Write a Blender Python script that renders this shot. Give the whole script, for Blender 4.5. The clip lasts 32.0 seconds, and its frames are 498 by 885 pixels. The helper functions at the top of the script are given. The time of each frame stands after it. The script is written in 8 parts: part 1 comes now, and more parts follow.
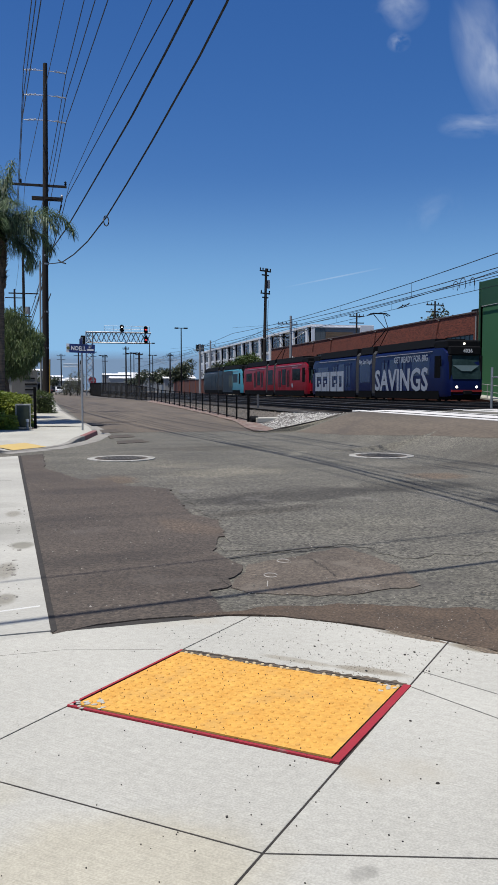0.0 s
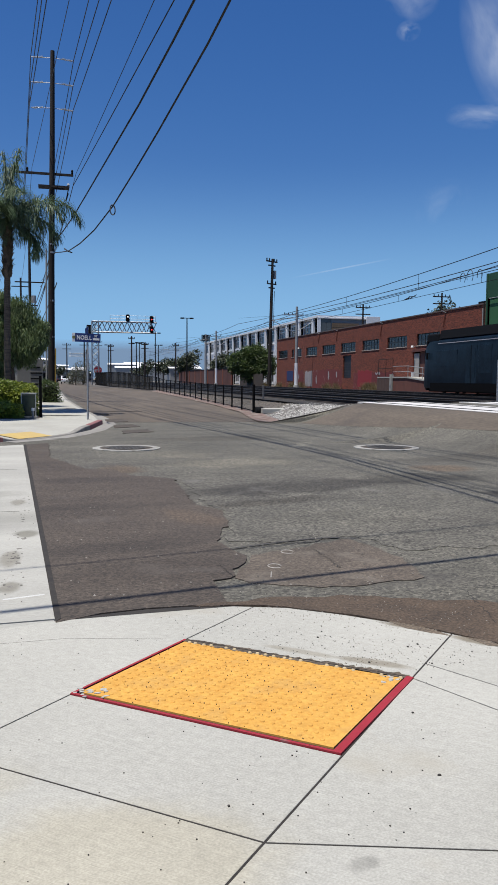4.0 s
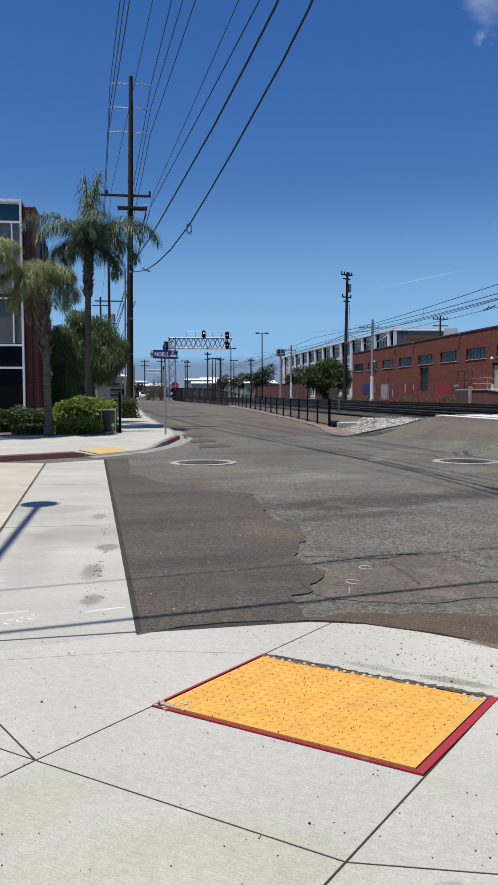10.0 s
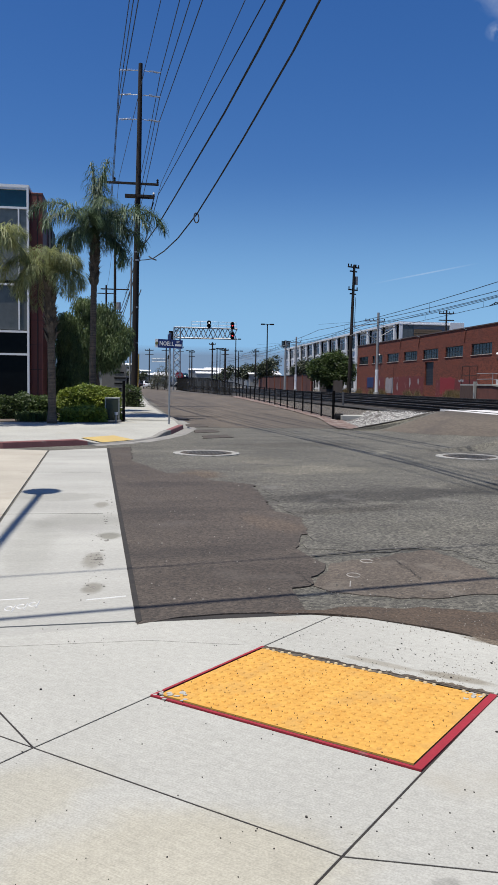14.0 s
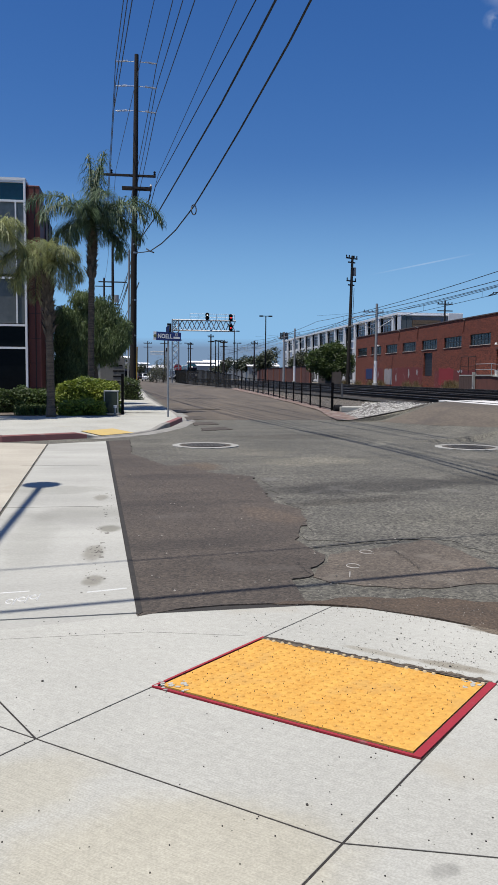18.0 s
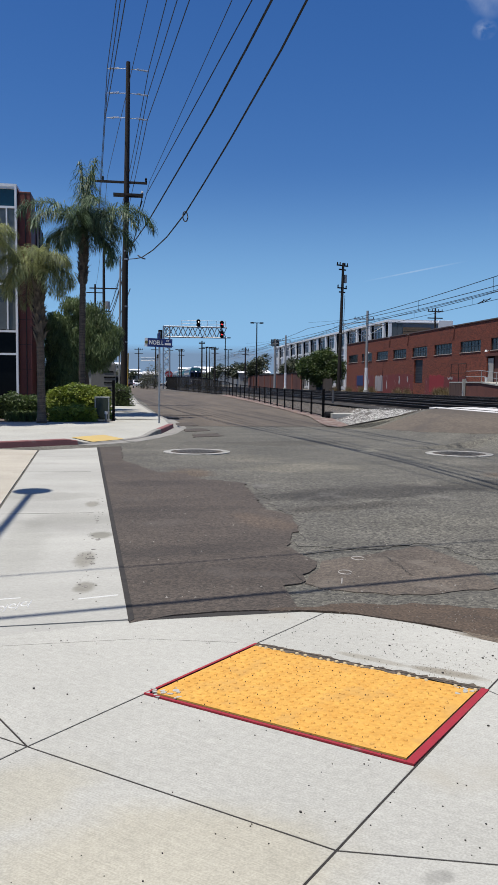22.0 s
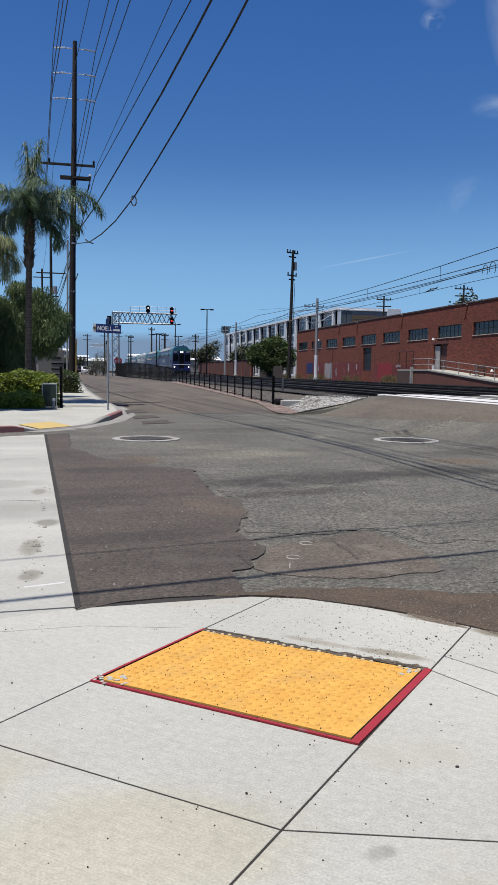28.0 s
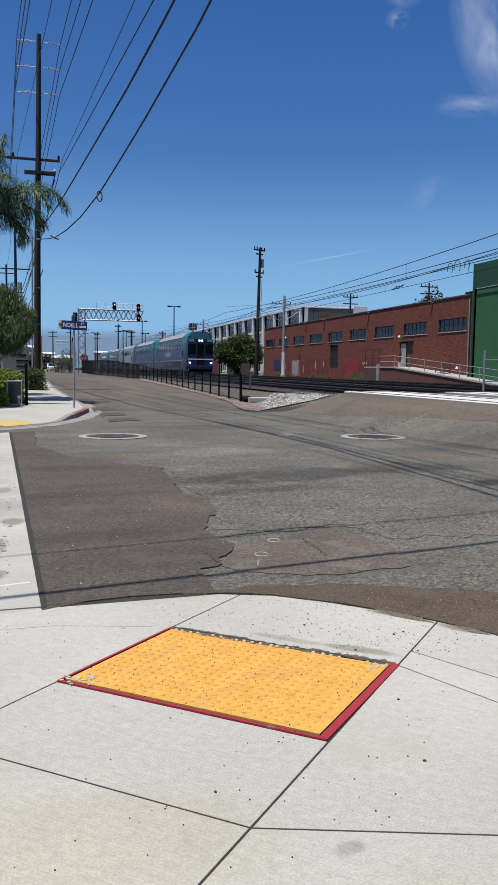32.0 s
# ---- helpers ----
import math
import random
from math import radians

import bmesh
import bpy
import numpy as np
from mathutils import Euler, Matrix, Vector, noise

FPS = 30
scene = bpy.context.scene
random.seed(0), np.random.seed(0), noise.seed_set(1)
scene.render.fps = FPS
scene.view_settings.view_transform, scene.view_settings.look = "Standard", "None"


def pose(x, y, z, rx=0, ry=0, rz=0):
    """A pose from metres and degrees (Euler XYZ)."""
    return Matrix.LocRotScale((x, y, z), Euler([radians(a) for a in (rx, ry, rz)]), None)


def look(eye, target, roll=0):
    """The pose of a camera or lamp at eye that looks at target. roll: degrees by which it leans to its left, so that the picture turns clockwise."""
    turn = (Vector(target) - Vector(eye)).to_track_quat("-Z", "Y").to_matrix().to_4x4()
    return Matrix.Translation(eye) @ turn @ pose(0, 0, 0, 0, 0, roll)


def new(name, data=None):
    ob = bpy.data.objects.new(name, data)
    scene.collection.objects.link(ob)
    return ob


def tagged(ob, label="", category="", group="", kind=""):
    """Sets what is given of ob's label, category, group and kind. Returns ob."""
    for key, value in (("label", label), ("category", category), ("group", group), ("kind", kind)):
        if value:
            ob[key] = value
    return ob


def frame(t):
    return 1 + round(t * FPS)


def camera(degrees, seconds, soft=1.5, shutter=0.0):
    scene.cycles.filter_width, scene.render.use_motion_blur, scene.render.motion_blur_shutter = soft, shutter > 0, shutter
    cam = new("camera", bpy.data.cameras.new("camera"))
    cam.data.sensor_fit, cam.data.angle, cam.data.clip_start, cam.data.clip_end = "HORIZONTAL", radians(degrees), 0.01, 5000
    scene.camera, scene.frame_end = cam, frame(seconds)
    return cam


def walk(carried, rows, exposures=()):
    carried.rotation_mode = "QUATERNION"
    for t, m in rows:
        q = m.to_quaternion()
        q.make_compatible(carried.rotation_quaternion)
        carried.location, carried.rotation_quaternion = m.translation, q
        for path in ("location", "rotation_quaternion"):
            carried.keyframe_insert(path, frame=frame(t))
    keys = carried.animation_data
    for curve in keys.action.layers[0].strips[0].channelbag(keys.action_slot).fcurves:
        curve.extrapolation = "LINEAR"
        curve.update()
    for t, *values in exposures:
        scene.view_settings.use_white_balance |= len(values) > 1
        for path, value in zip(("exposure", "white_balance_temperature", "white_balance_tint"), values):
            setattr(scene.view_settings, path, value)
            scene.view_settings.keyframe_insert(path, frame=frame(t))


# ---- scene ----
cam = camera(35.3, 32.0, soft=1.15)

PATH = [
    (0, (-0.001, 0.001, 1.547), (0.488, 1.935, 1.412), 0.0),
    (0.5, (0.001, 0.009, 1.543), (0.482, 1.945, 1.395), 0.1),
    (1, (0.004, 0.011, 1.542), (0.483, 1.947, 1.384), 0.1),
    (1.5, (0.003, 0.011, 1.545), (0.482, 1.946, 1.38), 0.3),
    (2, (0.001, 0.008, 1.545), (0.481, 1.943, 1.379), 0.3),
    (2.5, (0.001, 0.009, 1.544), (0.482, 1.944, 1.38), 0.4),
    (4.5, (0.0, 0.003, 1.547), (0.472, 1.941, 1.394), 0.5),
    (5, (-0.005, -0.006, 1.547), (0.452, 1.936, 1.402), 0.4),
    (5.5, (-0.004, -0.004, 1.549), (0.429, 1.944, 1.409), 0.3),
    (6, (-0.005, -0.007, 1.55), (0.396, 1.947, 1.415), 0.3),
    (6.5, (-0.006, -0.003, 1.551), (0.363, 1.959, 1.418), 0.2),
    (7, (-0.008, -0.005, 1.549), (0.332, 1.961, 1.418), -0.0),
    (7.5, (-0.006, -0.01, 1.55), (0.309, 1.96, 1.421), -0.2),
    (8, (-0.008, -0.016, 1.553), (0.293, 1.957, 1.428), -0.3),
    (8.5, (-0.008, -0.016, 1.551), (0.285, 1.959, 1.429), -0.3),
    (9, (-0.007, -0.001, 1.547), (0.282, 1.974, 1.426), -0.2),
    (9.5, (-0.011, -0.008, 1.551), (0.277, 1.968, 1.43), -0.2),
    (10, (-0.015, -0.008, 1.553), (0.273, 1.967, 1.43), -0.2),
    (10.5, (-0.016, -0.003, 1.553), (0.272, 1.972, 1.425), -0.1),
    (11, (-0.014, -0.004, 1.552), (0.276, 1.971, 1.417), -0.1),
    (11.5, (-0.011, 0.002, 1.549), (0.278, 1.976, 1.407), -0.2),
    (12, (-0.012, 0.004, 1.55), (0.275, 1.978, 1.405), -0.1),
    (12.5, (-0.011, -0.001, 1.554), (0.275, 1.973, 1.409), 0.1),
    (13, (-0.018, 0.003, 1.558), (0.266, 1.978, 1.414), 0.4),
    (13.5, (-0.022, 0.003, 1.561), (0.26, 1.978, 1.418), 0.7),
    (14, (-0.016, 0.011, 1.555), (0.264, 1.986, 1.409), 0.9),
    (14.5, (-0.008, 0.019, 1.548), (0.273, 1.993, 1.395), 0.8),
    (16.5, (-0.005, 0.01, 1.543), (0.279, 1.982, 1.368), 0.6),
    (17, (-0.013, -0.005, 1.552), (0.27, 1.968, 1.379), 0.6),
    (17.5, (-0.015, -0.007, 1.554), (0.266, 1.966, 1.384), 0.6),
    (18, (-0.016, -0.002, 1.554), (0.266, 1.971, 1.388), 0.5),
    (18.5, (-0.015, -0.006, 1.555), (0.27, 1.966, 1.393), 0.5),
    (19, (-0.016, -0.011, 1.554), (0.273, 1.962, 1.399), 0.4),
    (19.5, (-0.012, 0.001, 1.554), (0.281, 1.973, 1.402), 0.2),
    (20, (-0.01, 0.005, 1.552), (0.285, 1.977, 1.404), 0.0),
    (20.5, (-0.014, 0.001, 1.552), (0.282, 1.974, 1.404), 0.1),
    (21, (-0.015, -0.005, 1.553), (0.281, 1.968, 1.407), 0.2),
    (21.5, (-0.02, -0.001, 1.551), (0.279, 1.971, 1.404), 0.4),
    (22, (-0.025, 0.001, 1.551), (0.28, 1.972, 1.402), 0.6),
    (22.5, (-0.017, 0.018, 1.545), (0.297, 1.987, 1.395), 0.6),
    (23, (-0.017, 0.015, 1.55), (0.309, 1.982, 1.397), 0.8),
    (23.5, (-0.018, 0.018, 1.547), (0.32, 1.983, 1.394), 0.8),
    (24, (-0.016, 0.014, 1.549), (0.332, 1.978, 1.394), 0.8),
    (24.5, (-0.012, 0.017, 1.547), (0.343, 1.979, 1.39), 0.8),
    (25, (-0.012, 0.013, 1.547), (0.348, 1.974, 1.389), 0.7),
    (25.5, (-0.013, 0.004, 1.55), (0.352, 1.964, 1.39), 0.6),
    (27.5, (-0.007, 0.011, 1.542), (0.408, 1.959, 1.365), 0.7),
    (28, (-0.006, 0.002, 1.54), (0.423, 1.947, 1.36), 0.8),
    (28.5, (-0.014, 0.001, 1.543), (0.428, 1.943, 1.361), 0.9),
    (29, (-0.013, 0.01, 1.544), (0.438, 1.95, 1.36), 1.0),
    (29.5, (-0.012, 0.014, 1.539), (0.446, 1.952, 1.356), 1.0),
    (30, (-0.009, 0.015, 1.538), (0.456, 1.951, 1.356), 0.8),
    (30.5, (-0.004, 0.013, 1.539), (0.469, 1.947, 1.358), 0.7),
    (31, (-0.008, 0.009, 1.541), (0.473, 1.941, 1.359), 0.7),
    (31.5, (-0.006, 0.009, 1.541), (0.487, 1.939, 1.356), 0.7),
    (32, (-0.003, 0.013, 1.539), (0.506, 1.938, 1.353), 0.8),
]
walk(cam, [(t, look(eye, target, roll)) for t, eye, target, roll in PATH], [(0, 0.40), (32, 0.40)])

# ---- light ----
SUN_EL, SUN_DIR = 75.0, Vector((0.87, 0.49, 0)).normalized()      # shadows run along SUN_DIR
world = bpy.data.worlds.new("sky")
scene.world = world
world.use_nodes = True
wn = world.node_tree
sky = wn.nodes.new("ShaderNodeTexSky")
sky.sky_type = "NISHITA"
sky.sun_disc = False
sky.sun_elevation = radians(SUN_EL)
sky.sun_rotation = math.atan2(-SUN_DIR.x, -SUN_DIR.y)
sky.air_density, sky.dust_density, sky.ozone_density = 1.0, 0.7, 4.0
deep = wn.nodes.new("ShaderNodeHueSaturation")
deep.inputs["Saturation"].default_value = 1.30
deep.inputs["Hue"].default_value = 0.509
tint = wn.nodes.new("ShaderNodeMixRGB")
tint.blend_type = "MULTIPLY"
tint.inputs[0].default_value = 1.0
tint.inputs[2].default_value = (0.895, 0.985, 1.07, 1)
wn.links.new(sky.outputs[0], deep.inputs["Color"])
wn.links.new(deep.outputs[0], tint.inputs[1])
# blue haze that thickens towards the horizon
way, rise, low_sky, haze = wn.nodes.new("ShaderNodeTexCoord"), wn.nodes.new("ShaderNodeSeparateXYZ"), wn.nodes.new("ShaderNodeMapRange"), wn.nodes.new("ShaderNodeMixRGB")
low_sky.interpolation_type = "SMOOTHSTEP"
low_sky.inputs[1].default_value, low_sky.inputs[2].default_value, low_sky.inputs[3].default_value, low_sky.inputs[4].default_value = 0.0, 0.27, 0.88, 0.0
haze.inputs[2].default_value = (2.5, 5.25, 8.9, 1)
wn.links.new(way.outputs["Generated"], rise.inputs[0])
wn.links.new(rise.outputs["Z"], low_sky.inputs[0])
wn.links.new(low_sky.outputs[0], haze.inputs[0])
wn.links.new(tint.outputs[0], haze.inputs[1])
wn.links.new(haze.outputs[0], wn.nodes["Background"].inputs[0])
wn.nodes["Background"].inputs[1].default_value = 0.0715
sun = new("sun", bpy.data.lights.new("sun", "SUN"))
sun.data.energy, sun.data.angle, sun.data.color = 4.55, radians(0.53), (1.0, 0.95, 0.875)
sun.matrix_world = look((0, 0, 0), (SUN_DIR.x, SUN_DIR.y, -math.tan(radians(SUN_EL))))


# ---- materials ----
def mat(name, a, b=None, rough=0.8, scale=4.0, fine=40.0, bump=0.2, metal=0.0, stretch=(1, 1, 1), spots=None, spec=0.5, island=0.0, rand=0.0, alpha=None, trans=0.0, depth=0.004, grain=None, streak=None, agg=None, broom=None, stains=()):
    """Two colours mixed by coarse and fine grain; optional dark spots, variation by piece, relief."""
    m = bpy.data.materials.new(name)
    m.use_nodes = True
    t = m.node_tree
    N, L = t.nodes, t.links
    p = N["Principled BSDF"]
    b = b or tuple(c * 0.75 for c in a)
    co = N.new("ShaderNodeTexCoord")
    mp = N.new("ShaderNodeMapping")
    mp.inputs["Scale"].default_value = stretch
    L.new(co.outputs["Object"], mp.inputs[0])
    n1, n2 = N.new("ShaderNodeTexNoise"), N.new("ShaderNodeTexNoise")
    n1.inputs["Scale"].default_value, n1.inputs["Detail"].default_value = scale, 5
    n2.inputs["Scale"].default_value, n2.inputs["Detail"].default_value = fine, 3
    L.new(mp.outputs[0], n1.inputs[0])
    L.new(mp.outputs[0], n2.inputs[0])
    f = N.new("ShaderNodeMath")
    f.operation = "MULTIPLY_ADD"
    f.inputs[1].default_value = 0.45
    L.new(n2.outputs[0], f.inputs[0])
    s = N.new("ShaderNodeMath")
    s.operation = "MULTIPLY"
    s.inputs[1].default_value = 0.55
    L.new(n1.outputs[0], s.inputs[0])
    L.new(s.outputs[0], f.inputs[2])
    r = N.new("ShaderNodeValToRGB")
    r.color_ramp.elements[0].position, r.color_ramp.elements[1].position = 0.33, 0.67
    r.color_ramp.elements[0].color, r.color_ramp.elements[1].color = (*b, 1), (*a, 1)
    L.new(f.outputs[0], r.inputs[0])
    out = r.outputs[0]
    if grain:
        n4 = N.new("ShaderNodeTexNoise")
        n4.inputs["Scale"].default_value, n4.inputs["Detail"].default_value = grain[0], 2
        L.new(mp.outputs[0], n4.inputs[0])
        g1 = N.new("ShaderNodeMapRange")
        g1.inputs[1].default_value, g1.inputs[2].default_value = 0.36, 0.64
        g1.inputs[3].default_value, g1.inputs[4].default_value = 1 - grain[1], 1 + grain[1]
        L.new(n4.outputs[0], g1.inputs[0])
        gm = N.new("ShaderNodeVectorMath")
        gm.operation = "SCALE"
        L.new(out, gm.inputs[0])
        L.new(g1.outputs[0], gm.inputs["Scale"])
        out = gm.outputs[0]
    if streak:
        m5, n5 = N.new("ShaderNodeMapping"), N.new("ShaderNodeTexNoise")
        m5.inputs["Scale"].default_value = streak[0]
        n5.inputs["Scale"].default_value, n5.inputs["Detail"].default_value = 1.0, 6
        n5.inputs["Roughness"].default_value = 0.65
        L.new(co.outputs["Object"], m5.inputs[0])
        L.new(m5.outputs[0], n5.inputs[0])
        g5, v5 = N.new("ShaderNodeMapRange"), N.new("ShaderNodeVectorMath")
        g5.inputs[1].default_value, g5.inputs[2].default_value = 0.34, 0.66
        g5.inputs[3].default_value, g5.inputs[4].default_value = 1 - streak[1], 1 + streak[1]
        L.new(n5.outputs[0], g5.inputs[0])
        v5.operation = "SCALE"
        L.new(out, v5.inputs[0])
        L.new(g5.outputs[0], v5.inputs["Scale"])
        out = v5.outputs[0]
    if agg:
        vo, sv, g6, v6 = N.new("ShaderNodeTexVoronoi"), N.new("ShaderNodeSeparateColor"), N.new("ShaderNodeMapRange"), N.new("ShaderNodeVectorMath")
        vo.inputs["Scale"].default_value = agg[0]
        L.new(co.outputs["Object"], vo.inputs["Vector"])
        L.new(vo.outputs["Color"], sv.inputs[0])
        g6.inputs[3].default_value, g6.inputs[4].default_value = 1 - agg[1], 1 + agg[1]
        L.new(sv.outputs[0], g6.inputs[0])
        v6.operation = "SCALE"
        L.new(out, v6.inputs[0])
        L.new(g6.outputs[0], v6.inputs["Scale"])
        out = v6.outputs[0]
    if broom:
        m7, n7, g7, v7 = N.new("ShaderNodeMapping"), N.new("ShaderNodeTexNoise"), N.new("ShaderNodeMapRange"), N.new("ShaderNodeVectorMath")
        m7.vector_type = "TEXTURE"
        m7.inputs["Rotation"].default_value = (0, 0, radians(broom[0]))
        m7.inputs["Scale"].default_value = (0.16, 0.0045, 1)
        n7.inputs["Scale"].default_value, n7.inputs["Detail"].default_value = 1.0, 3
        L.new(co.outputs["Object"], m7.inputs[0])
        L.new(m7.outputs[0], n7.inputs[0])
        g7.inputs[1].default_value, g7.inputs[2].default_value = 0.3, 0.7
        g7.inputs[3].default_value, g7.inputs[4].default_value = 1 - broom[1], 1 + broom[1]
        L.new(n7.outputs[0], g7.inputs[0])
        v7.operation = "SCALE"
        L.new(out, v7.inputs[0])
        L.new(g7.outputs[0], v7.inputs["Scale"])
        out = v7.outputs[0]
    if stains:
        n8, d8 = N.new("ShaderNodeTexNoise"), N.new("ShaderNodeVectorMath")
        n8.inputs["Scale"].default_value, n8.inputs["Detail"].default_value, n8.inputs["Roughness"].default_value = 1.6, 6, 0.65
        L.new(co.outputs["Object"], n8.inputs[0])
        d8.operation = "MULTIPLY_ADD"
        d8.inputs[1].default_value, d8.inputs[2].default_value = (1.3, 1.3, 0), (-0.65, -0.65, 0)
        L.new(n8.outputs["Color"], d8.inputs[0])
        for x, y, rx, ry, turn, colour in stains:
            m8, a8, q8, r8, x8 = N.new("ShaderNodeMapping"), N.new("ShaderNodeVectorMath"), N.new("ShaderNodeTexGradient"), N.new("ShaderNodeMapRange"), N.new("ShaderNodeMixRGB")
            m8.vector_type, q8.gradient_type, r8.interpolation_type, x8.blend_type = "TEXTURE", "SPHERICAL", "SMOOTHSTEP", "MULTIPLY"
            m8.inputs["Location"].default_value, m8.inputs["Rotation"].default_value, m8.inputs["Scale"].default_value = (x, y, 0), (0, 0, radians(turn)), (rx, ry, 50)
            a8.operation = "ADD"
            L.new(co.outputs["Object"], m8.inputs[0])
            L.new(m8.outputs[0], a8.inputs[0])
            L.new(d8.outputs[0], a8.inputs[1])
            L.new(a8.outputs[0], q8.inputs[0])
            r8.inputs[2].default_value = 0.55
            L.new(q8.outputs["Fac"], r8.inputs[0])
            x8.inputs[2].default_value = (*colour, 1)
            L.new(r8.outputs[0], x8.inputs[0])
            L.new(out, x8.inputs[1])
            out = x8.outputs[0]
    if spots:
        n3 = N.new("ShaderNodeTexNoise")
        n3.inputs["Scale"].default_value, n3.inputs["Detail"].default_value = spots[0], 6
        L.new(co.outputs["Object"], n3.inputs[0])
        rr = N.new("ShaderNodeMapRange")
        rr.inputs[1].default_value, rr.inputs[2].default_value = spots[1], spots[1] + 0.1
        L.new(n3.outputs[0], rr.inputs[0])
        mx = N.new("ShaderNodeMixRGB")
        mx.inputs[2].default_value = (*spots[2], 1)
        sc = N.new("ShaderNodeMath")
        sc.operation = "MULTIPLY"
        sc.inputs[1].default_value = spots[3] if len(spots) > 3 else 0.7
        L.new(rr.outputs[0], sc.inputs[0])
        L.new(sc.outputs[0], mx.inputs[0])
        L.new(out, mx.inputs[1])
        out = mx.outputs[0]
    if island or rand:
        if island:
            src = N.new("ShaderNodeNewGeometry").outputs["Random Per Island"]
        else:
            src = N.new("ShaderNodeObjectInfo").outputs["Random"]
        k = island or rand
        mr = N.new("ShaderNodeMapRange")
        mr.inputs[3].default_value, mr.inputs[4].default_value = 1 - k, 1 + k
        L.new(src, mr.inputs[0])
        hs = N.new("ShaderNodeHueSaturation")
        L.new(mr.outputs[0], hs.inputs["Value"])
        L.new(out, hs.inputs["Color"])
        out = hs.outputs[0]
    L.new(out, p.inputs["Base Color"])
    p.inputs["Roughness"].default_value, p.inputs["Metallic"].default_value = rough, metal
    p.inputs["Specular IOR Level"].default_value = spec
    if trans:
        p.inputs["Transmission Weight"].default_value = trans
    if bump:
        bu = N.new("ShaderNodeBump")
        bu.inputs["Strength"].default_value, bu.inputs["Distance"].default_value = bump, depth
        L.new(f.outputs[0], bu.inputs["Height"])
        L.new(bu.outputs[0], p.inputs["Normal"])
    if alpha is not None:
        p.inputs["Alpha"].default_value = alpha
    return m


def leafy(name, a, b, back=0.35):
    """Leaf material: colour by clump and by leaf, some light through the leaf."""
    m = mat(name, a, b, rough=0.55, scale=0.9, fine=6, bump=0, island=0.35)
    t = m.node_tree
    p = t.nodes["Principled BSDF"]
    col = p.inputs["Base Color"].links[0].from_socket
    tr = t.nodes.new("ShaderNodeBsdfTranslucent")
    mx = t.nodes.new("ShaderNodeMixShader")
    mx.inputs[0].default_value = back
    t.links.new(col, tr.inputs[0])
    t.links.new(p.outputs[0], mx.inputs[1])
    t.links.new(tr.outputs[0], mx.inputs[2])
    t.links.new(mx.outputs[0], t.nodes["Material Output"].inputs[0])
    return m


def plain(name, c, rough=0.5, metal=0.0, var=0.85, scale=6.0, bump=0.08):
    return mat(name, c, tuple(v * var for v in c), rough, scale, scale * 9, bump, metal)


def glow(name, c, strength):
    m = plain(name, c, 0.3)
    p = m.node_tree.nodes["Principled BSDF"]
    p.inputs["Emission Color"].default_value = (*c, 1)
    p.inputs["Emission Strength"].default_value = strength
    return m


CONCRETE = mat("concrete", (0.385, 0.380, 0.340), (0.300, 0.296, 0.264), 0.92, 0.7, 26, 0.10, grain=(110, 0.10), broom=(-40, 0.10), streak=((0.6, 0.8, 1), 0.045), spots=(1.1, 0.60, (0.30, 0.275, 0.215), 0.45), rand=0.03, depth=0.002,
               stains=((0.1, 2.4, 0.8, 0.5, 10, (0.97, 0.93, 0.84)), (1.0, 1.75, 0.5, 0.4, 0, (0.95, 0.92, 0.86)), (0.95, 2.25, 0.07, 0.05, 20, (0.72, 0.72, 0.72)), (-0.5, 2.9, 0.5, 0.3, 30, (0.97, 0.94, 0.87)), (1.70, 3.92, 0.26, 0.06, -38, (0.62, 0.58, 0.52)), (1.35, 4.18, 0.30, 0.05, -38, (0.78, 0.75, 0.70)), (2.16, 4.47, 0.22, 0.06, -42, (0.42, 0.37, 0.31)), (2.02, 4.66, 0.12, 0.04, -42, (0.5, 0.45, 0.38)), (2.4, 4.14, 0.16, 0.07, -50, (0.5, 0.45, 0.38))))
CONCRETE_ROAD = mat("concrete_road", (0.37, 0.365, 0.328), (0.295, 0.291, 0.262), 0.9, 0.6, 40, 0.15, grain=(120, 0.08), streak=((0.30, 1.0, 1), 0.10), stretch=(0.45, 1.4, 1), spots=(0.8, 0.62, (0.25, 0.24, 0.22), 0.4),
                    stains=((-0.35, 5.95, 0.10, 0.22, 0, (0.62, 0.60, 0.56)), (-0.41, 6.95, 0.12, 0.35, 0, (0.66, 0.64, 0.6)), (-0.30, 8.0, 0.16, 0.22, 0, (0.55, 0.54, 0.5)), (-0.6, 9.0, 0.9, 0.7, 8, (0.80, 0.80, 0.79)), (-1.2, 10.9, 0.8, 0.5, 0, (0.80, 0.80, 0.79)), (-0.8, 13.2, 1.0, 1.2, 0, (0.92, 0.92, 0.92)), (-1.0, 7.6, 0.3, 1.6, 2, (0.88, 0.88, 0.87)), (-0.47, 10.1, 0.12, 0.3, 0, (0.7, 0.68, 0.64))))
CREAM = mat("cream_concrete", (0.40, 0.368, 0.305), (0.315, 0.288, 0.235), 0.92, 0.5, 30, 0.12, grain=(120, 0.08), streak=((0.4, 0.9, 1), 0.10), spots=(0.9, 0.60, (0.27, 0.235, 0.18), 0.5))
COLLAR = mat("collar_concrete", (0.34, 0.335, 0.31), (0.20, 0.195, 0.175), 0.9, 3.5, 50, 0.4, grain=(40, 0.15), spots=(5, 0.56, (0.13, 0.12, 0.10), 0.8))
KERB = mat("kerb_concrete", (0.256, 0.246, 0.224), (0.173, 0.166, 0.15), 0.9, 2, 60, 0.4, spots=(3, 0.6, (0.141, 0.134, 0.122)))
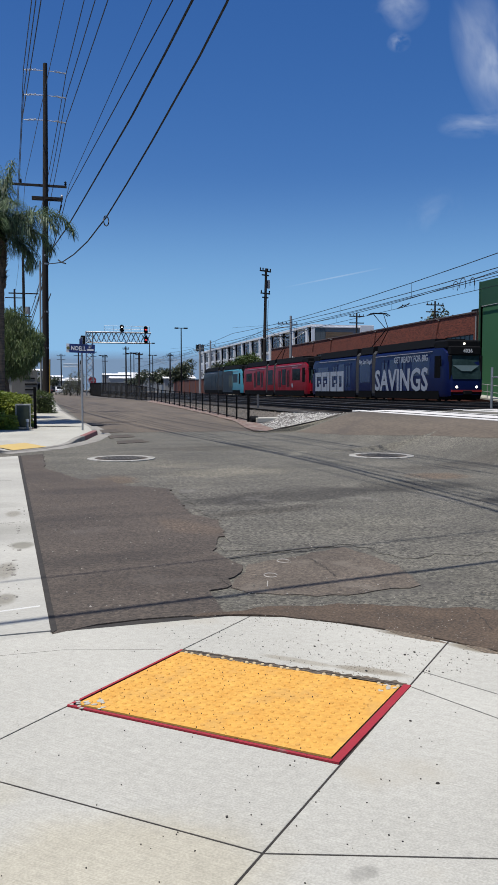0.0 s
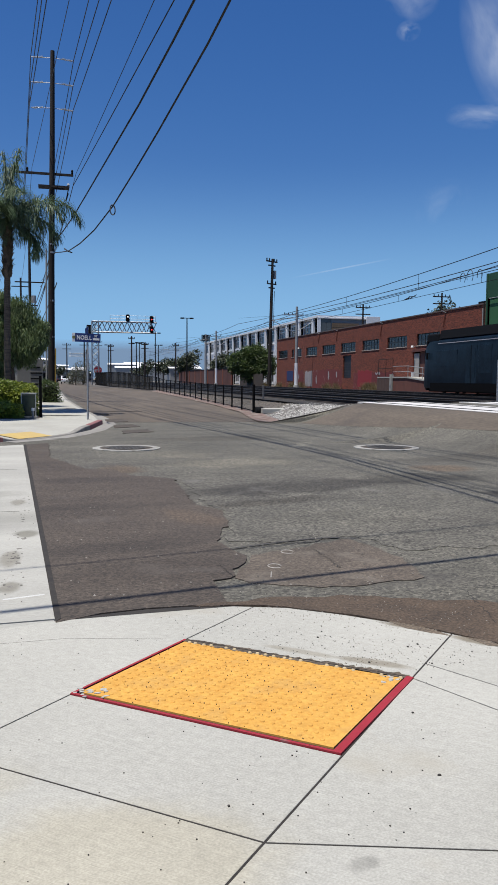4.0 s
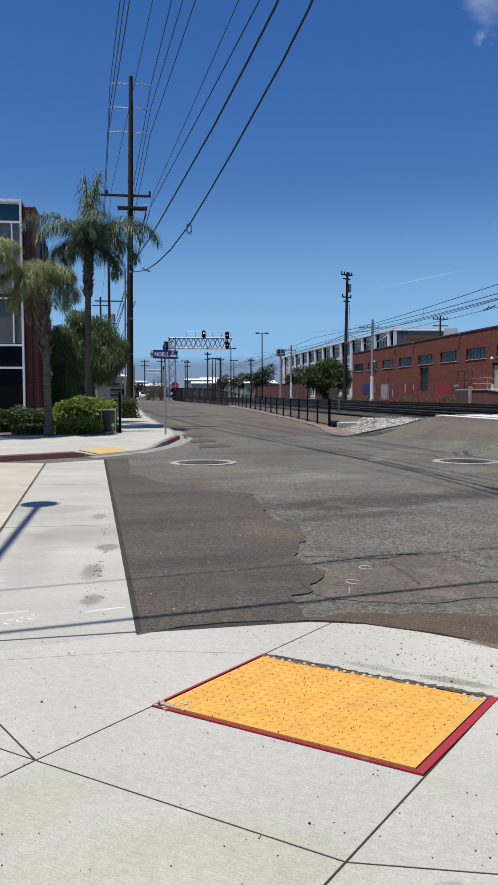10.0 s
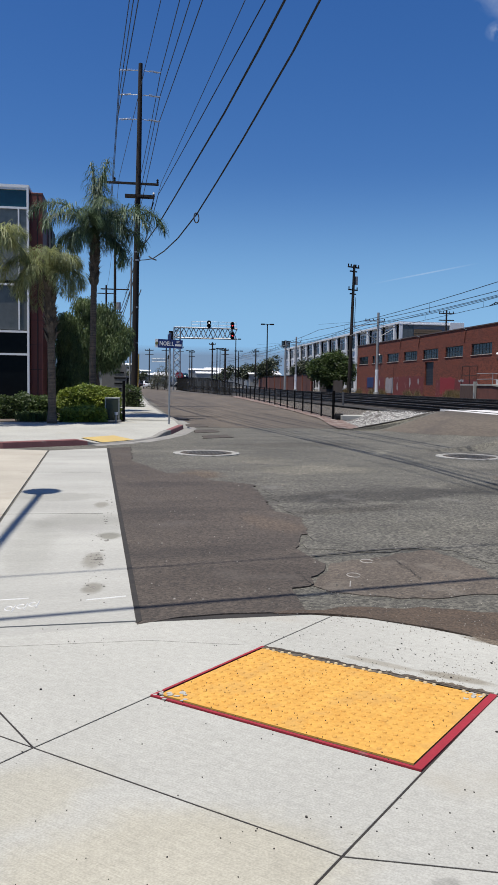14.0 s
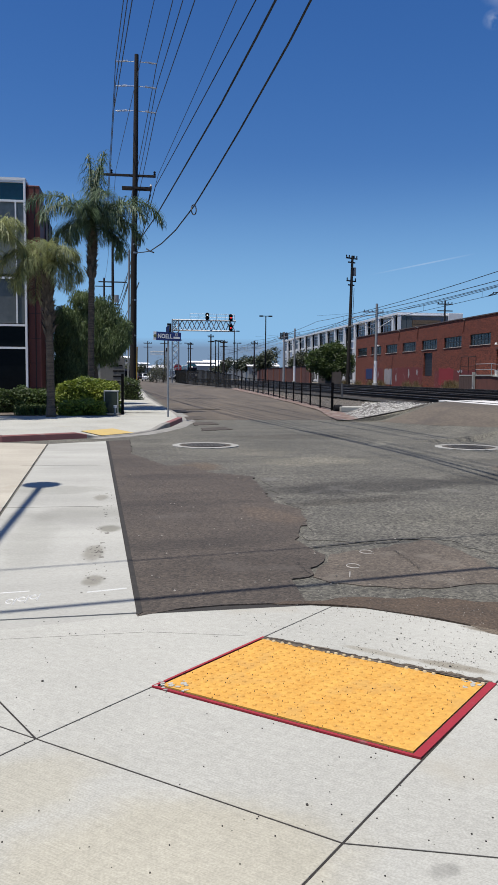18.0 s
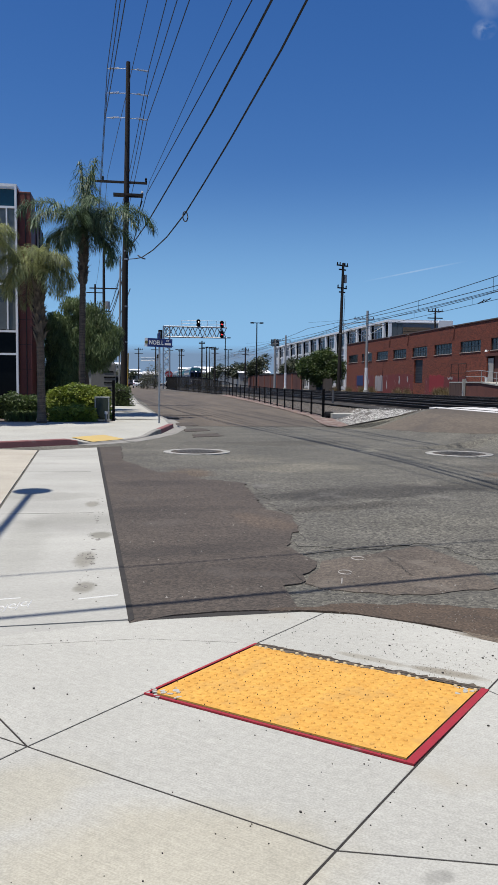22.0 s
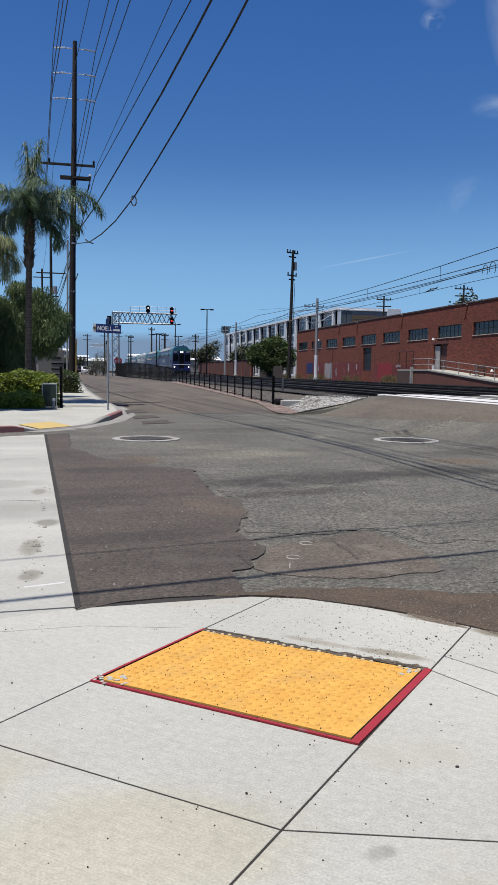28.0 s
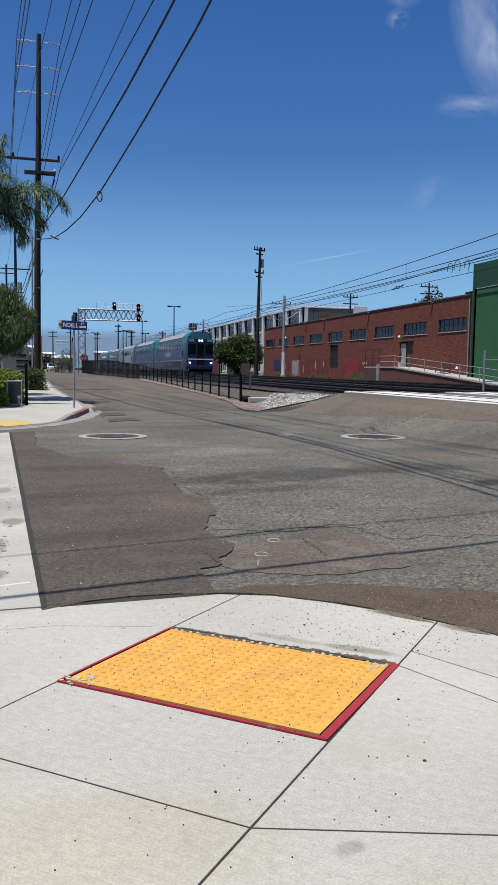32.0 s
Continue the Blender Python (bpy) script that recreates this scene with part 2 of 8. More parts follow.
JOINT = mat("joint_dirt", (0.035, 0.031, 0.026), (0.0160, 0.0141, 0.0128), 0.95, 8, 90, 0.5)
ASPHALT = mat("asphalt", (0.1035, 0.0974, 0.0785), (0.0712, 0.0671, 0.0542), 0.88, 0.35, 30, 0.6, agg=(55, 0.6), grain=(14, 0.16), streak=((0.5, 0.85, 1), 0.22), spots=(0.55, 0.58, (0.060, 0.055, 0.048), 0.5), depth=0.004,
              stains=((3.3, 10.9, 2.6, 0.75, 14, (0.50, 0.49, 0.48)), (5.6, 11.5, 1.6, 0.9, 10, (0.58, 0.57, 0.55)), (6.1, 9.8, 0.9, 0.25, 25, (0.38, 0.37, 0.36)), (3.3, 14.4, 1.7, 1.0, 8, (1.38, 1.36, 1.30)), (2.5, 16.2, 0.9, 1.0, 0, (1.22, 1.2, 1.16)), (6.75, 12.8, 0.7, 0.65, 10, (0.98, 0.80, 0.68)), (1.05, 13.6, 0.5, 0.9, 0, (1.0, 0.82, 0.70)), (8.2, 14.5, 2.4, 0.8, 15, (0.72, 0.70, 0.68)), (4.6, 8.1, 1.5, 0.5, 12, (1.16, 1.15, 1.1)), (4.2, 20.5, 2.5, 1.0, 10, (0.75, 0.73, 0.70)), (5.6, 17.9, 0.25, 0.6, -40, (1.7, 1.7, 1.65)), (6.0, 18.6, 0.3, 0.4, -40, (1.5, 1.5, 1.45))))
ASPHALT_WORN = mat("asphalt_worn", (0.1035, 0.0982, 0.0801), (0.0664, 0.0622, 0.0510), 0.9, 1.4, 40, 0.7, agg=(48, 0.65), grain=(22, 0.16), streak=((0.7, 1.1, 1), 0.2), spots=(1.2, 0.60, (0.18, 0.172, 0.155), 0.35), depth=0.005,
                   stains=((3.3, 10.9, 2.6, 0.75, 14, (0.50, 0.49, 0.48)), (5.6, 11.5, 1.6, 0.9, 10, (0.58, 0.57, 0.55)), (2.6, 9.6, 1.4, 0.3, 20, (0.66, 0.64, 0.61)), (3.4, 8.4, 1.2, 0.8, 0, (1.12, 1.12, 1.1))))
ASPHALT_NEW = mat("asphalt_patch", (0.0679, 0.0544, 0.0414), (0.0465, 0.0372, 0.0288), 0.86, 0.6, 40, 0.6, agg=(60, 0.5), grain=(20, 0.12), streak=((0.4, 1.6, 1), 0.17), spots=(0.9, 0.60, (0.088, 0.076, 0.064), 0.5), depth=0.004,
                  stains=((0.5, 9.6, 1.5, 0.35, 5, (0.74, 0.74, 0.74)), (0.6, 7.2, 1.4, 0.3, 10, (0.8, 0.8, 0.8)), (0.4, 12.2, 1.0, 0.5, 0, (0.8, 0.8, 0.82)), (1.5, 8.6, 0.35, 0.8, 20, (1.25, 1.18, 1.1)), (0.7, 6.2, 1.0, 0.5, 10, (0.86, 0.85, 0.84))))
ASPHALT_OLD = mat("asphalt_old_patch", (0.1042, 0.0856, 0.0660), (0.0725, 0.0586, 0.0446), 0.88, 1.2, 40, 0.6, agg=(70, 0.42), grain=(20, 0.14), streak=((0.7, 1.1, 1), 0.18), spots=(2.2, 0.58, (0.15, 0.13, 0.105), 0.5), depth=0.004)
ASPHALT_FAR = mat("asphalt_street", (0.1061, 0.0854, 0.0626), (0.0722, 0.0590, 0.0444), 0.86, 0.4, 40, 0.5, grain=(18, 0.15), streak=((0.9, 0.12, 1), 0.20), stretch=(1, 0.25, 1), spots=(0.3, 0.58, (0.054, 0.045, 0.037), 0.6))
TYRE = mat("tyre_mark", (0.032, 0.029, 0.026), (0.054, 0.05, 0.045), 0.8, 3, 120, 0.4)
DIRT = mat("dirt", (0.088, 0.062, 0.041), (0.042, 0.031, 0.022), 0.95, 4.0, 40, 0.9, grain=(60, 0.35), depth=0.01)
SPILL = mat("spilled_dirt", (0.150, 0.118, 0.084), (0.070, 0.055, 0.040), 0.95, 9, 60, 0.6, grain=(70, 0.4), island=0.3)
SOIL = mat("bed_soil", (0.135, 0.108, 0.080), (0.065, 0.052, 0.040), 0.95, 3, 30, 0.8, grain=(25, 0.3))
EARTH = mat("dry_ground", (0.154, 0.134, 0.106), (0.096, 0.086, 0.067), 0.95, 0.08, 3, 0.5)
BALLAST_STONE = mat("ballast_stone", (0.16, 0.141, 0.122), (0.083, 0.074, 0.064), 0.95, 3, 30, 0.4, island=0.6)
BALLAST = mat("ballast", (0.128, 0.115, 0.102), (0.032, 0.029, 0.026), 0.95, 9, 28, 1.0, depth=0.05)
STONE = mat("white_gravel", (0.384, 0.378, 0.352), (0.23, 0.224, 0.211), 0.9, 3, 30, 0.4, island=0.6)
YELLOW = mat("yellow_pad", (0.55, 0.307, 0.061), (0.474, 0.237, 0.038), 0.8, 7, 60, 0.25, grain=(30, 0.07), spots=(5, 0.55, (0.397, 0.237, 0.07), 0.4))
YELLOW_OLD = mat("faded_yellow", (0.461, 0.333, 0.102), (0.397, 0.294, 0.128), 0.8, 4, 60, 0.2)
RED_PAINT = mat("red_paint", (0.294, 0.0154, 0.027), (0.23, 0.0128, 0.02), 0.7, 9, 90, 0.3, spots=(6, 0.66, (0.192, 0.128, 0.115)))
RED_KERB = mat("faded_red_kerb", (0.225, 0.095, 0.092), (0.17, 0.07, 0.068), 0.85, 3, 50, 0.3, spots=(3, 0.58, (0.243, 0.192, 0.173)))
WHITE_LINE = mat("white_marking", (0.60, 0.60, 0.58), (0.45, 0.45, 0.43), 0.8, 4, 90, 0.2)
PANEL = mat("crossing_concrete", (0.548, 0.54, 0.525), (0.459, 0.451, 0.437), 0.85, 2, 60, 0.2)
IRON = mat("cast_iron", (0.083, 0.077, 0.067), (0.038, 0.035, 0.032), 0.7, 9, 70, 0.4, metal=0.15)
RAIL = mat("rail_steel", (0.294, 0.288, 0.282), (0.128, 0.109, 0.096), 0.35, 2, 40, 0.1, metal=0.9, stretch=(1, 0.1, 1))
RUST = mat("rust_steel", (0.029, 0.022, 0.0179), (0.0141, 0.0115, 0.0102), 0.85, 3, 40, 0.3, metal=0.3)
# Near-black stone: the shade beside the rails is put into this colour.
BED = mat("track_bed", (0.035, 0.031, 0.027), (0.0115, 0.0102, 0.0090), 0.95, 6, 22, 1.0, depth=0.05)
TIE = mat("tie", (0.048, 0.042, 0.036), (0.022, 0.0192, 0.0173), 0.92, 4, 60, 0.4, rand=0.25)
WOOD = mat("pole_wood", (0.0179, 0.0122, 0.0096), (0.0070, 0.0051, 0.0045), 0.9, 3, 40, 0.6, stretch=(6, 6, 0.35), depth=0.01)
WOOD_ARM = mat("arm_wood", (0.022, 0.0160, 0.0128), (0.0109, 0.0083, 0.0070), 0.9, 4, 40, 0.4)
GALV = mat("galvanised", (0.385, 0.392, 0.4), (0.281, 0.289, 0.296), 0.5, 2, 30, 0.1, metal=0.7)
GREY_PAINT = plain("grey_paint", (0.269, 0.275, 0.275), 0.55)
BLACK = mat("black_paint", (0.0055, 0.0055, 0.006), (0.004, 0.004, 0.0045), 0.8, 6, 54, 0.08, spec=0.06)
CABLE = plain("cable_black", (0.0077, 0.0077, 0.0090), 0.6)
WIRE = plain("wire_grey", (0.032, 0.035, 0.042), 0.5, 0.3)
CERAMIC = plain("insulator", (0.407, 0.414, 0.414), 0.3)
BRICK = mat("brick", (0.211, 0.067, 0.038), (0.154, 0.046, 0.027), 0.9, 0.9, 14, 0.3, stretch=(1, 0.5, 3), spots=(0.7, 0.6, (0.128, 0.045, 0.029), 0.5))
BRICK_PIECE = mat("brick_piece", (0.218, 0.07, 0.04), (0.16, 0.05, 0.029), 0.9, 3, 30, 0.3, island=0.28)
RED_WASH = mat("red_overpaint", (0.15, 0.024, 0.023), (0.115, 0.02, 0.0192), 0.85, 0.7, 8, 0.2, spots=(0.9, 0.62, (0.256, 0.192, 0.173), 0.8))
RED_FRESH = mat("fresh_red_overpaint", (0.237, 0.0179, 0.023), (0.205, 0.0160, 0.0192), 0.75, 1, 9, 0.1)
PALE_WASH = mat("pale_overpaint", (0.32, 0.294, 0.294), (0.256, 0.224, 0.224), 0.85, 2, 12, 0.1)
STUCCO = plain("pale_stucco", (0.371, 0.358, 0.333), 0.9)
WHITE = plain("white_wall", (0.66, 0.67, 0.68), 0.7, var=0.92)
WHITE_METAL = plain("white_metal", (0.70, 0.71, 0.72), 0.45, var=0.93)
GREEN_WALL = mat("green_wall", (0.026, 0.122, 0.044), (0.02, 0.096, 0.035), 0.8, 0.5, 10, 0.15, spots=(0.5, 0.6, (0.032, 0.109, 0.051), 0.4))
GREEN_DARK = mat("green_band", (0.0115, 0.067, 0.029), (0.0096, 0.054, 0.024), 0.7, 0.5, 10, 0.1)
GREEN_BOX = plain("green_box", (0.020, 0.032, 0.022), 0.5)
DARK_GLASS = mat("dark_glass", (0.005, 0.0065, 0.008), (0.003, 0.004, 0.005), 0.12, 0.6, 5, 0, spec=0.06)
GLASS_GREY = mat("grey_glass", (0.105, 0.112, 0.112), (0.07, 0.076, 0.078), 0.10, 0.5, 5, 0, spec=0.3)
# Pale blotches in this glass are reflections painted into the base colour.
FRONT_GLASS = mat("front_glass", (0.20, 0.215, 0.20), (0.085, 0.095, 0.09), 0.12, 0.55, 3, 0, spec=0.4)
TEAL_GLASS = plain("teal_glass", (0.0096, 0.056, 0.08), 0.10, var=0.7, scale=0.5, bump=0)
OFFICE_GLASS = mat("office_glass", (0.030, 0.034, 0.037), (0.012, 0.014, 0.016), 0.2, 0.5, 3, 0, spec=0.3)
WINDOW = mat("old_window", (0.023, 0.028, 0.029), (0.0102, 0.0128, 0.0134), 0.25, 1.2, 6, 0.05)
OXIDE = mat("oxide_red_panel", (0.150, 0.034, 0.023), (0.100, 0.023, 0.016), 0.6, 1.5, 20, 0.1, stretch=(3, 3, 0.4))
# Darker copy of the oxide red; also carries the side walls' shade.
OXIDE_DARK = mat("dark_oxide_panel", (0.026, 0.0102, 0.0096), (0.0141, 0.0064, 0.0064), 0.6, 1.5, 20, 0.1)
SIGN_BLUE = plain("sign_blue", (0.0064, 0.022, 0.128), 0.4)
SIGN_WHITE = plain("sign_white", (0.592, 0.599, 0.607), 0.45, var=0.95)
STOP_RED = plain("sign_red", (0.288, 0.0128, 0.0160), 0.45)
BARK = mat("bark", (0.102, 0.077, 0.058), (0.045, 0.033, 0.026), 0.95, 3, 30, 0.7, stretch=(2, 2, 0.6), depth=0.02)
PALM_BARK = mat("palm_bark", (0.17, 0.130, 0.095), (0.040, 0.030, 0.023), 0.95, 4, 30, 0.7, stretch=(0.6, 0.6, 5), depth=0.02)
BOOT = mat("palm_boot", (0.13, 0.105, 0.082), (0.045, 0.036, 0.028), 0.9, 5, 30, 0.4, island=0.3)
PALM_LEAF = leafy("palm_leaf", (0.135, 0.195, 0.092), (0.024, 0.048, 0.027), 0.28)
PALM_LEAF_PALE = leafy("pale_palm_leaf", (0.33, 0.35, 0.15), (0.12, 0.15, 0.07), 0.4)
LEAF_PEPPER = leafy("pepper_leaf", (0.20, 0.265, 0.105), (0.036, 0.068, 0.030), 0.42)
LEAF_HEDGE = leafy("hedge_leaf", (0.282, 0.32, 0.045), (0.077, 0.128, 0.0192))
LEAF_DARK = leafy("dark_leaf", (0.096, 0.141, 0.035), (0.026, 0.045, 0.0141))
LEAF_FAR = leafy("far_leaf", (0.061, 0.074, 0.035), (0.022, 0.032, 0.0160), 0.15)
LEAF_SCRUB = leafy("scrub_leaf", (0.105, 0.105, 0.060), (0.045, 0.050, 0.030), 0.3)
DRY_GRASS = leafy("dry_grass", (0.192, 0.147, 0.07), (0.109, 0.083, 0.042))
BLUE_WRAP = mat("blue_wrap", (0.0038, 0.0090, 0.061), (0.0026, 0.0064, 0.042), 0.35, 0.9, 12, 0, spec=0.15)
RED_BODY = mat("red_body", (0.235, 0.005, 0.014), (0.185, 0.004, 0.011), 0.35, 0.9, 12, 0, spec=0.12)
TEAL_WRAP = plain("teal_wrap", (0.058, 0.282, 0.358), 0.3, var=0.9, scale=2)
DARK_WRAP = mat("dark_wrap", (0.011, 0.022, 0.035), (0.004, 0.008, 0.014), 0.35, 1.2, 8, 0, spec=0.1)
CHARCOAL = mat("charcoal", (0.0095, 0.0098, 0.011), (0.007, 0.0073, 0.0082), 0.75, 6, 54, 0.08, spec=0.08)
GANGWAY = mat("bellows", (0.035, 0.035, 0.037), (0.0128, 0.0128, 0.0141), 0.8, 4, 30, 0.2, stretch=(1, 8, 1))
LETTER = plain("pale_letter", (0.266, 0.289, 0.333), 0.4, var=0.9)
COACH_BLUE = plain("coach_blue", (0.042, 0.058, 0.105), 0.5, var=0.85)
COACH_NAVY = plain("coach_navy", (0.006, 0.012, 0.085), 0.3, var=0.8)
COACH_TEAL = plain("coach_teal", (0.018, 0.135, 0.145), 0.5, var=0.85)
COACH_GREY = plain("coach_grey", (0.211, 0.23, 0.256), 0.5)
RED_LAMP = glow("red_lamp", (1.0, 0.05, 0.05), 1.2)
SIGNAL_WHITE = glow("white_signal", (1.0, 0.95, 0.88), 1.0)
HEADLAMP = glow("headlamp", (1.0, 0.92, 0.78), 3.0)
AMBER = glow("route_sign", (0.9, 0.95, 0.8), 0.6)
CAR_WHITE = plain("car_white", (0.518, 0.525, 0.533), 0.25, var=0.95)
CAR_DARK = plain("car_dark", (0.0192, 0.0192, 0.022), 0.25)
RUBBER = plain("rubber", (0.0128, 0.0128, 0.0128), 0.8)
# The ridge glows: haze before it is painted as blue emission.
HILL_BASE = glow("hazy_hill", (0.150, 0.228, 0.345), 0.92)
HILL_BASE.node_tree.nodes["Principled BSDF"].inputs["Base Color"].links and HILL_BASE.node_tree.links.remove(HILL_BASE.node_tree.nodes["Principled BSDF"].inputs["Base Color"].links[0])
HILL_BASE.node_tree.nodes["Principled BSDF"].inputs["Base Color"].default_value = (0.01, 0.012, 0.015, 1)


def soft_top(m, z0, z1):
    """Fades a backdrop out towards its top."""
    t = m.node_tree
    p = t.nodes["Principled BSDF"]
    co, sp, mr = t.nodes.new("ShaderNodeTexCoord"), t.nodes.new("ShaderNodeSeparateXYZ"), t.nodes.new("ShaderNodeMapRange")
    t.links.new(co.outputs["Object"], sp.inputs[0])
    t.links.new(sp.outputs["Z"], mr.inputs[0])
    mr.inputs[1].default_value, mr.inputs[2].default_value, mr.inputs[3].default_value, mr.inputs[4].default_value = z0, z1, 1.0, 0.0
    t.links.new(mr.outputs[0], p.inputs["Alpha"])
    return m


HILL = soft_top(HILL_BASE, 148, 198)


# ---- mesh building ----
class Shape:
    """Vertices and faces, gathered for one mesh."""

    def __init__(self):
        self.v, self.f = [], []

    def add(self, verts, faces):
        k = len(self.v)
        self.v += [tuple(p) for p in verts]
        self.f += [tuple(i + k for i in q) for q in faces]
        return self

    def box(self, x0, y0, z0, x1, y1, z1, bevel=0.0, m=None):
        if bevel:
            b = bmesh.new()
            bmesh.ops.create_cube(b, size=1.0)
            for p in b.verts:
                p.co = ((x0 + x1) / 2 + p.co.x * (x1 - x0), (y0 + y1) / 2 + p.co.y * (y1 - y0), (z0 + z1) / 2 + p.co.z * (z1 - z0))
            bmesh.ops.bevel(b, geom=b.edges[:], offset=bevel, segments=2, affect="EDGES", profile=0.5)
            b.verts.index_update()
            vs, fs = [tuple(p.co) for p in b.verts], [[p.index for p in q.verts] for q in b.faces]
            b.free()
        else:
            vs = [(x, y, z) for z in (z0, z1) for y in (y0, y1) for x in (x0, x1)]
            fs = [(0, 2, 3, 1), (4, 5, 7, 6), (0, 1, 5, 4), (2, 6, 7, 3), (0, 4, 6, 2), (1, 3, 7, 5)]
        if m:
            vs = [tuple(m @ Vector(p)) for p in vs]
        return self.add(vs, fs)

    def tube(self, pts, radii, n=8, cap=True):
        """A round bar through pts; radii: one number or one per point."""
        pts = [Vector(p) for p in pts]
        if not isinstance(radii, (list, tuple)):
            radii = [radii] * len(pts)
        k, vs = len(pts), []
        for i, p in enumerate(pts):
            d = (pts[min(i + 1, k - 1)] - pts[max(i - 1, 0)]).normalized()
            a = d.cross(Vector((0, 0, 1)) if abs(d.z) < 0.9 else Vector((0, 1, 0))).normalized()
            b = d.cross(a)
            vs += [p + radii[i] * (math.cos(2 * math.pi * j / n) * a + math.sin(2 * math.pi * j / n) * b) for j in range(n)]
        fs = [(i * n + j, i * n + (j + 1) % n, (i + 1) * n + (j + 1) % n, (i + 1) * n + j) for i in range(k - 1) for j in range(n)]
        if cap:
            fs += [tuple(range(n))[::-1], tuple(range((k - 1) * n, k * n))]
        return self.add(vs, fs)

    def loft(self, rings, cap=True):
        """Rings of equally many points, joined one to the next."""
        n = len(rings[0])
        vs = [p for r in rings for p in r]
        fs = [(i * n + j, i * n + (j + 1) % n, (i + 1) * n + (j + 1) % n, (i + 1) * n + j) for i in range(len(rings) - 1) for j in range(n)]
        if cap:
            fs += [tuple(range(n))[::-1], tuple(range((len(rings) - 1) * n, len(rings) * n))]
        return self.add(vs, fs)

    def prism(self, poly, z0, z1):
        """A flat outline (x, y), extruded upwards."""
        n = len(poly)
        return self.add([(x, y, z0) for x, y in poly] + [(x, y, z1) for x, y in poly],
                        [tuple(range(n))[::-1], tuple(range(n, 2 * n))] + [(i, (i + 1) % n, n + (i + 1) % n, n + i) for i in range(n)])

    def mesh(self, name, smooth=0.0):
        d = bpy.data.meshes.new(name)
        d.from_pydata(self.v, [], self.f)
        d.validate()
        b = bmesh.new()
        b.from_mesh(d)
        if len(b.faces) < 4000:
            bmesh.ops.recalc_face_normals(b, faces=b.faces[:])
        b.to_mesh(d)
        b.free()
        if smooth:
            d.polygons.foreach_set("use_smooth", [True] * len(d.polygons))
            d.set_sharp_from_angle(angle=radians(smooth))
        return d


def part(name, shape, material, parent=None, label="", at=None, smooth=0.0):
    """One mesh object, under a thing or part if given."""
    d = shape.mesh(name, smooth) if isinstance(shape, Shape) else shape
    if not d.materials:
        d.materials.append(material)
    ob = new(name, d)
    ob.parent = parent
    if at is not None:
        ob.matrix_basis = at
    if label:
        ob["label"] = label
    return ob


def thing(name, m, label, category, group="", kind=""):
    ob = new(name)
    ob.empty_display_size = 0.2
    ob.matrix_basis = m
    return tagged(ob, label, category, group, kind)


def pieces(name, shape, material, parent, n):
    """Cuts a shape of like pieces, n vertices each, into a part for every piece."""
    for k in range(len(shape.v) // n):
        s = Shape()
        s.v = shape.v[k * n:(k + 1) * n]
        s.f = [tuple(i - k * n for i in q) for q in shape.f if k * n <= q[0] < (k + 1) * n]
        part(name, s, material, parent)


def solo(name, shape, material, label, category, group="", kind="", smooth=0.0, at=None):
    return tagged(part(name, shape, material, None, "", at, smooth), label, category, group, kind)


def text_shape(body, size, extrude=0.002, spacing=1.0, bold=0.0):
    """Letters of the built-in font as a mesh, centred, in the x-y plane."""
    c = bpy.data.curves.new("letters", "FONT")
    c.body, c.size, c.extrude, c.align_x, c.align_y, c.space_character, c.resolution_u = body, size, extrude, "CENTER", "CENTER", spacing, 2
    c.offset = bold
    o = new("letters", c)
    d = bpy.data.meshes.new_from_object(o.evaluated_get(bpy.context.evaluated_depsgraph_get()))
    bpy.data.objects.remove(o)
    bpy.data.curves.remove(c)
    return d


def cut(poly, p, q, side):
    """The part of a flat outline on one side (+1 left, -1 right) of the line p-q."""
    def s(a):
        return side * ((q[0] - p[0]) * (a[1] - p[1]) - (q[1] - p[1]) * (a[0] - p[0]))
    out = []
    for a, b in zip(poly, poly[1:] + poly[:1]):
        if s(a) >= 0:
            out.append(a)
        if s(a) * s(b) < 0:
            k = s(a) / (s(a) - s(b))
            out.append((a[0] + k * (b[0] - a[0]), a[1] + k * (b[1] - a[1])))
    return out


def shrink(poly, d):
    """A convex outline drawn in by d on every side."""
    area = sum(a[0] * b[1] - b[0] * a[1] for a, b in zip(poly, poly[1:] + poly[:1]))
    out = list(poly)
    for a, b in zip(poly, poly[1:] + poly[:1]):
        l = math.hypot(b[0] - a[0], b[1] - a[1])
        if l < 1e-6:
            continue
        n = Vector((-(b[1] - a[1]), b[0] - a[0])) / l * d * (1 if area > 0 else -1)
        out = cut(out, (a[0] + n.x, a[1] + n.y), (b[0] + n.x, b[1] + n.y), 1 if area > 0 else -1)
    return out


def step(a, b, v):
    k = min(1.0, max(0.0, (v - a) / (b - a)))
    return k * k * (3 - 2 * k)


def street_z(y):
    """The street climbs a little as it runs on."""
    return 0.0055 * min(max(0.0, y - 32), 120)


def ground_z(x, y):
    """Height of the ground: the street, the rise to the tracks, level beyond."""
    start = 8.2 + 1.5 * step(28, 38, y)
    up = step(start, 11.2 + 0.2 * step(28, 38, y), x)
    base = street_z(y)
    top = 0.745 - 0.19 * step(27.3, 29.5, y)
    return base + (top - base) * up - 0.012


# ---- ground, street, pavement ----
def interp(pts, v):
    for (a, p), (b, q) in zip(pts, pts[1:]):
        if v <= b:
            return p + (q - p) * max(0.0, (v - a) / (b - a))
    return pts[-1][1]


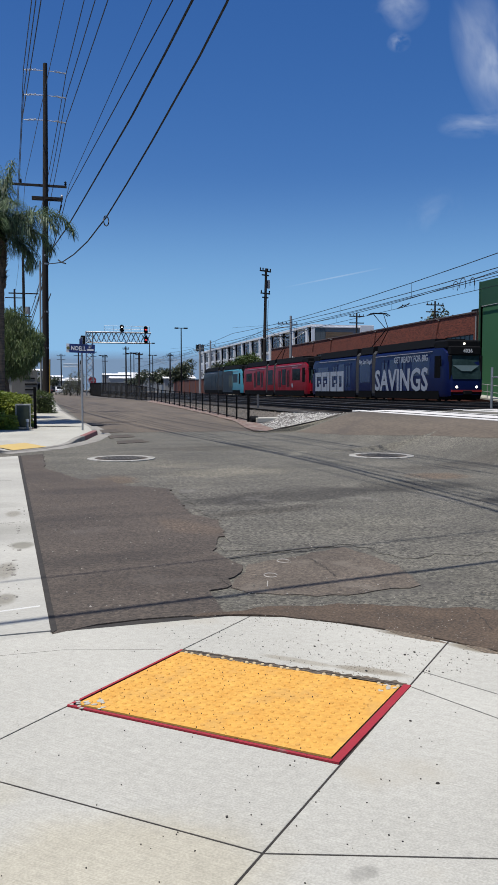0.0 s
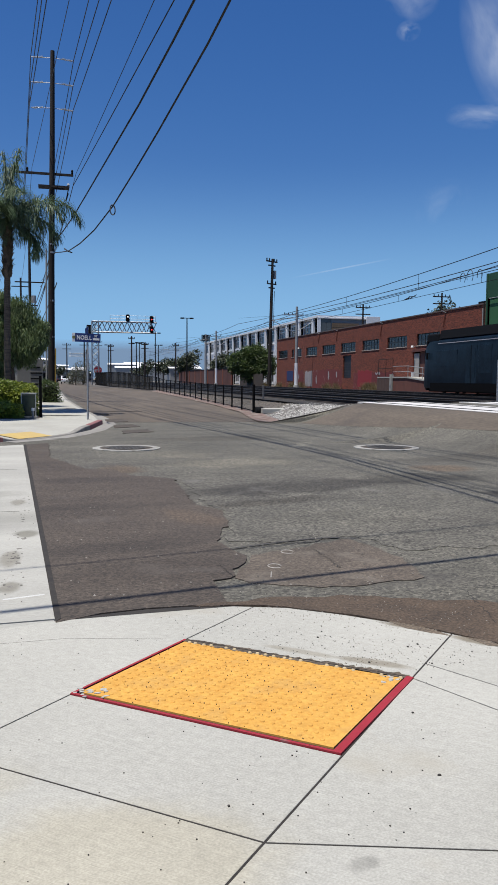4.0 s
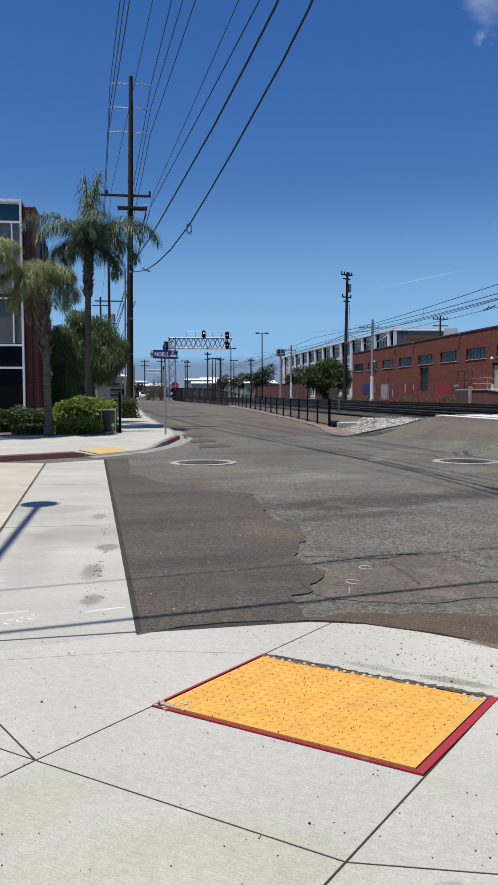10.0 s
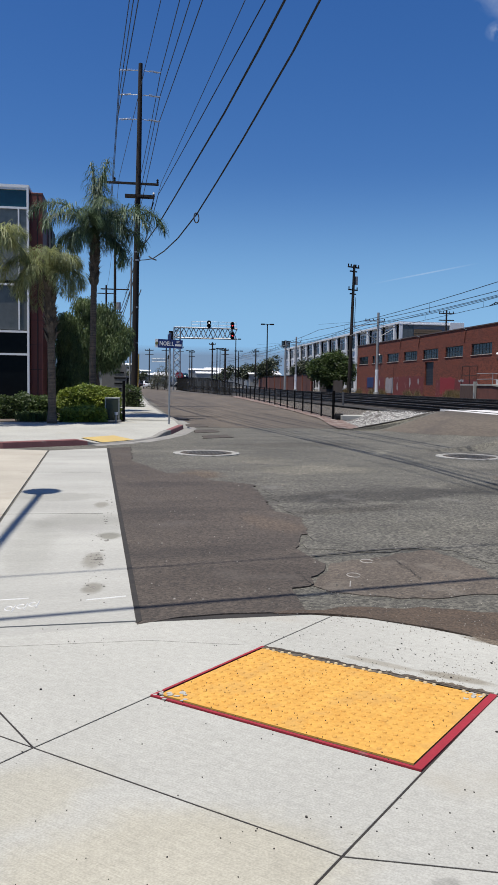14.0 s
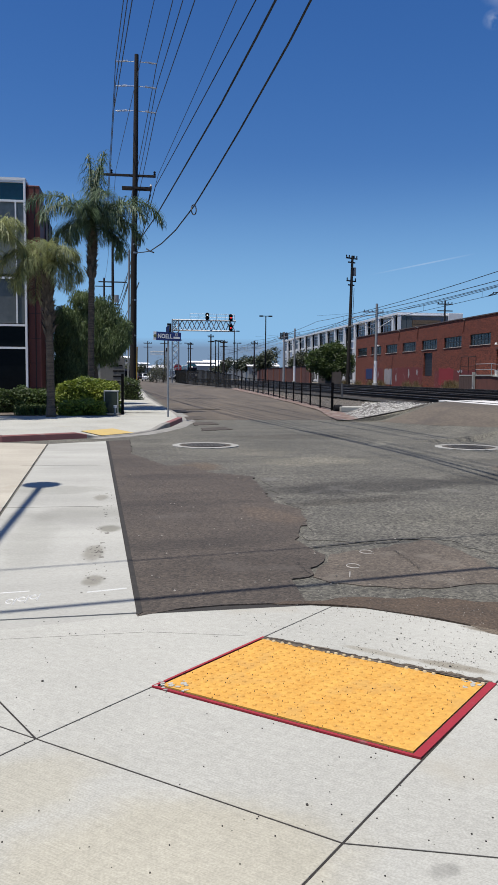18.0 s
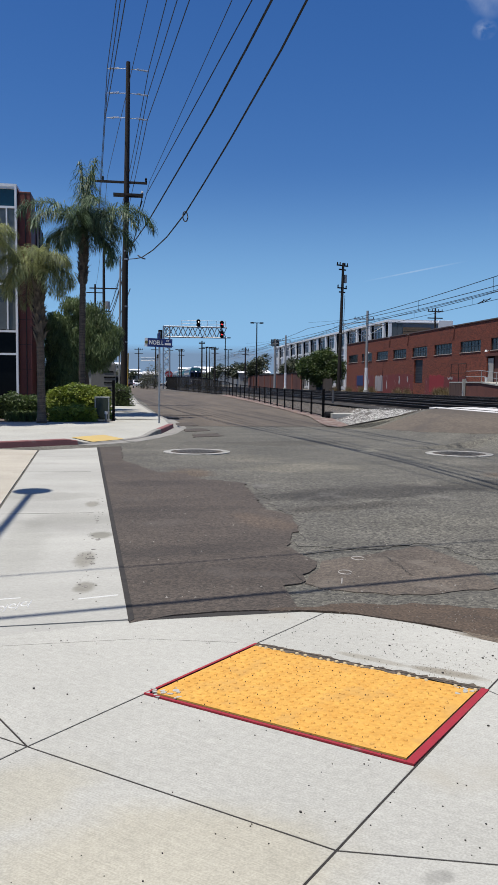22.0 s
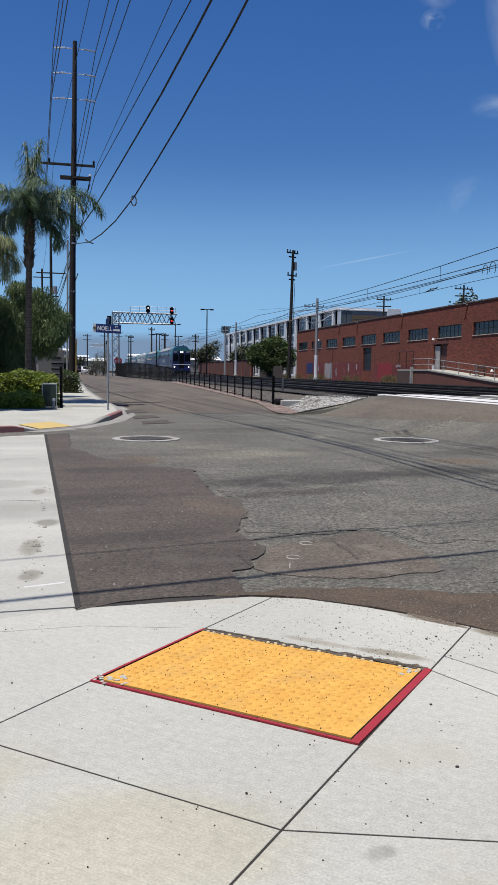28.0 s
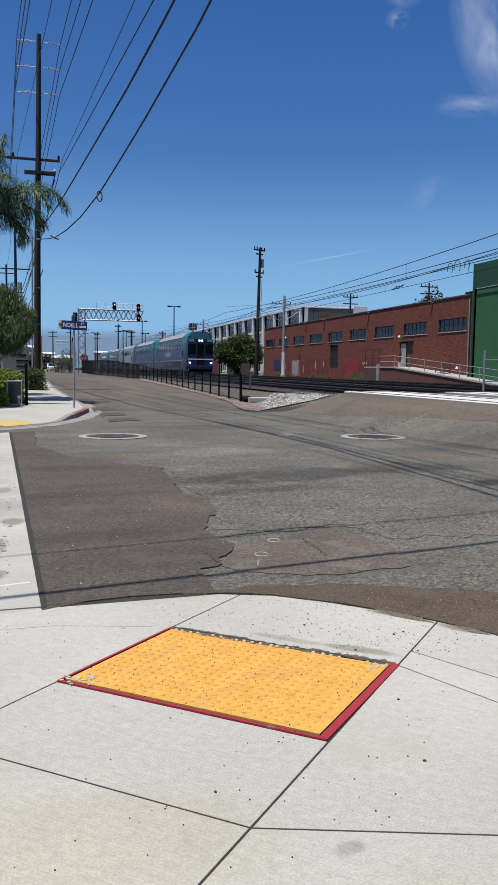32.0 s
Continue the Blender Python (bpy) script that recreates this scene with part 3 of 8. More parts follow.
def sheet(rows, cols, height, low=None, edges=False):
    """A grid over rows (y) and, in each row, x between two bounds."""
    s = Shape()
    n = cols
    for y, x0, x1 in rows:
        s.v += [(x0 + (x1 - x0) * i / (n - 1), y, height(x0 + (x1 - x0) * i / (n - 1), y)) for i in range(n)]
    s.f = [(j * n + i, j * n + i + 1, (j + 1) * n + i + 1, (j + 1) * n + i) for j in range(len(rows) - 1) for i in range(n - 1)]
    return s


def ground():
    xs = [-4500, -1500, -500, -200, -100, -50, -30] + [-20 + i for i in range(0, 66)] + [50, 70, 100, 200, 500, 1500, 4500]
    ys = [-4500, -1000, -300, -100, -40, -20] + [-10 + 1.5 * i for i in range(0, 120)] + [200, 260, 400, 800, 1600, 4500]
    s = Shape()
    s.v = [(x, y, ground_z(x, y) - 0.05) for y in ys for x in xs]
    n = len(xs)
    s.f = [(j * n + i, j * n + i + 1, (j + 1) * n + i + 1, (j + 1) * n + i) for j in range(len(ys) - 1) for i in range(n - 1)]
    solo("ground", s, EARTH, "dry bare earth reaching to the horizon", "ground", kind="structure", smooth=60)


KERB_LINE = [(-14, 17.5), (-3.15, 18.85), (-1.27, 20.0), (-0.2, 21.1), (0.35, 22.3), (1.0, 24.3), (1.55, 27.4), (1.55, 31), (1.2, 38), (0.75, 50), (0.35, 80), (0.0, 150)]
ROAD_RIGHT = [(27.35, 11.25), (27.4, 8.3), (28.0, 7.5), (31, 7.9), (36, 8.7), (45, 9.2), (60, 9.7), (86, 10.0), (100, 8.0), (112, 4.6), (150, 4.2)]


def street():
    left = [(y, x) for x, y in KERB_LINE[1:]]
    ys = [-14 + 0.5 * i for i in range(83)] + [27.36, 27.41, 27.7] + [28 + 1.0 * i for i in range(30)] + [58 + 3.0 * i for i in range(32)]
    rows = []
    for y in ys:
        x0 = -16 if y < 18.9 else interp(left, y) - 0.25
        rows.append((y, x0, interp(ROAD_RIGHT, y)))
    solo("road", sheet(rows, 40, ground_z), ASPHALT, "worn grey asphalt street rising to a railway crossing", "road", kind="structure", smooth=60)
    rows = [(y, max(interp(left, y) + 0.0, 1.7 - 0.02 * (y - 27)), interp(ROAD_RIGHT, y) - 0.05) for y in [28.5 + 1.5 * i for i in range(81)]]
    solo("street_surface", sheet(rows, 16, lambda x, y: ground_z(x, y) + 0.005), ASPHALT_FAR, "brown-grey asphalt of the side street along the railway", "road", kind="structure", smooth=60)
    side = [(-14, 10.6), (5, 10.3), (16, 9.9), (19, 9.6), (23.2, 9.0), (27.3, 8.5)]
    rows = [(y, interp(side, y) + 0.06 * noise.noise((y * 1.3, 0, 5)), 11.22) for y in [-14 + 0.5 * i for i in range(83)]]
    solo("crossing_approach", sheet(rows, 16, lambda x, y: ground_z(x, y) + 0.005), ASPHALT_FAR, "newer brown asphalt strip beside the rails", "road", kind="structure", smooth=60)
    rows = [(y, 11.2, 31.4) for y in [-14 + 1.0 * i for i in range(42)] + [27.6]]
    solo("crossing_surface", sheet(rows, 24, lambda x, y: 0.728), ASPHALT, "asphalt between the tracks of the level crossing", "road", kind="structure")


def ragged(points, rough, seed, n=10):
    """A closed outline with its edges broken up."""
    rng, out = random.Random(seed), []
    for a, b in zip(points, points[1:] + points[:1]):
        l = math.hypot(b[0] - a[0], b[1] - a[1])
        k = max(1, min(n, int(l / 0.12)))
        for i in range(k):
            t = i / k
            j = rough * (0 if i == 0 else 1) * min(1, l / 1.0)
            out.append((a[0] + (b[0] - a[0]) * t + rng.uniform(-j, j), a[1] + (b[1] - a[1]) * t + rng.uniform(-j, j) * 2))
    return out


def overlay(name, outline, z, material, label, thick=0.006):
    """A thin layer lying on the flat part of the street."""
    s = Shape().prism(outline, z - thick, z)
    b = bmesh.new()
    d = s.mesh(name)
    b.from_mesh(d)
    bmesh.ops.triangulate(b, faces=[f for f in b.faces if len(f.verts) > 4])
    b.to_mesh(d)
    b.free()
    return solo(name, d, material, label, "road surface", kind="structure")


ARC = [(-0.02, 5.07), (0.27, 5.15), (0.57, 5.2), (0.88, 5.2), (1.14, 5.15), (1.51, 5.03), (1.83, 4.8), (2.12, 4.54), (2.34, 4.29), (2.54, 4.03), (2.72, 3.7), (2.86, 3.2), (2.95, 2.4), (3.0, 1.0)]


def patches():
    torn = [(1.16, 5.85), (1.31, 5.9), (1.62, 6.63), (1.56, 6.81), (1.48, 7.3), (1.78, 8.2), (1.9, 9.04), (1.66, 9.5), (1.7, 10.6), (1.77, 12.1), (1.16, 12.67), (0.91, 13.57), (0.49, 13.7), (-0.14, 15.9), (-0.2, 19.4)]
    out = [(-0.02, 5.02)] + [(x, y + 0.02) for x, y in ARC[1:5]] + ragged(torn, 0.035, 3)[:-10] + [(-0.2, 19.4), (-0.76, 19.0)]
    overlay("dark_asphalt_patch", out, 0.001, ASPHALT_NEW, "dark brown asphalt patch with a ragged edge", 0.012)
    worn = [(1.45, 5.72), (1.35, 5.92), (1.67, 6.66), (2.16, 6.88), (2.78, 7.18), (2.96, 6.3), (2.83, 5.62), (2.3, 5.5), (1.92, 5.5)]
    overlay("brown_asphalt_patch", ragged(worn, 0.03, 5), -0.0045, ASPHALT_OLD, "worn brown asphalt patch", 0.008)
    grey = [(1.6, 7.3), (1.95, 9.0), (1.8, 9.6), (1.9, 12.0), (3.6, 12.4), (5.6, 10.6), (6.2, 7.6), (4.6, 6.6), (3.1, 6.6), (2.9, 7.3), (2.2, 7.1)]
    overlay("worn_grey_patch", ragged(grey, 0.05, 8), -0.007, ASPHALT_WORN, "pale worn asphalt with exposed stones", 0.004)
    dirt = [(0.9, 5.2), (1.5, 5.3), (2.1, 5.2), (2.7, 4.95), (3.6, 4.6), (3.9, 3.2), (3.1, 3.0), (2.86, 3.3), (2.72, 3.7), (2.54, 4.05), (2.34, 4.31), (2.12, 4.56), (1.83, 4.82), (1.51, 5.05), (1.14, 5.17)]
    overlay("gutter_dirt", ragged(dirt, 0.03, 9), 0.003, DIRT, "brown dirt washed against the pavement edge", 0.016)
    # dark slanted rectangles by the far corner, like an old zebra crossing
    for i, (x, y, w, d) in enumerate(((1.85, 22.6, 0.95, 1.2), (1.8, 25.2, 0.85, 1.4), (1.75, 28.4, 0.8, 2.2), (1.4, 33.6, 0.8, 4.6))):
        z = ground_z(x, y + d) + 0.012
        overlay("dark_rectangle", ragged([(x, y), (x + w, y + 0.6), (x + w - 0.1, y + d + 0.6), (x + 0.05, y + d)], 0.03, 20 + i), z, ASPHALT_NEW, "dark slanted rectangle on the street", 0.012)
    # tar line along the top of the old patch
    edge, s = [(1.49, 6.92), (1.73, 7.03), (2.08, 7.14), (2.39, 7.22), (2.66, 7.24), (2.82, 7.16), (2.88, 6.78)], Shape()
    for i in range(49):
        k = i / 8 if i < 48 else 5.999
        (a, b), (c, d) = edge[int(k)], edge[int(k) + 1]
        x, y = a + (c - a) * (k % 1), b + (d - b) * (k % 1)
        w = (0.017 + 0.010 * noise.noise((i * 0.7, 2, 1))) * (1 - 0.75 * max(0, k - 3.5) / 2.5)
        s.v += [(x - 0.2 * w, y - w, 0.0005), (x + 0.2 * w, y + w, 0.0005)]
    s.f = [(2 * i, 2 * i + 1, 2 * i + 3, 2 * i + 2) for i in range(48)]
    solo("tar_line", s, TYRE, "dark tar line along the edge of the old patch", "seam", kind="structure")
    # sealed cracks
    rng = random.Random(4)
    for a, b in (((1.6, 10.2), (3.2, 10.9)), ((3.2, 10.9), (6.2, 12.2)), ((1.316, 6.373), (1.34, 5.90)), ((2.281, 6.727), (2.291, 6.371)), ((2.291, 6.371), (2.276, 6.054)), ((2.663, 5.195), (2.843, 5.231)), ((2.962, 5.234), (3.302, 5.267)), ((2.93, 5.15), (2.74, 4.42)), ((1.587, 9.587), (2.356, 10.091)), ((4.2, 9.4), (5.9, 9.9)), ((2.2, 9.6), (3.9, 9.7)), ((1.4, 15.4), (3.1, 16.2)), ((7.0, 12.8), (9.8, 13.6)), ((6.0, 9.4), (8.2, 10.3))):
        s, n = Shape(), 14
        for i in range(n + 1):
            x = a[0] + (b[0] - a[0]) * i / n + rng.uniform(-0.012, 0.012)
            y = a[1] + (b[1] - a[1]) * i / n + rng.uniform(-0.03, 0.03) * min(1, abs(b[0] - a[0]))
            w = rng.uniform(0.0015, 0.006)
            z = ground_z(x, y) + 0.0165
            s.v += [(x - w, y - w, z), (x + w, y + w, z)]
        s.f = [(2 * i, 2 * i + 1, 2 * i + 3, 2 * i + 2) for i in range(n)]
        solo("crack", s, JOINT, "dark crack in the asphalt", "crack", "cracks in the street", "structure")
    # Two dark strips, one over the far pavement, one over the street.
    for x0, y0, x1, y1, h in ((-1.6, 38.9, 0.85, 37.2, 0.15), (1.15, 37.2, 3.9, 37.0, 0.012)):
        s = Shape()
        for i in range(21):
            k = i / 20
            x, y = x0 + (x1 - x0) * k, y0 + (y1 - y0) * k + 0.05 * math.sin(i * 1.3)
            z = street_z(y) + h
            s.v += [(x, y - 0.20 + 0.05 * math.sin(i * 2.1), z), (x, y + 0.22, z)]
        s.f = [(2 * i, 2 * i + 1, 2 * i + 3, 2 * i + 2) for i in range(20)]
        solo("seam", s, ASPHALT_NEW, "dark strip across the street and pavement", "seam", kind="structure")
    # sprayed survey marks
    s = Shape()
    for cx, cy, r in ((1.76, 6.22, 0.045), (2.02, 6.72, 0.045)):
        ring = [(cx + r * math.cos(a) * 1.25, cy + r * math.sin(a) * 1.6) for a in np.linspace(0, 2 * math.pi, 20)]
        s.tube([(x, y, -0.003) for x, y in ring[:17]], 0.0045, 4)
    s.tube([(1.68, 6.03, -0.003), (1.63, 5.86, -0.003)], 0.005, 4)
    solo("sprayed_mark", s, mat("faded_spray", (0.384, 0.365, 0.333), (0.218, 0.205, 0.186), 0.9, 9, 60, 0.1), "faded white sprayed survey marks", "marking", kind="structure")
    s = Shape()
    for k in range(3):
        x, y = -0.89 + 0.075 * k, 5.45 + 0.045 * k
        ring = [(x + 0.024 * math.cos(a), y + 0.05 * math.sin(a)) for a in np.linspace(0.4 * k, 0.4 * k + 2 * math.pi * 0.85, 12)]
        s.tube([(u, v, 0.003) for u, v in ring], 0.0055, 4)
        s.tube([(x + 0.03, y - 0.09, 0.003), (x + 0.036, y + 0.08, 0.003)], 0.005, 4)
    s.tube([(-0.38, 5.62, 0.003), (-0.10, 5.70, 0.003)], 0.006, 4)
    s.tube([(-1.25, 5.62, 0.003), (-0.79, 5.70, 0.003)], 0.005, 4)
    solo("sprayed_mark", s, WHITE_LINE, "white sprayed marks on the concrete", "marking", kind="structure")


def dirt_spills():
    for k, (pts, rough) in enumerate((
            ([(2.06, 4.62), (2.16, 4.55), (2.27, 4.38), (2.33, 4.24), (2.22, 4.33), (2.12, 4.44)], 0.02),
            ([(1.98, 4.76), (2.07, 4.70), (2.12, 4.60), (2.04, 4.64)], 0.015),
            ([(2.40, 4.20), (2.50, 4.12), (2.54, 3.98), (2.45, 4.04)], 0.015))):
        solo("dirt_spill", Shape().prism(ragged(pts, rough, 70 + k), -0.001, 0.0016 + 0.0002 * k), SPILL, "brown dirt swept over the pavement edge", "dirt", kind="structure")
    rng, s = random.Random(71), Shape()
    for i in range(420):
        k = rng.random()
        x, y = 1.0 + 1.6 * k + rng.gauss(0, 0.10), 5.1 - 1.1 * k ** 1.5 + rng.gauss(0.02, 0.10)
        if i % 3 == 0:
            x, y = 1.45 + rng.gauss(0.15, 0.22), 4.02 + rng.gauss(-0.05, 0.08)
        q = rng.uniform(0.0014, 0.0042)
        s.add([(x - q, y, 0.0), (x, y - q * 1.3, 0.0), (x + q, y, 0.0), (x, y + q * 1.2, 0.0), (x, y, q * 1.1)], [(0, 1, 4), (1, 2, 4), (2, 3, 4), (3, 0, 4)])
    solo("grit", s, SPILL, "brown crumbs of dirt along the pavement edge", "grit", kind="stuff")


def loose_stones():
    rng, s = random.Random(33), Shape()
    for i in range(900):
        if i < 520:
            k = rng.random()
            a = ARC[4 + int(k * 7)]
            x, y = a[0] + rng.gauss(0.28, 0.28), a[1] + abs(rng.gauss(0.1, 0.3))
        else:
            x, y = rng.uniform(-0.3, 6.5), 5.5 + 9 * rng.random() ** 1.6
        r = rng.uniform(0.002, 0.006) * (1.2 if i < 520 else 1.9)
        z = ground_z(x, y) + 0.013
        t = rng.random() * 6.28
        pts = [(x + r * math.cos(t + 1.57 * k), y + r * math.sin(t + 1.57 * k), z) for k in range(4)]
        s.add(pts + [(x, y, z + r)], [(0, 1, 4), (1, 2, 4), (2, 3, 4), (3, 0, 4)])
    solo("loose_stones", s, mat("street_stones", (0.269, 0.25, 0.218), (0.077, 0.07, 0.061), 0.9, 3, 20, 0, island=0.5), "small loose stones and grit on the asphalt", "stones", kind="stuff")


def manhole(x, y, label):
    m = thing("manhole", pose(x, y, ground_z(x, y) + 0.006), label, "manhole", "manholes in the street")
    n = 40

    def ring(r, z):
        pts = [(r * math.cos(2 * math.pi * i / n), r * math.sin(2 * math.pi * i / n)) for i in range(n)]
        return [(a, b, z + ground_z(x + a, y + b) - ground_z(x, y)) for a, b in pts]
    part("collar", Shape().loft([ring(r, z) for r, z in ((0.76, -0.03), (0.76, 0.012), (0.74, 0.016), (0.68, 0.016), (0.60, 0.016), (0.59, 0.0))], cap=False), COLLAR, m, "pale concrete collar, chipped and stained")
    part("bed", Shape().loft([ring(r, z) for r, z in ((0.60, -0.02), (0.60, 0.008), (0.3, 0.010), (0.01, 0.010))]), ASPHALT_NEW, m, "dark asphalt ring")
    s = Shape().loft([ring(r, z) for r, z in ((0.46, 0.006), (0.46, 0.02), (0.43, 0.022), (0.01, 0.022))])
    for i in range(-4, 5):
        for j in range(-4, 5):
            if i * i + j * j < 19:
                z = ground_z(x + i * 0.09, y + j * 0.09) - ground_z(x, y)
                s.box(i * 0.09 - 0.03, j * 0.09 - 0.03, 0.02 + z, i * 0.09 + 0.03, j * 0.09 + 0.03, 0.027 + z)
    part("cover", s, IRON, m, "worn cast-iron cover")


PAD = [(0.05, 3.842), (0.724, 4.522), (1.797, 3.662), (1.13, 2.956)]      # left, far, right, near corner
CROSS, KNOT, BEND = (-0.452, 3.337), (0.663, 2.431), (1.134, 2.293)
SEAM_LOW, SEAM_HIGH = (0.522, 2.279), (1.15, 2.967)


def pavement_near():
    base = ARC + [(3.0, -6), (-9, -6), (-9, 4.5)]
    under = thing("pavement", pose(0, 0, 0), "pale broom-finished concrete pavement with tooled joints", "pavement", kind="structure")
    part("bedding", Shape().prism(base, -0.12, -0.0028), JOINT, under, "dirt in the joints")
    pl, pf, pr, pn = PAD
    left, right = cut(base, SEAM_LOW, SEAM_HIGH, 1), cut(base, SEAM_LOW, SEAM_HIGH, -1)
    slabs = []
    up = cut(left, CROSS, KNOT, 1)
    low = cut(left, CROSS, KNOT, -1)
    strip, wing = cut(up, pl, pf, -1), cut(up, pl, pf, 1)
    slabs.append(cut(strip, pf, pr, 1))
    slabs.append(cut(strip, pl, pn, -1))
    slabs.append(cut(wing, CROSS, (-0.65, 3.71), -1))
    slabs.append(cut(wing, CROSS, (-0.65, 3.71), 1))
    lo = (-0.56 - CROSS[0], 3.22 - CROSS[1])
    slabs.append(cut(low, CROSS, (CROSS[0] + lo[0], CROSS[1] + lo[1]), 1))
    slabs.append(cut(low, CROSS, (CROSS[0] + lo[0], CROSS[1] + lo[1]), -1))
    r_low = cut(right, KNOT, BEND, -1)
    r_up = cut(right, KNOT, BEND, 1)
    slabs.append(r_low)
    slabs.append(cut(r_up, pr, (2.02, 3.20), -1))
    rest = cut(r_up, pr, (2.02, 3.20), 1)
    slabs.append(cut(rest, (2.02, 3.74), (2.24, 3.36), -1))
    slabs.append(cut(rest, (2.02, 3.74), (2.24, 3.36), 1))
    for poly in slabs:
        if len(poly) < 3:
            continue
        a, b = shrink(poly, 0.0048), shrink(poly, 0.0068)
        if len(a) != len(b) or len(a) < 3:
            b = a
        s = Shape()
        n = len(a)
        s.loft([[(x, y, -0.10) for x, y in a], [(x, y, -0.0014) for x, y in a], [(x, y, 0.0) for x, y in b]])
        part("slab", s, CONCRETE, under)
    # the lip where the ramp meets the gutter
    s = Shape()
    for a, b in (((-0.9, 4.66), (0.05, 4.70)), ((0.05, 4.70), (0.62, 4.56))):
        s.tube([(a[0], a[1], -0.0012), (b[0], b[1], -0.0012)], 0.0022, 4)
    part("tooled_line", s, JOINT, under)
    # stray grit
    rng, s = random.Random(11), Shape()
    for i in range(520):
        x, y = rng.uniform(-1.2, 2.6), rng.uniform(2.2, 5.0)
        if rng.random() < 0.45:
            k = rng.random()
            x, y = 0.8 + 1.5 * k + rng.gauss(0, 0.18), 4.75 - 0.9 * k + rng.gauss(0, 0.14)
        r = rng.uniform(0.0010, 0.0026) * (2.0 if rng.random() < 0.06 else 1)
        s.box(x - r, y - r, 0.0, x + r, y + r * rng.uniform(0.7, 1.6), r * 1.2)
    solo("grit", s, JOINT, "dark grit and crumbs scattered on the concrete", "grit", kind="stuff")
    # gum spot
    s = Shape().loft([[(1.45 + r * math.cos(a), 2.71 + r * 0.8 * math.sin(a), z) for a in np.linspace(0, 2 * math.pi, 12, endpoint=False)] for r, z in ((0.009, 0.0), (0.007, 0.004), (0.002, 0.005))])
    solo("debris", s, JOINT, "small dark lump of dirt on the pavement", "debris")


def tactile_pad():
    pl, pf, pr, pn = [Vector(p) for p in PAD]
    pad = thing("tactile_pad", pose(0, 0, 0), "yellow truncated-dome warning pad framed in red paint", "tactile pad")
    outer = [tuple(p) for p in (pl, pn, pr, pf)]

    def at(u, v):
        return (pl * (1 - u) + pn * u) * (1 - v) + (pf * (1 - u) + pr * u) * v
    tiles = [(0.02, 0.5, 0.04, 0.5), (0.5, 0.965, 0.04, 0.5), (0.02, 0.5, 0.5, 0.965), (0.5, 0.965, 0.5, 0.965)]
    part("bed", Shape().prism(shrink(outer, 0.002), -0.06, -0.003), KERB, pad, "exposed grey mortar")
    for u0, u1, v0, v1 in tiles:
        poly = [tuple(at(u0, v0)), tuple(at(u1, v0)), tuple(at(u1, v1)), tuple(at(u0, v1))]
        part("tile", Shape().prism(poly, -0.004, 0.005), YELLOW, pad)
    s = Shape()
    nu, nv = 24, 16
    for i in range(nu):
        for j in range(nv):
            c = at(0.035 + 0.9 * (i + 0.5) / nu, 0.055 + 0.91 * (j + 0.5) / nv)
            s.loft([[(c.x + r * math.cos(k * math.pi / 4), c.y + r * math.sin(k * math.pi / 4), z) for k in range(8)] for r, z in ((0.0125, 0.004), (0.0085, 0.010))])
    part("dome_field", s, YELLOW, pad, "rows of low yellow domes", smooth=30)["kind"] = "stuff"
    for name, a, b, w in (("red_border", (0, 0), (0.99, 0), 0.016), ("red_border", (1.0, 0), (1.0, 1), 0.038), ("red_border", (0, 0.02), (0, 1), 0.016)):
        p, q = at(*a), at(*b)
        d = (q - p).normalized()
        n = Vector((-d.y, d.x)) * w
        if (at(0.5, 0.5) - p).dot(n) < 0:
            n = -n
        part(name, Shape().prism([tuple(p), tuple(q), tuple(q + n), tuple(p + n)], -0.01, 0.0074 if w > 0.03 else 0.0066), RED_PAINT, pad, "red painted edge")
    rng, s = random.Random(6), Shape()
    n = 60
    for i in range(n + 1):
        u = i / n
        s.v += [tuple(at(u * 0.97 + 0.01, 0.972 - 0.022 * rng.random() - 0.014 * math.sin(u * 5.1))) + (0.0062,), tuple(at(u * 0.97 + 0.01, 1.004 + 0.008 * math.sin(u * 9) + 0.018 * rng.random() * (1 + 1.5 * u))) + (0.0045,)]
    s.f = [(2 * i, 2 * i + 2, 2 * i + 3, 2 * i + 1) for i in range(n)]
    part("dirt_edge", s, mat("pad_dirt", (0.12, 0.094, 0.066), (0.045, 0.036, 0.027), 0.95, 9, 60, 0.5, grain=(40, 0.4)), pad, "dirt caught along the far edge")
    s, worn_dome = Shape(), mat("worn_dome", (0.474, 0.384, 0.23), (0.384, 0.301, 0.173), 0.85, 30, 90, 0.2)
    for i in range(26):
        if rng.random() < 0.8:
            c = at(0.02 + 0.95 * (i + rng.uniform(0.3, 0.7)) / 26, 0.962 + rng.uniform(-0.006, 0.006))
            s.loft([[(c.x + r * math.cos(k * math.pi / 4), c.y + r * math.sin(k * math.pi / 4), z) for k in range(8)] for r, z in ((0.0125, 0.005), (0.0085, 0.0112))])
    part("bare_dome", s, worn_dome, pad, "pale worn domes along the dirt")["kind"] = "stuff"
    s = Shape()
    for i in range(24):
        p, q = at(0.02 + 0.96 * i / 24, 0.994 + 0.004 * math.sin(i * 1.9)), at(0.02 + 0.96 * (i + 1) / 24, 0.994 + 0.004 * math.sin((i + 1) * 1.9))
        s.tube([(p.x, p.y, 0.0055), (q.x, q.y, 0.0055)], 0.0030 if i % 5 else 0.0015, 4)
    part("open_joint", s, JOINT, pad, "dark open joint behind the pad")
    rng, s = random.Random(2), Shape()
    for i in range(16):
        c = at(abs(rng.gauss(0.05, 0.03)), abs(rng.gauss(0.06, 0.04)))
        r = rng.uniform(0.010, 0.028)
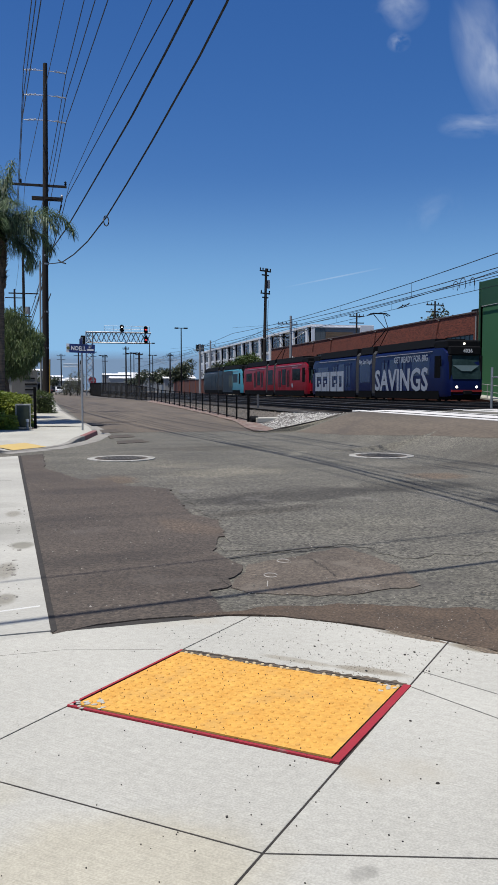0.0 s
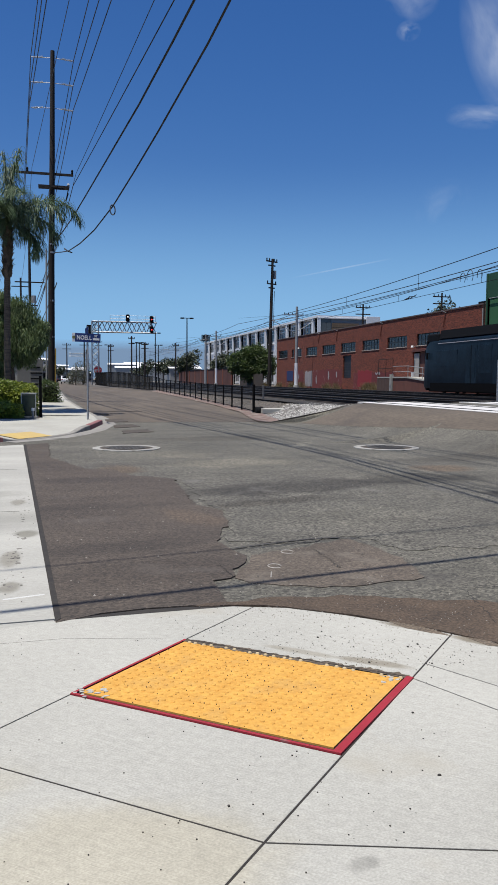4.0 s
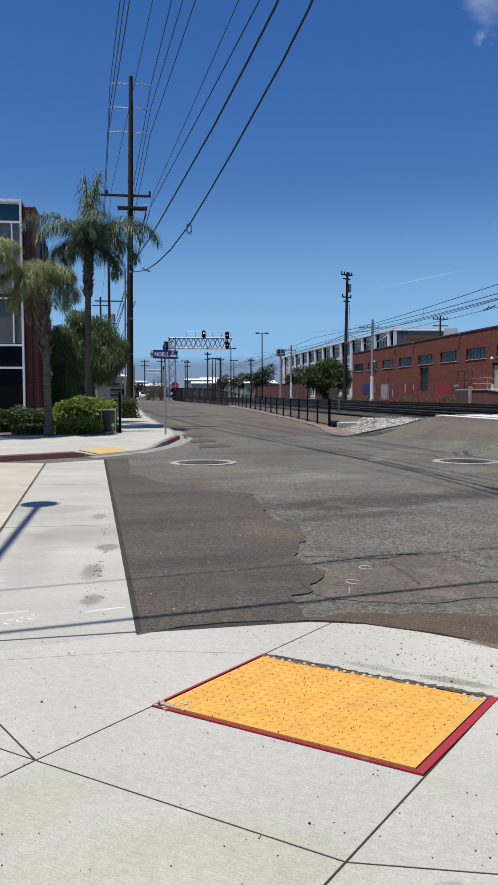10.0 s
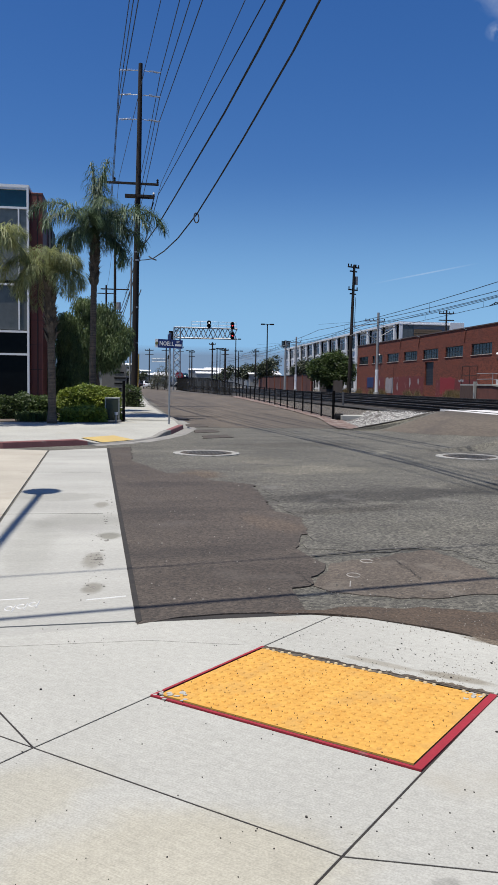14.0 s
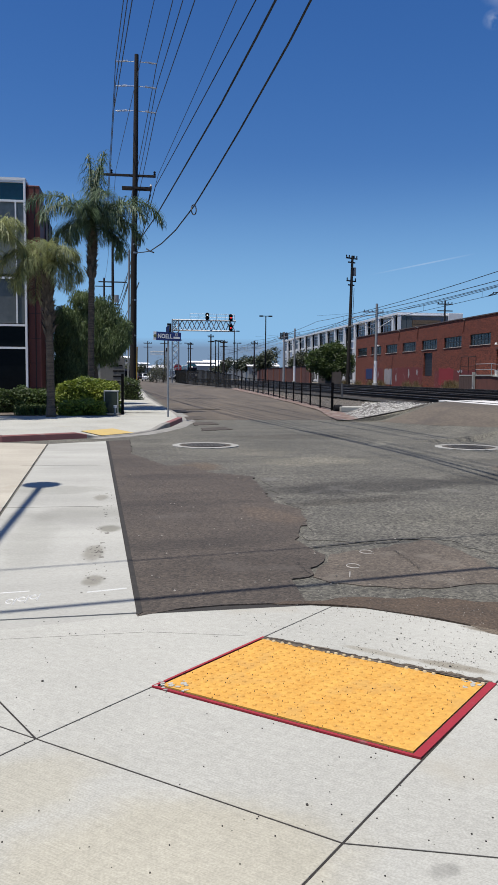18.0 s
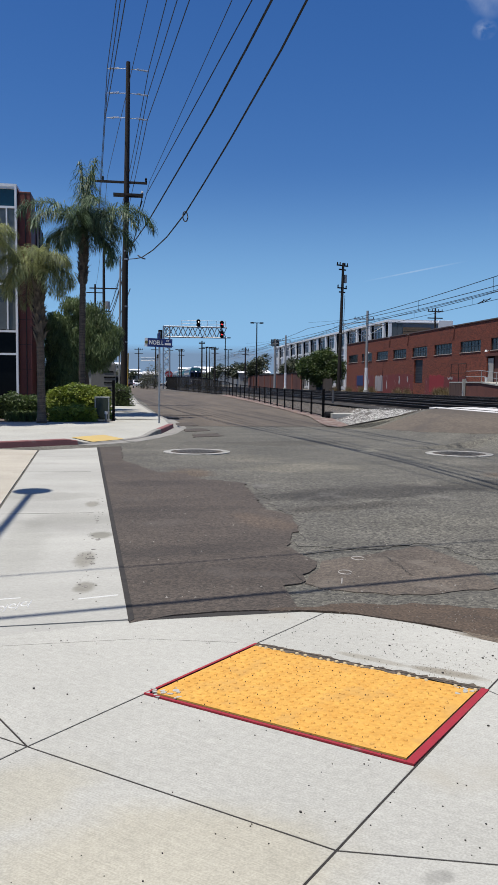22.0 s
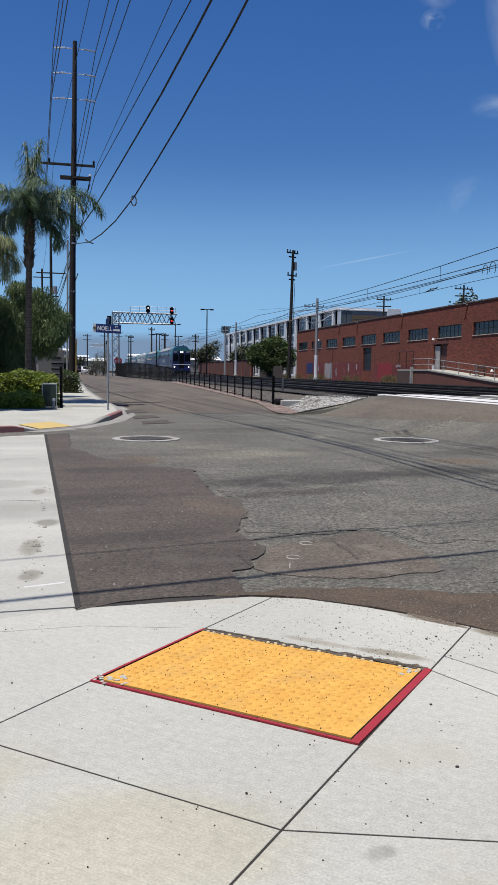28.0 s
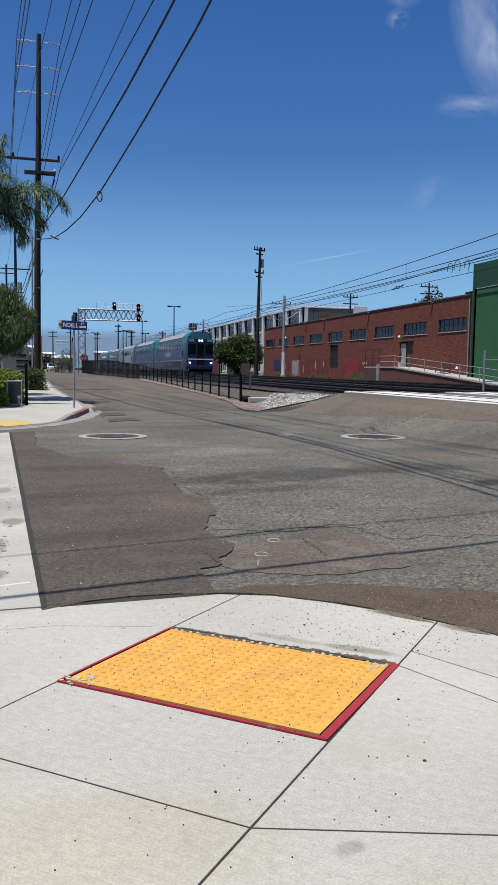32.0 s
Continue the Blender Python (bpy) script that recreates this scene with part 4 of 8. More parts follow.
        s.prism([(c.x + r * rng.uniform(0.5, 1.2) * math.cos(k * 1.05), c.y + r * rng.uniform(0.3, 0.9) * math.sin(k * 1.05)) for k in range(6)], 0.004, 0.0065 + 0.0002 * i)
    for i in range(12):
        c = at(0.93 + rng.gauss(0, 0.02), 0.93 + rng.gauss(0, 0.03))
        r = rng.uniform(0.006, 0.018)
        s.prism([(c.x + r * rng.uniform(0.5, 1.2) * math.cos(k * 1.05), c.y + r * rng.uniform(0.3, 0.9) * math.sin(k * 1.05)) for k in range(6)], 0.004, 0.0065 + 0.0002 * i)
    part("mortar_crumb", s, CONCRETE, pad, "chipped pale mortar at the corners")["kind"] = "stuff"
    rng, s = random.Random(12), Shape()
    for i in range(110):
        c = at(rng.random() * 0.95, rng.random() * 0.95)
        r = rng.uniform(0.0009, 0.0022)
        s.box(c.x - r, c.y - r, 0.005, c.x + r, c.y + r, 0.010)
    solo("grit", s, JOINT, "dark crumbs lying on the yellow pad", "grit", kind="stuff")


def concrete_gutter():
    seam = ((-1.32, 5.07), (-2.02, 18.2))
    for name, poly in (("concrete_gutter", [(-0.02, 5.095), (-1.32, 5.01), (-2.02, 18.2), (-0.76, 18.97)]),
                       ("concrete_apron", [(-1.34, 5.01), (-9, 4.53), (-14, 17.6), (-3.1, 18.6), (-2.05, 18.2)])):
        g = solo(name, Shape().prism(shrink(poly, 0.006), -0.2, 0.003), CONCRETE_ROAD if name == "concrete_gutter" else CREAM, "pale concrete strip of the cross street, tyre-stained" if name == "concrete_gutter" else "cream concrete slab of the cross street", "road", kind="structure")
    # dark flecks where the concrete has spalled
    rng, s = random.Random(14), Shape()
    for i in range(80):
        y = rng.choice((5.9, 6.5, 6.95, 7.1, 8.0, 9.2, 10.2)) + rng.gauss(0, 0.22)
        x = -0.36 - 0.013 * (y - 5.9) + rng.gauss(0, 0.055)
        r = rng.uniform(0.004, 0.014) * (2.0 if rng.random() < 0.12 else 1.0)
        s.prism([(x + r * rng.uniform(0.5, 1.2) * math.cos(k * 1.05), y + 1.6 * r * rng.uniform(0.4, 1.1) * math.sin(k * 1.05)) for k in range(6)], 0.0, 0.0044 + 0.00001 * i)
    solo("spalls", s, mat("spall_grey", (0.23, 0.218, 0.192), (0.09, 0.083, 0.074), 0.95, 20, 90, 0.3, island=0.5), "dark spalled flecks in the concrete strip", "spalls", kind="stuff")
    solo("gutter_edge", Shape().prism([(-0.03, 5.085), (-9, 4.56), (-9, 4.2), (-0.03, 4.86)], -0.2, -0.0016), CONCRETE_ROAD, "concrete gutter edge running under the pavement", "road", kind="structure")
    s = Shape().prism([(-0.02, 5.04), (-0.76, 18.97), (-0.70, 18.97), (0.015, 5.10)], -0.02, 0.0045)
    solo("seam", s, JOINT, "dark tar seam along the concrete edge", "seam", kind="structure")
    for y in (9.4, 13.8):
        s = Shape().box(-2.0, y, 0.0, -0.2 - 0.053 * (y - 5), y + 0.012, 0.0042)
        solo("seam", s, JOINT, "thin joint across the concrete strip", "seam", kind="structure")


def pavement_far():
    """The opposite corner: kerb, pavement, drop with its faded yellow pad."""
    inner = KERB_LINE[1:]
    walk_ = thing("pavement", pose(0, 0, 0), "pale concrete pavement at the opposite corner", "pavement", kind="structure")

    def top(y):
        return 0.14 + street_z(y)

    def drop(x, y):
        return 0.125 * step(-1.5, -0.95, x) * (1 - step(0.45, 1.15, x)) * (1 - step(22.6, 24.6, y))
    pts = []
    for (a, b), (c, d) in zip(inner, inner[1:]):
        for i in range(6):
            pts.append((a + (c - a) * i / 6, b + (d - b) * i / 6))
    s = Shape()
    for x, y in pts:
        s.v += [(x - 0.16, y + 0.10, top(y) - drop(x, y)), (x - 1.15, y + (1.25 if y < 30 else 0), top(y)), (min(x - 3.2, -2.8) - 0.5, y + 4.0 if y < 30 else y, top(y))]
    s.f = [(3 * i + j, 3 * i + 1 + j, 3 * i + 4 + j, 3 * i + 3 + j) for i in range(len(pts) - 1) for j in range(2)]
    s.add([(-3.3, 19.0, 0.14), (-16, 17.6, 0.14), (-16, 22.5, 0.14), (-6.6, 22.9, 0.14)], [(0, 1, 2, 3)])
    part("slab", s, CONCRETE, walk_)
    part("slab", Shape().prism([(-16, 22.2), (-6.3, 22.4), (-2.9, 24.5), (-2.9, 28.4), (-16, 28.4)], 0.05, 0.131), CONCRETE, walk_)
    kerb = [(-14, 17.5)] + inner
    for k, (a, b) in enumerate(zip(kerb, kerb[1:])):
        n, red = 8, k in (0, 1) or k == 5
        s = Shape()
        rings = []
        d = Vector((b[0] - a[0], b[1] - a[1])).normalized()
        side = Vector((-d.y, d.x))
        for i in range(n + 1):
            x, y = a[0] + (b[0] - a[0]) * i / n, a[1] + (b[1] - a[1]) * i / n
            h = top(y) - drop(x, y) + 0.003
            z = ground_z(x, y) - 0.05
            rings.append([(x, y, z), (x + 0.02 * side.x, y + 0.02 * side.y, h - 0.02), (x + 0.04 * side.x, y + 0.04 * side.y, h), (x + 0.18 * side.x, y + 0.18 * side.y, h), (x + 0.18 * side.x, y + 0.18 * side.y, z)])
        s.loft(rings)
        part("kerb", s, RED_KERB if red else KERB, walk_, "faded red painted kerb" if red else "grey concrete kerb")
    g = []
    for k, (a, b) in enumerate(zip(inner, inner[1:])):
        d = Vector((b[0] - a[0], b[1] - a[1])).normalized()
        side = Vector((d.y, -d.x)) * 0.45
        z = [ground_z(*p) for p in (a, b)]
        g.append(Shape().add([(a[0], a[1], z[0] + 0.008), (b[0], b[1], z[1] + 0.008), (b[0] + side.x, b[1] + side.y, z[1] + 0.006), (a[0] + side.x, a[1] + side.y, z[0] + 0.006)], [(0, 1, 2, 3)]))
    for s in g[1:7]:
        part("gutter", s, KERB, walk_, "stained concrete gutter")
    s = Shape()
    near, far = (0.028, 0.030), (0.098, 0.100)
    s.add([(-0.93, 20.45, near[0]), (-0.12, 21.45, near[1]), (-0.70, 22.15, far[1]), (-1.52, 21.15, far[0])], [(0, 1, 2, 3)])
    s.add([(-0.93, 20.45, near[0] - 0.05), (-0.12, 21.45, near[1] - 0.05), (-0.70, 22.15, far[1] - 0.05), (-1.52, 21.15, far[0] - 0.05)], [(3, 2, 1, 0)])
    solo("tactile_pad", s, YELLOW_OLD, "faded yellow warning pad on the far corner ramp", "tactile pad")


def railway():
    """Ballast bed, four tracks, crossing panels."""
    rng = random.Random(7)
    rows = [(y, interp(ROAD_RIGHT, y) + 0.15 if y > 27.9 else 11.25, 30.0) for y in [27.5 + 0.5 * i for i in range(50)] + [53 + 2.0 * i for i in range(60)] + [180, 240, 320, 450, 640]]
    solo("ballast", sheet(rows, 60, lambda x, y: ground_z(x, y) + 0.012 + 0.03 * noise.noise((x * 2.1, y * 2.1, 0))), BALLAST, "dark brown crushed-stone ballast under the tracks", "ballast", kind="stuff")
    solo("ballast", Shape().box(15.0, 640, -1, 24.0, 650, 0.3), BALLAST, "distant end of the ballast bed", "ballast", kind="stuff")
    solo("ballast", Shape().box(10.6, -700, -1, 29.4, -14.01, 0.585), BALLAST, "ballast bed running on beyond the crossing", "ballast", kind="stuff")
    tie = Shape().box(-1.25, -0.11, -0.16, 1.25, 0.11, 0.0, 0.01).mesh("tie")
    prof = [(-0.035, 0), (0.035, 0), (0.035, -0.03), (0.012, -0.045), (0.012, -0.13), (0.07, -0.15), (0.07, -0.17), (-0.07, -0.17), (-0.07, -0.15), (-0.012, -0.13), (-0.012, -0.045), (-0.035, -0.03)]
    for k, cx in enumerate((12.5, 16.8, 22.0, 26.35)):
        tr = thing("railway_track", pose(cx, 0, 0.76), "steel railway track on concrete ties and ballast" if k else "steel railway track nearest the street, on ties and ballast", "railway track", "tracks", "structure")
        for sx in (-0.7525, 0.7525):
            s = Shape().loft([[(sx + a, y, b) for a, b in prof] for y in (-700, 27.6)])
            s.loft([[(sx + a, y, b) for a, b in prof] for y in (27.6, 640)])
            part("rail", s, RUST, tr, "rust-brown rail")
            s = Shape().box(sx - 0.03, -700, 0.0, sx + 0.03, 640, 0.004)
            part("rail_head", s, RAIL, tr, "polished running surface")
        # Strip of stone under the track, painted dark for the rails' shade.
        s = Shape()
        for i in range(150):
            y = 28.2 + 2.0 * i
            for j in range(9):
                x = -1.7 + 3.4 * j / 8
                s.v.append((x, y, (-0.175 if abs(x) < 1.4 else -0.24) + 0.012 * noise.noise((x * 3, y * 3, k))))
        s.f = [(9 * i + j, 9 * i + j + 1, 9 * i + j + 10, 9 * i + j + 9) for i in range(149) for j in range(8)]
        part("bed", s, BED, tr, "stone bed, darkened for the shade by the rails")["kind"] = "stuff"
        n0 = 80 if k < 2 else 60
        for i in range(n0):
            part("tie", tie, TIE, tr, at=pose(rng.uniform(-0.02, 0.02), 28.9 + 0.61 * i, -0.172))
        s = Shape()
        for i in range(n0, 300):
            s.box(-1.25, 28.9 + 0.61 * i - 0.11, -0.33, 1.25, 28.9 + 0.61 * i + 0.11, -0.172)
        far = part("ties", s, TIE, tr, "row of ties running into the distance")
        far["kind"] = "stuff"
        panel = {}
        for a, b in ((-1.25, -0.84), (-0.63, 0.63), (0.84, 1.25)):
            panel[a] = (Shape().box(a, -1.2, -0.2, b, 1.195, -0.008, 0.012).mesh("crossing_panel"))
        for a in panel:
            for i in range(12):
                part("crossing_panel", panel[a], PANEL, tr, "bright concrete crossing panel" if i == 0 else "", pose(0, 27.1 - 2.4 * i, 0))


def white_gravel():
    """Loose pale stones heaped between the fence end and the crossing."""
    rng, s = random.Random(21), Shape()
    for i in range(3300):
        u, v = rng.random(), rng.random()
        if u + v > 1:
            u, v = 1 - u, 1 - v
        if i % 3 == 0:
            a, b, c = (8.2, 27.7), (9.2, 36.0), (12.0, 36.5)
        else:
            a, b, c = (8.2, 27.6), (11.4, 28.6), (12.0, 36.5)
        x = a[0] + u * (b[0] - a[0]) + v * (c[0] - a[0])
        y = a[1] + u * (b[1] - a[1]) + v * (c[1] - a[1])
        if x > 11.15:
            continue
        r = rng.uniform(0.03, 0.07)
        z = ground_z(x, y) - 0.01
        t = rng.random() * 6.28
        pts = [(x + r * math.cos(t + k * 1.57) * rng.uniform(0.7, 1.2), y + r * math.sin(t + k * 1.57) * rng.uniform(0.7, 1.2), z + rng.uniform(-0.01, 0.02)) for k in range(4)]
        top = (x + rng.uniform(-0.02, 0.02), y + rng.uniform(-0.02, 0.02), z + r * rng.uniform(0.7, 1.1))
        s.add(pts + [top], [(0, 1, 4), (1, 2, 4), (2, 3, 4), (3, 0, 4)])
    solo("gravel", s, STONE, "loose white stones beside the crossing", "gravel", kind="stuff")
    s = Shape()
    for i in range(7000):
        y = 35.8 + 50 * rng.random() ** 1.6
        x = interp(ROAD_RIGHT, y) + 0.6 + rng.random() * (11.6 - interp(ROAD_RIGHT, y))
        r, t = rng.uniform(0.025, 0.06), rng.random() * 6.28
        z = ground_z(x, y) + 0.0
        pts = [(x + r * math.cos(t + k * 1.57) * rng.uniform(0.7, 1.3), y + r * math.sin(t + k * 1.57) * rng.uniform(0.7, 1.3), z) for k in range(4)]
        s.add(pts + [(x, y, z + r * rng.uniform(0.7, 1.3))], [(0, 1, 4), (1, 2, 4), (2, 3, 4), (3, 0, 4)])
    solo("ballast_stones", s, BALLAST_STONE, "loose brown-grey ballast stones behind the fence", "ballast", kind="stuff")
    # red-brown dirt strip along the fence foot
    rows = [(y, interp(ROAD_RIGHT, y) - 0.25, interp(ROAD_RIGHT, y) + 0.7) for y in [28 + 0.7 * i for i in range(80)]]
    solo("dirt_strip", sheet(rows, 6, lambda x, y: ground_z(x, y) + 0.035 + 0.03 * noise.noise((x * 2, y * 2, 3))), mat("red_dirt", (0.173, 0.118, 0.096), (0.102, 0.067, 0.054), 0.95, 2, 12, 0.8, grain=(9, 0.4), spots=(3.0, 0.53, (0.269, 0.25, 0.224), 0.8)), "reddish dirt and stones along the street edge", "dirt", kind="stuff")


ground()
street()
patches()
manhole(1.52, 17.75, "round cast-iron manhole in a pale concrete collar")
manhole(7.5, 17.0, "round cast-iron manhole in a pale collar on the sloping street")
loose_stones()
dirt_spills()
concrete_gutter()
# ---- buildings ----
def wall_sheet(x0, x1, span, zs, holes):
    """One connected wall, x0 to x1 thick, along y, with openings (y0, y1, z0, z1) cut through."""
    ys = sorted({span[0], span[1], *[v for h in holes for v in h[:2]]})
    hs = sorted({zs[0], zs[1], *[v for h in holes for v in h[2:]]})
    solid = {(i, j) for i in range(len(ys) - 1) for j in range(len(hs) - 1)
             if not any(h[0] <= ys[i] and ys[i + 1] <= h[1] and h[2] <= hs[j] and hs[j + 1] <= h[3] for h in holes)}
    s, n = Shape(), len(hs)
    s.v = [(x, y, z) for x in (x0, x1) for y in ys for z in hs]
    m = len(ys) * n
    for i, j in solid:
        a, b, c, d = i * n + j, (i + 1) * n + j, (i + 1) * n + j + 1, i * n + j + 1
        s.f += [(a, d, c, b), (a + m, b + m, c + m, d + m)]
        for (di, dj), (p, q) in (((-1, 0), (a, d)), ((1, 0), (b, c)), ((0, -1), (a, b)), ((0, 1), (d, c))):
            if (i + di, j + dj) not in solid:
                s.f.append((p, q, q + m, p + m))
    return s


def brick_material():
    m = mat("brick_wall", (0.192, 0.048, 0.025), (0.118, 0.030, 0.016), 0.9, 1.4, 9, 0.35, stretch=(1, 0.55, 7), spots=(0.35, 0.60, (0.122, 0.042, 0.029), 0.4))
    t = m.node_tree
    p = t.nodes["Principled BSDF"]
    col = p.inputs["Base Color"].links[0].from_socket
    co = t.nodes.new("ShaderNodeTexCoord")
    sp, cb = t.nodes.new("ShaderNodeSeparateXYZ"), t.nodes.new("ShaderNodeCombineXYZ")
    t.links.new(co.outputs["Object"], sp.inputs[0])
    t.links.new(sp.outputs["Y"], cb.inputs["X"])
    t.links.new(sp.outputs["Z"], cb.inputs["Y"])
    br = t.nodes.new("ShaderNodeTexBrick")
    br.inputs["Color1"].default_value, br.inputs["Color2"].default_value = (0.42, 0.42, 0.42, 1), (1.5, 1.42, 1.35, 1)
    br.inputs["Mortar"].default_value = (0.78, 0.74, 0.72, 1)
    br.inputs["Scale"].default_value = 1.0
    br.inputs["Brick Width"].default_value, br.inputs["Row Height"].default_value, br.inputs["Mortar Size"].default_value = 0.22, 0.075, 0.007
    t.links.new(cb.outputs[0], br.inputs["Vector"])
    mx = t.nodes.new("ShaderNodeMixRGB")
    mx.blend_type = "MULTIPLY"
    mx.inputs[0].default_value = 0.9
    t.links.new(col, mx.inputs[1])
    t.links.new(br.outputs["Color"], mx.inputs[2])
    t.links.new(mx.outputs[0], p.inputs["Base Color"])
    return m


BRICK_WALL = brick_material()
BX, BY0, BY1, BTOP = 32.0, 53.6, 113.0, 7.6
WIN_Y = [57.5 + 6.53 * i for i in range(9)]


def warehouse():
    w = thing("brick_warehouse", pose(BX, 0, 0), "long single-storey red brick warehouse with steel windows", "warehouse")
    holes = [(y - 2.25, y + 2.25, 4.80, 5.86) for y in WIN_Y]
    holes += [(82.6, 85.2, 1.86, 4.45), (64.3, 67.0, 1.86, 4.25)]
    part("wall", wall_sheet(0, 0.35, (BY0, BY1), (0.2, BTOP - 0.12), holes), BRICK_WALL, w, "red brick wall, patchy and stained")
    for a, b, c, d in ((0.35, BY1 - 0.35, 26, BY1), (0.35, BY0, 26, BY0 + 0.35), (25.6, BY0 + 0.35, 26, BY1 - 0.35)):
        part("wall", Shape().box(a, b, 0.2, c, d, BTOP - 0.12), BRICK_WALL, w)
    part("roof", Shape().box(0.35, BY0, BTOP - 0.6, 25.6, BY1, BTOP - 0.4), CHARCOAL, w, "flat dark roof behind the parapet")
    part("coping", Shape().box(-0.06, BY0 - 0.02, BTOP - 0.12, 0.42, BY1 + 0.05, BTOP, 0.015), plain("coping_metal", (0.096, 0.064, 0.054), 0.6), w, "dark metal coping")
    frame_m = plain("window_frame", (0.0179, 0.0192, 0.0192), 0.5)
    for y in WIN_Y:
        win = part("window", Shape().box(0.10, y - 2.25, 4.80, 0.16, y + 2.25, 4.86).box(0.10, y - 2.25, 5.80, 0.16, y + 2.25, 5.86), frame_m, w, "dark multi-pane steel window")
        for i in range(7):
            part("glazing_bar", Shape().box(0.10, y - 2.25 + 4.44 * i / 6, 4.86, 0.16, y - 2.19 + 4.44 * i / 6, 5.80), frame_m, win)
        part("glazing_bar", Shape().box(0.105, y - 2.2, 5.30, 0.155, y + 2.2, 5.35), frame_m, win)
        for i in range(6):
            for j in range(2):
                y0, z0 = y - 2.19 + 4.44 * i / 6, 4.86 + 0.49 * j
                part("pane", Shape().box(0.125, y0, z0, 0.133, y0 + 0.68, z0 + 0.44), WINDOW, win)
        part("sill", Shape().box(-0.05, y - 2.32, 4.735, 0.12, y + 2.32, 4.80, 0.01), plain("sill_stone", (0.422, 0.346, 0.301), 0.85), win, "pale projecting sill")
    d = part("dock_door", Shape().box(0.18, 82.6, 1.86, 0.24, 85.2, 4.45), plain("door_dark", (0.029, 0.029, 0.032), 0.6), w, "dark sheet-metal loading door")
    rib_m = plain("door_rib", (0.038, 0.038, 0.042), 0.6)
    for i in range(8):
        part("rib", Shape().box(0.15, 82.62, 1.95 + 0.31 * i, 0.18, 85.18, 2.02 + 0.31 * i), rib_m, d)
    d = part("door", Shape().box(0.10, 65.9, 1.86, 0.16, 66.9, 4.1, 0.01), plain("door_pale", (0.333, 0.314, 0.288), 0.7), w, "pale steel door")
    part("door_handle", Shape().tube([(0.03, 66.0, 2.85), (0.10, 66.0, 2.85)], 0.025), GALV, d)
    part("door_recess", Shape().box(0.22, 64.3, 1.86, 0.3, 65.9, 4.25), plain("recess_brown", (0.102, 0.038, 0.029), 0.8), w, "red-brown closed doorway")
    part("lintel", Shape().box(-0.04, 64.1, 4.25, 0.2, 67.2, 4.5, 0.01), plain("lintel_brown", (0.109, 0.035, 0.026), 0.8), w)
    # graffiti cover-up in several reds
    rng = random.Random(5)
    for y0, y1, z0, z1, m, lb in ((71.0, 81.9, 0.5, 2.5, RED_WASH, "dull red overpaint on the brick"), (76.6, 80.6, 0.9, 2.62, RED_FRESH, "fresh red overpaint on the brick"), (85.4, 96.0, 0.5, 2.9, RED_WASH, "dull red overpaint on the brick"), (96.2, 99.4, 0.8, 2.75, PALE_WASH, "pale overpaint on the brick"), (99.8, 108.2, 0.5, 2.9, RED_WASH, "dull red overpaint on the brick")):
        pts = [(y0, z0)]
        n = 14
        pts += [(y1 - rng.uniform(0, 0.15), z0 + (z1 - z0) * i / 5) for i in range(6)]
        pts += [(y1 + (y0 - y1) * i / n, z1 + rng.uniform(-0.14, 0.14)) for i in range(1, n)]
        pts += [(y0 + rng.uniform(0, 0.15), z1 - (z1 - z0) * i / 5) for i in range(5)]
        x = -0.006 if m is RED_WASH else -0.010
        s = Shape()
        k = len(pts)
        s.add([(x, a, b) for a, b in pts] + [(0.0, a, b) for a, b in pts], [tuple(range(k))] + [(i, (i + 1) % k, k + (i + 1) % k, k + i) for i in range(k)])
        part("overpaint", s, m, w, lb)
    for y, z0, z1, wd in ((90.0, 1.6, 2.7, 0.5), (87.2, 1.9, 2.6, 0.4), (71.3, 1.2, 2.3, 0.55), (94.6, 1.2, 2.2, 0.35), (102.0, 1.7, 2.5, 0.45), (75.0, 2.2, 2.5, 1.2)):
        pts = [(y + rng.uniform(-0.1, 0.1) + wd * math.cos(a) * 0.5, (z0 + z1) / 2 + (z1 - z0) / 2 * math.sin(a) + rng.uniform(-0.12, 0.12)) for a in np.linspace(0, 2 * math.pi, 12, endpoint=False)]
        part("bare_patch", Shape().add([(-0.013, a, b) for a, b in pts], [tuple(range(12))]), PALE_WASH, w, "pale bare patch in the overpaint")
    # notice boards beside the far end
    part("notice", Shape().box(-0.04, 104.6, 1.5, 0, 107.6, 2.9, 0.01), plain("notice_blue", (0.0192, 0.032, 0.109), 0.6), w, "dark blue painted panel")
    part("notice", Shape().box(-0.04, 102.6, 2.1, 0, 104.1, 4.0, 0.01), plain("notice_grey", (0.211, 0.211, 0.23), 0.7), w, "grey painted panel")
    for y in (54.75, 103.8):
        part("downpipe", Shape().tube([(-0.08, y, 0.6), (-0.08, y, BTOP - 0.4)], 0.055), GREY_PAINT if y < 60 else BRICK, w)
    for y, z in ((66.6, 4.75), (101.5, 5.9), (56.0, 1.9)):
        lamp = part("wall_lamp", Shape().tube([(0, y, z), (-0.25, y, z + 0.06)], 0.03), GREY_PAINT, w)
        part("shade", Shape().loft([[(-0.28 + r * math.cos(a), y + r * math.sin(a), zz) for a in np.linspace(0, 2 * math.pi, 10, endpoint=False)] for r, zz in ((0.04, z + 0.1), (0.14, z - 0.08), (0.12, z - 0.1))]), SIGN_WHITE, lamp, "small white lamp shade")
    # Slanted bars below the brackets stand in for their cast shadows.
    for y, h in ((60.8, 1.25), (74.1, 1.3), (87.0, 1.2), (93.5, 1.1)):
        part("bracket", Shape().tube([(0, y, BTOP - 0.25), (-0.42, y, BTOP - 0.1)], 0.03), GREY_PAINT, w)
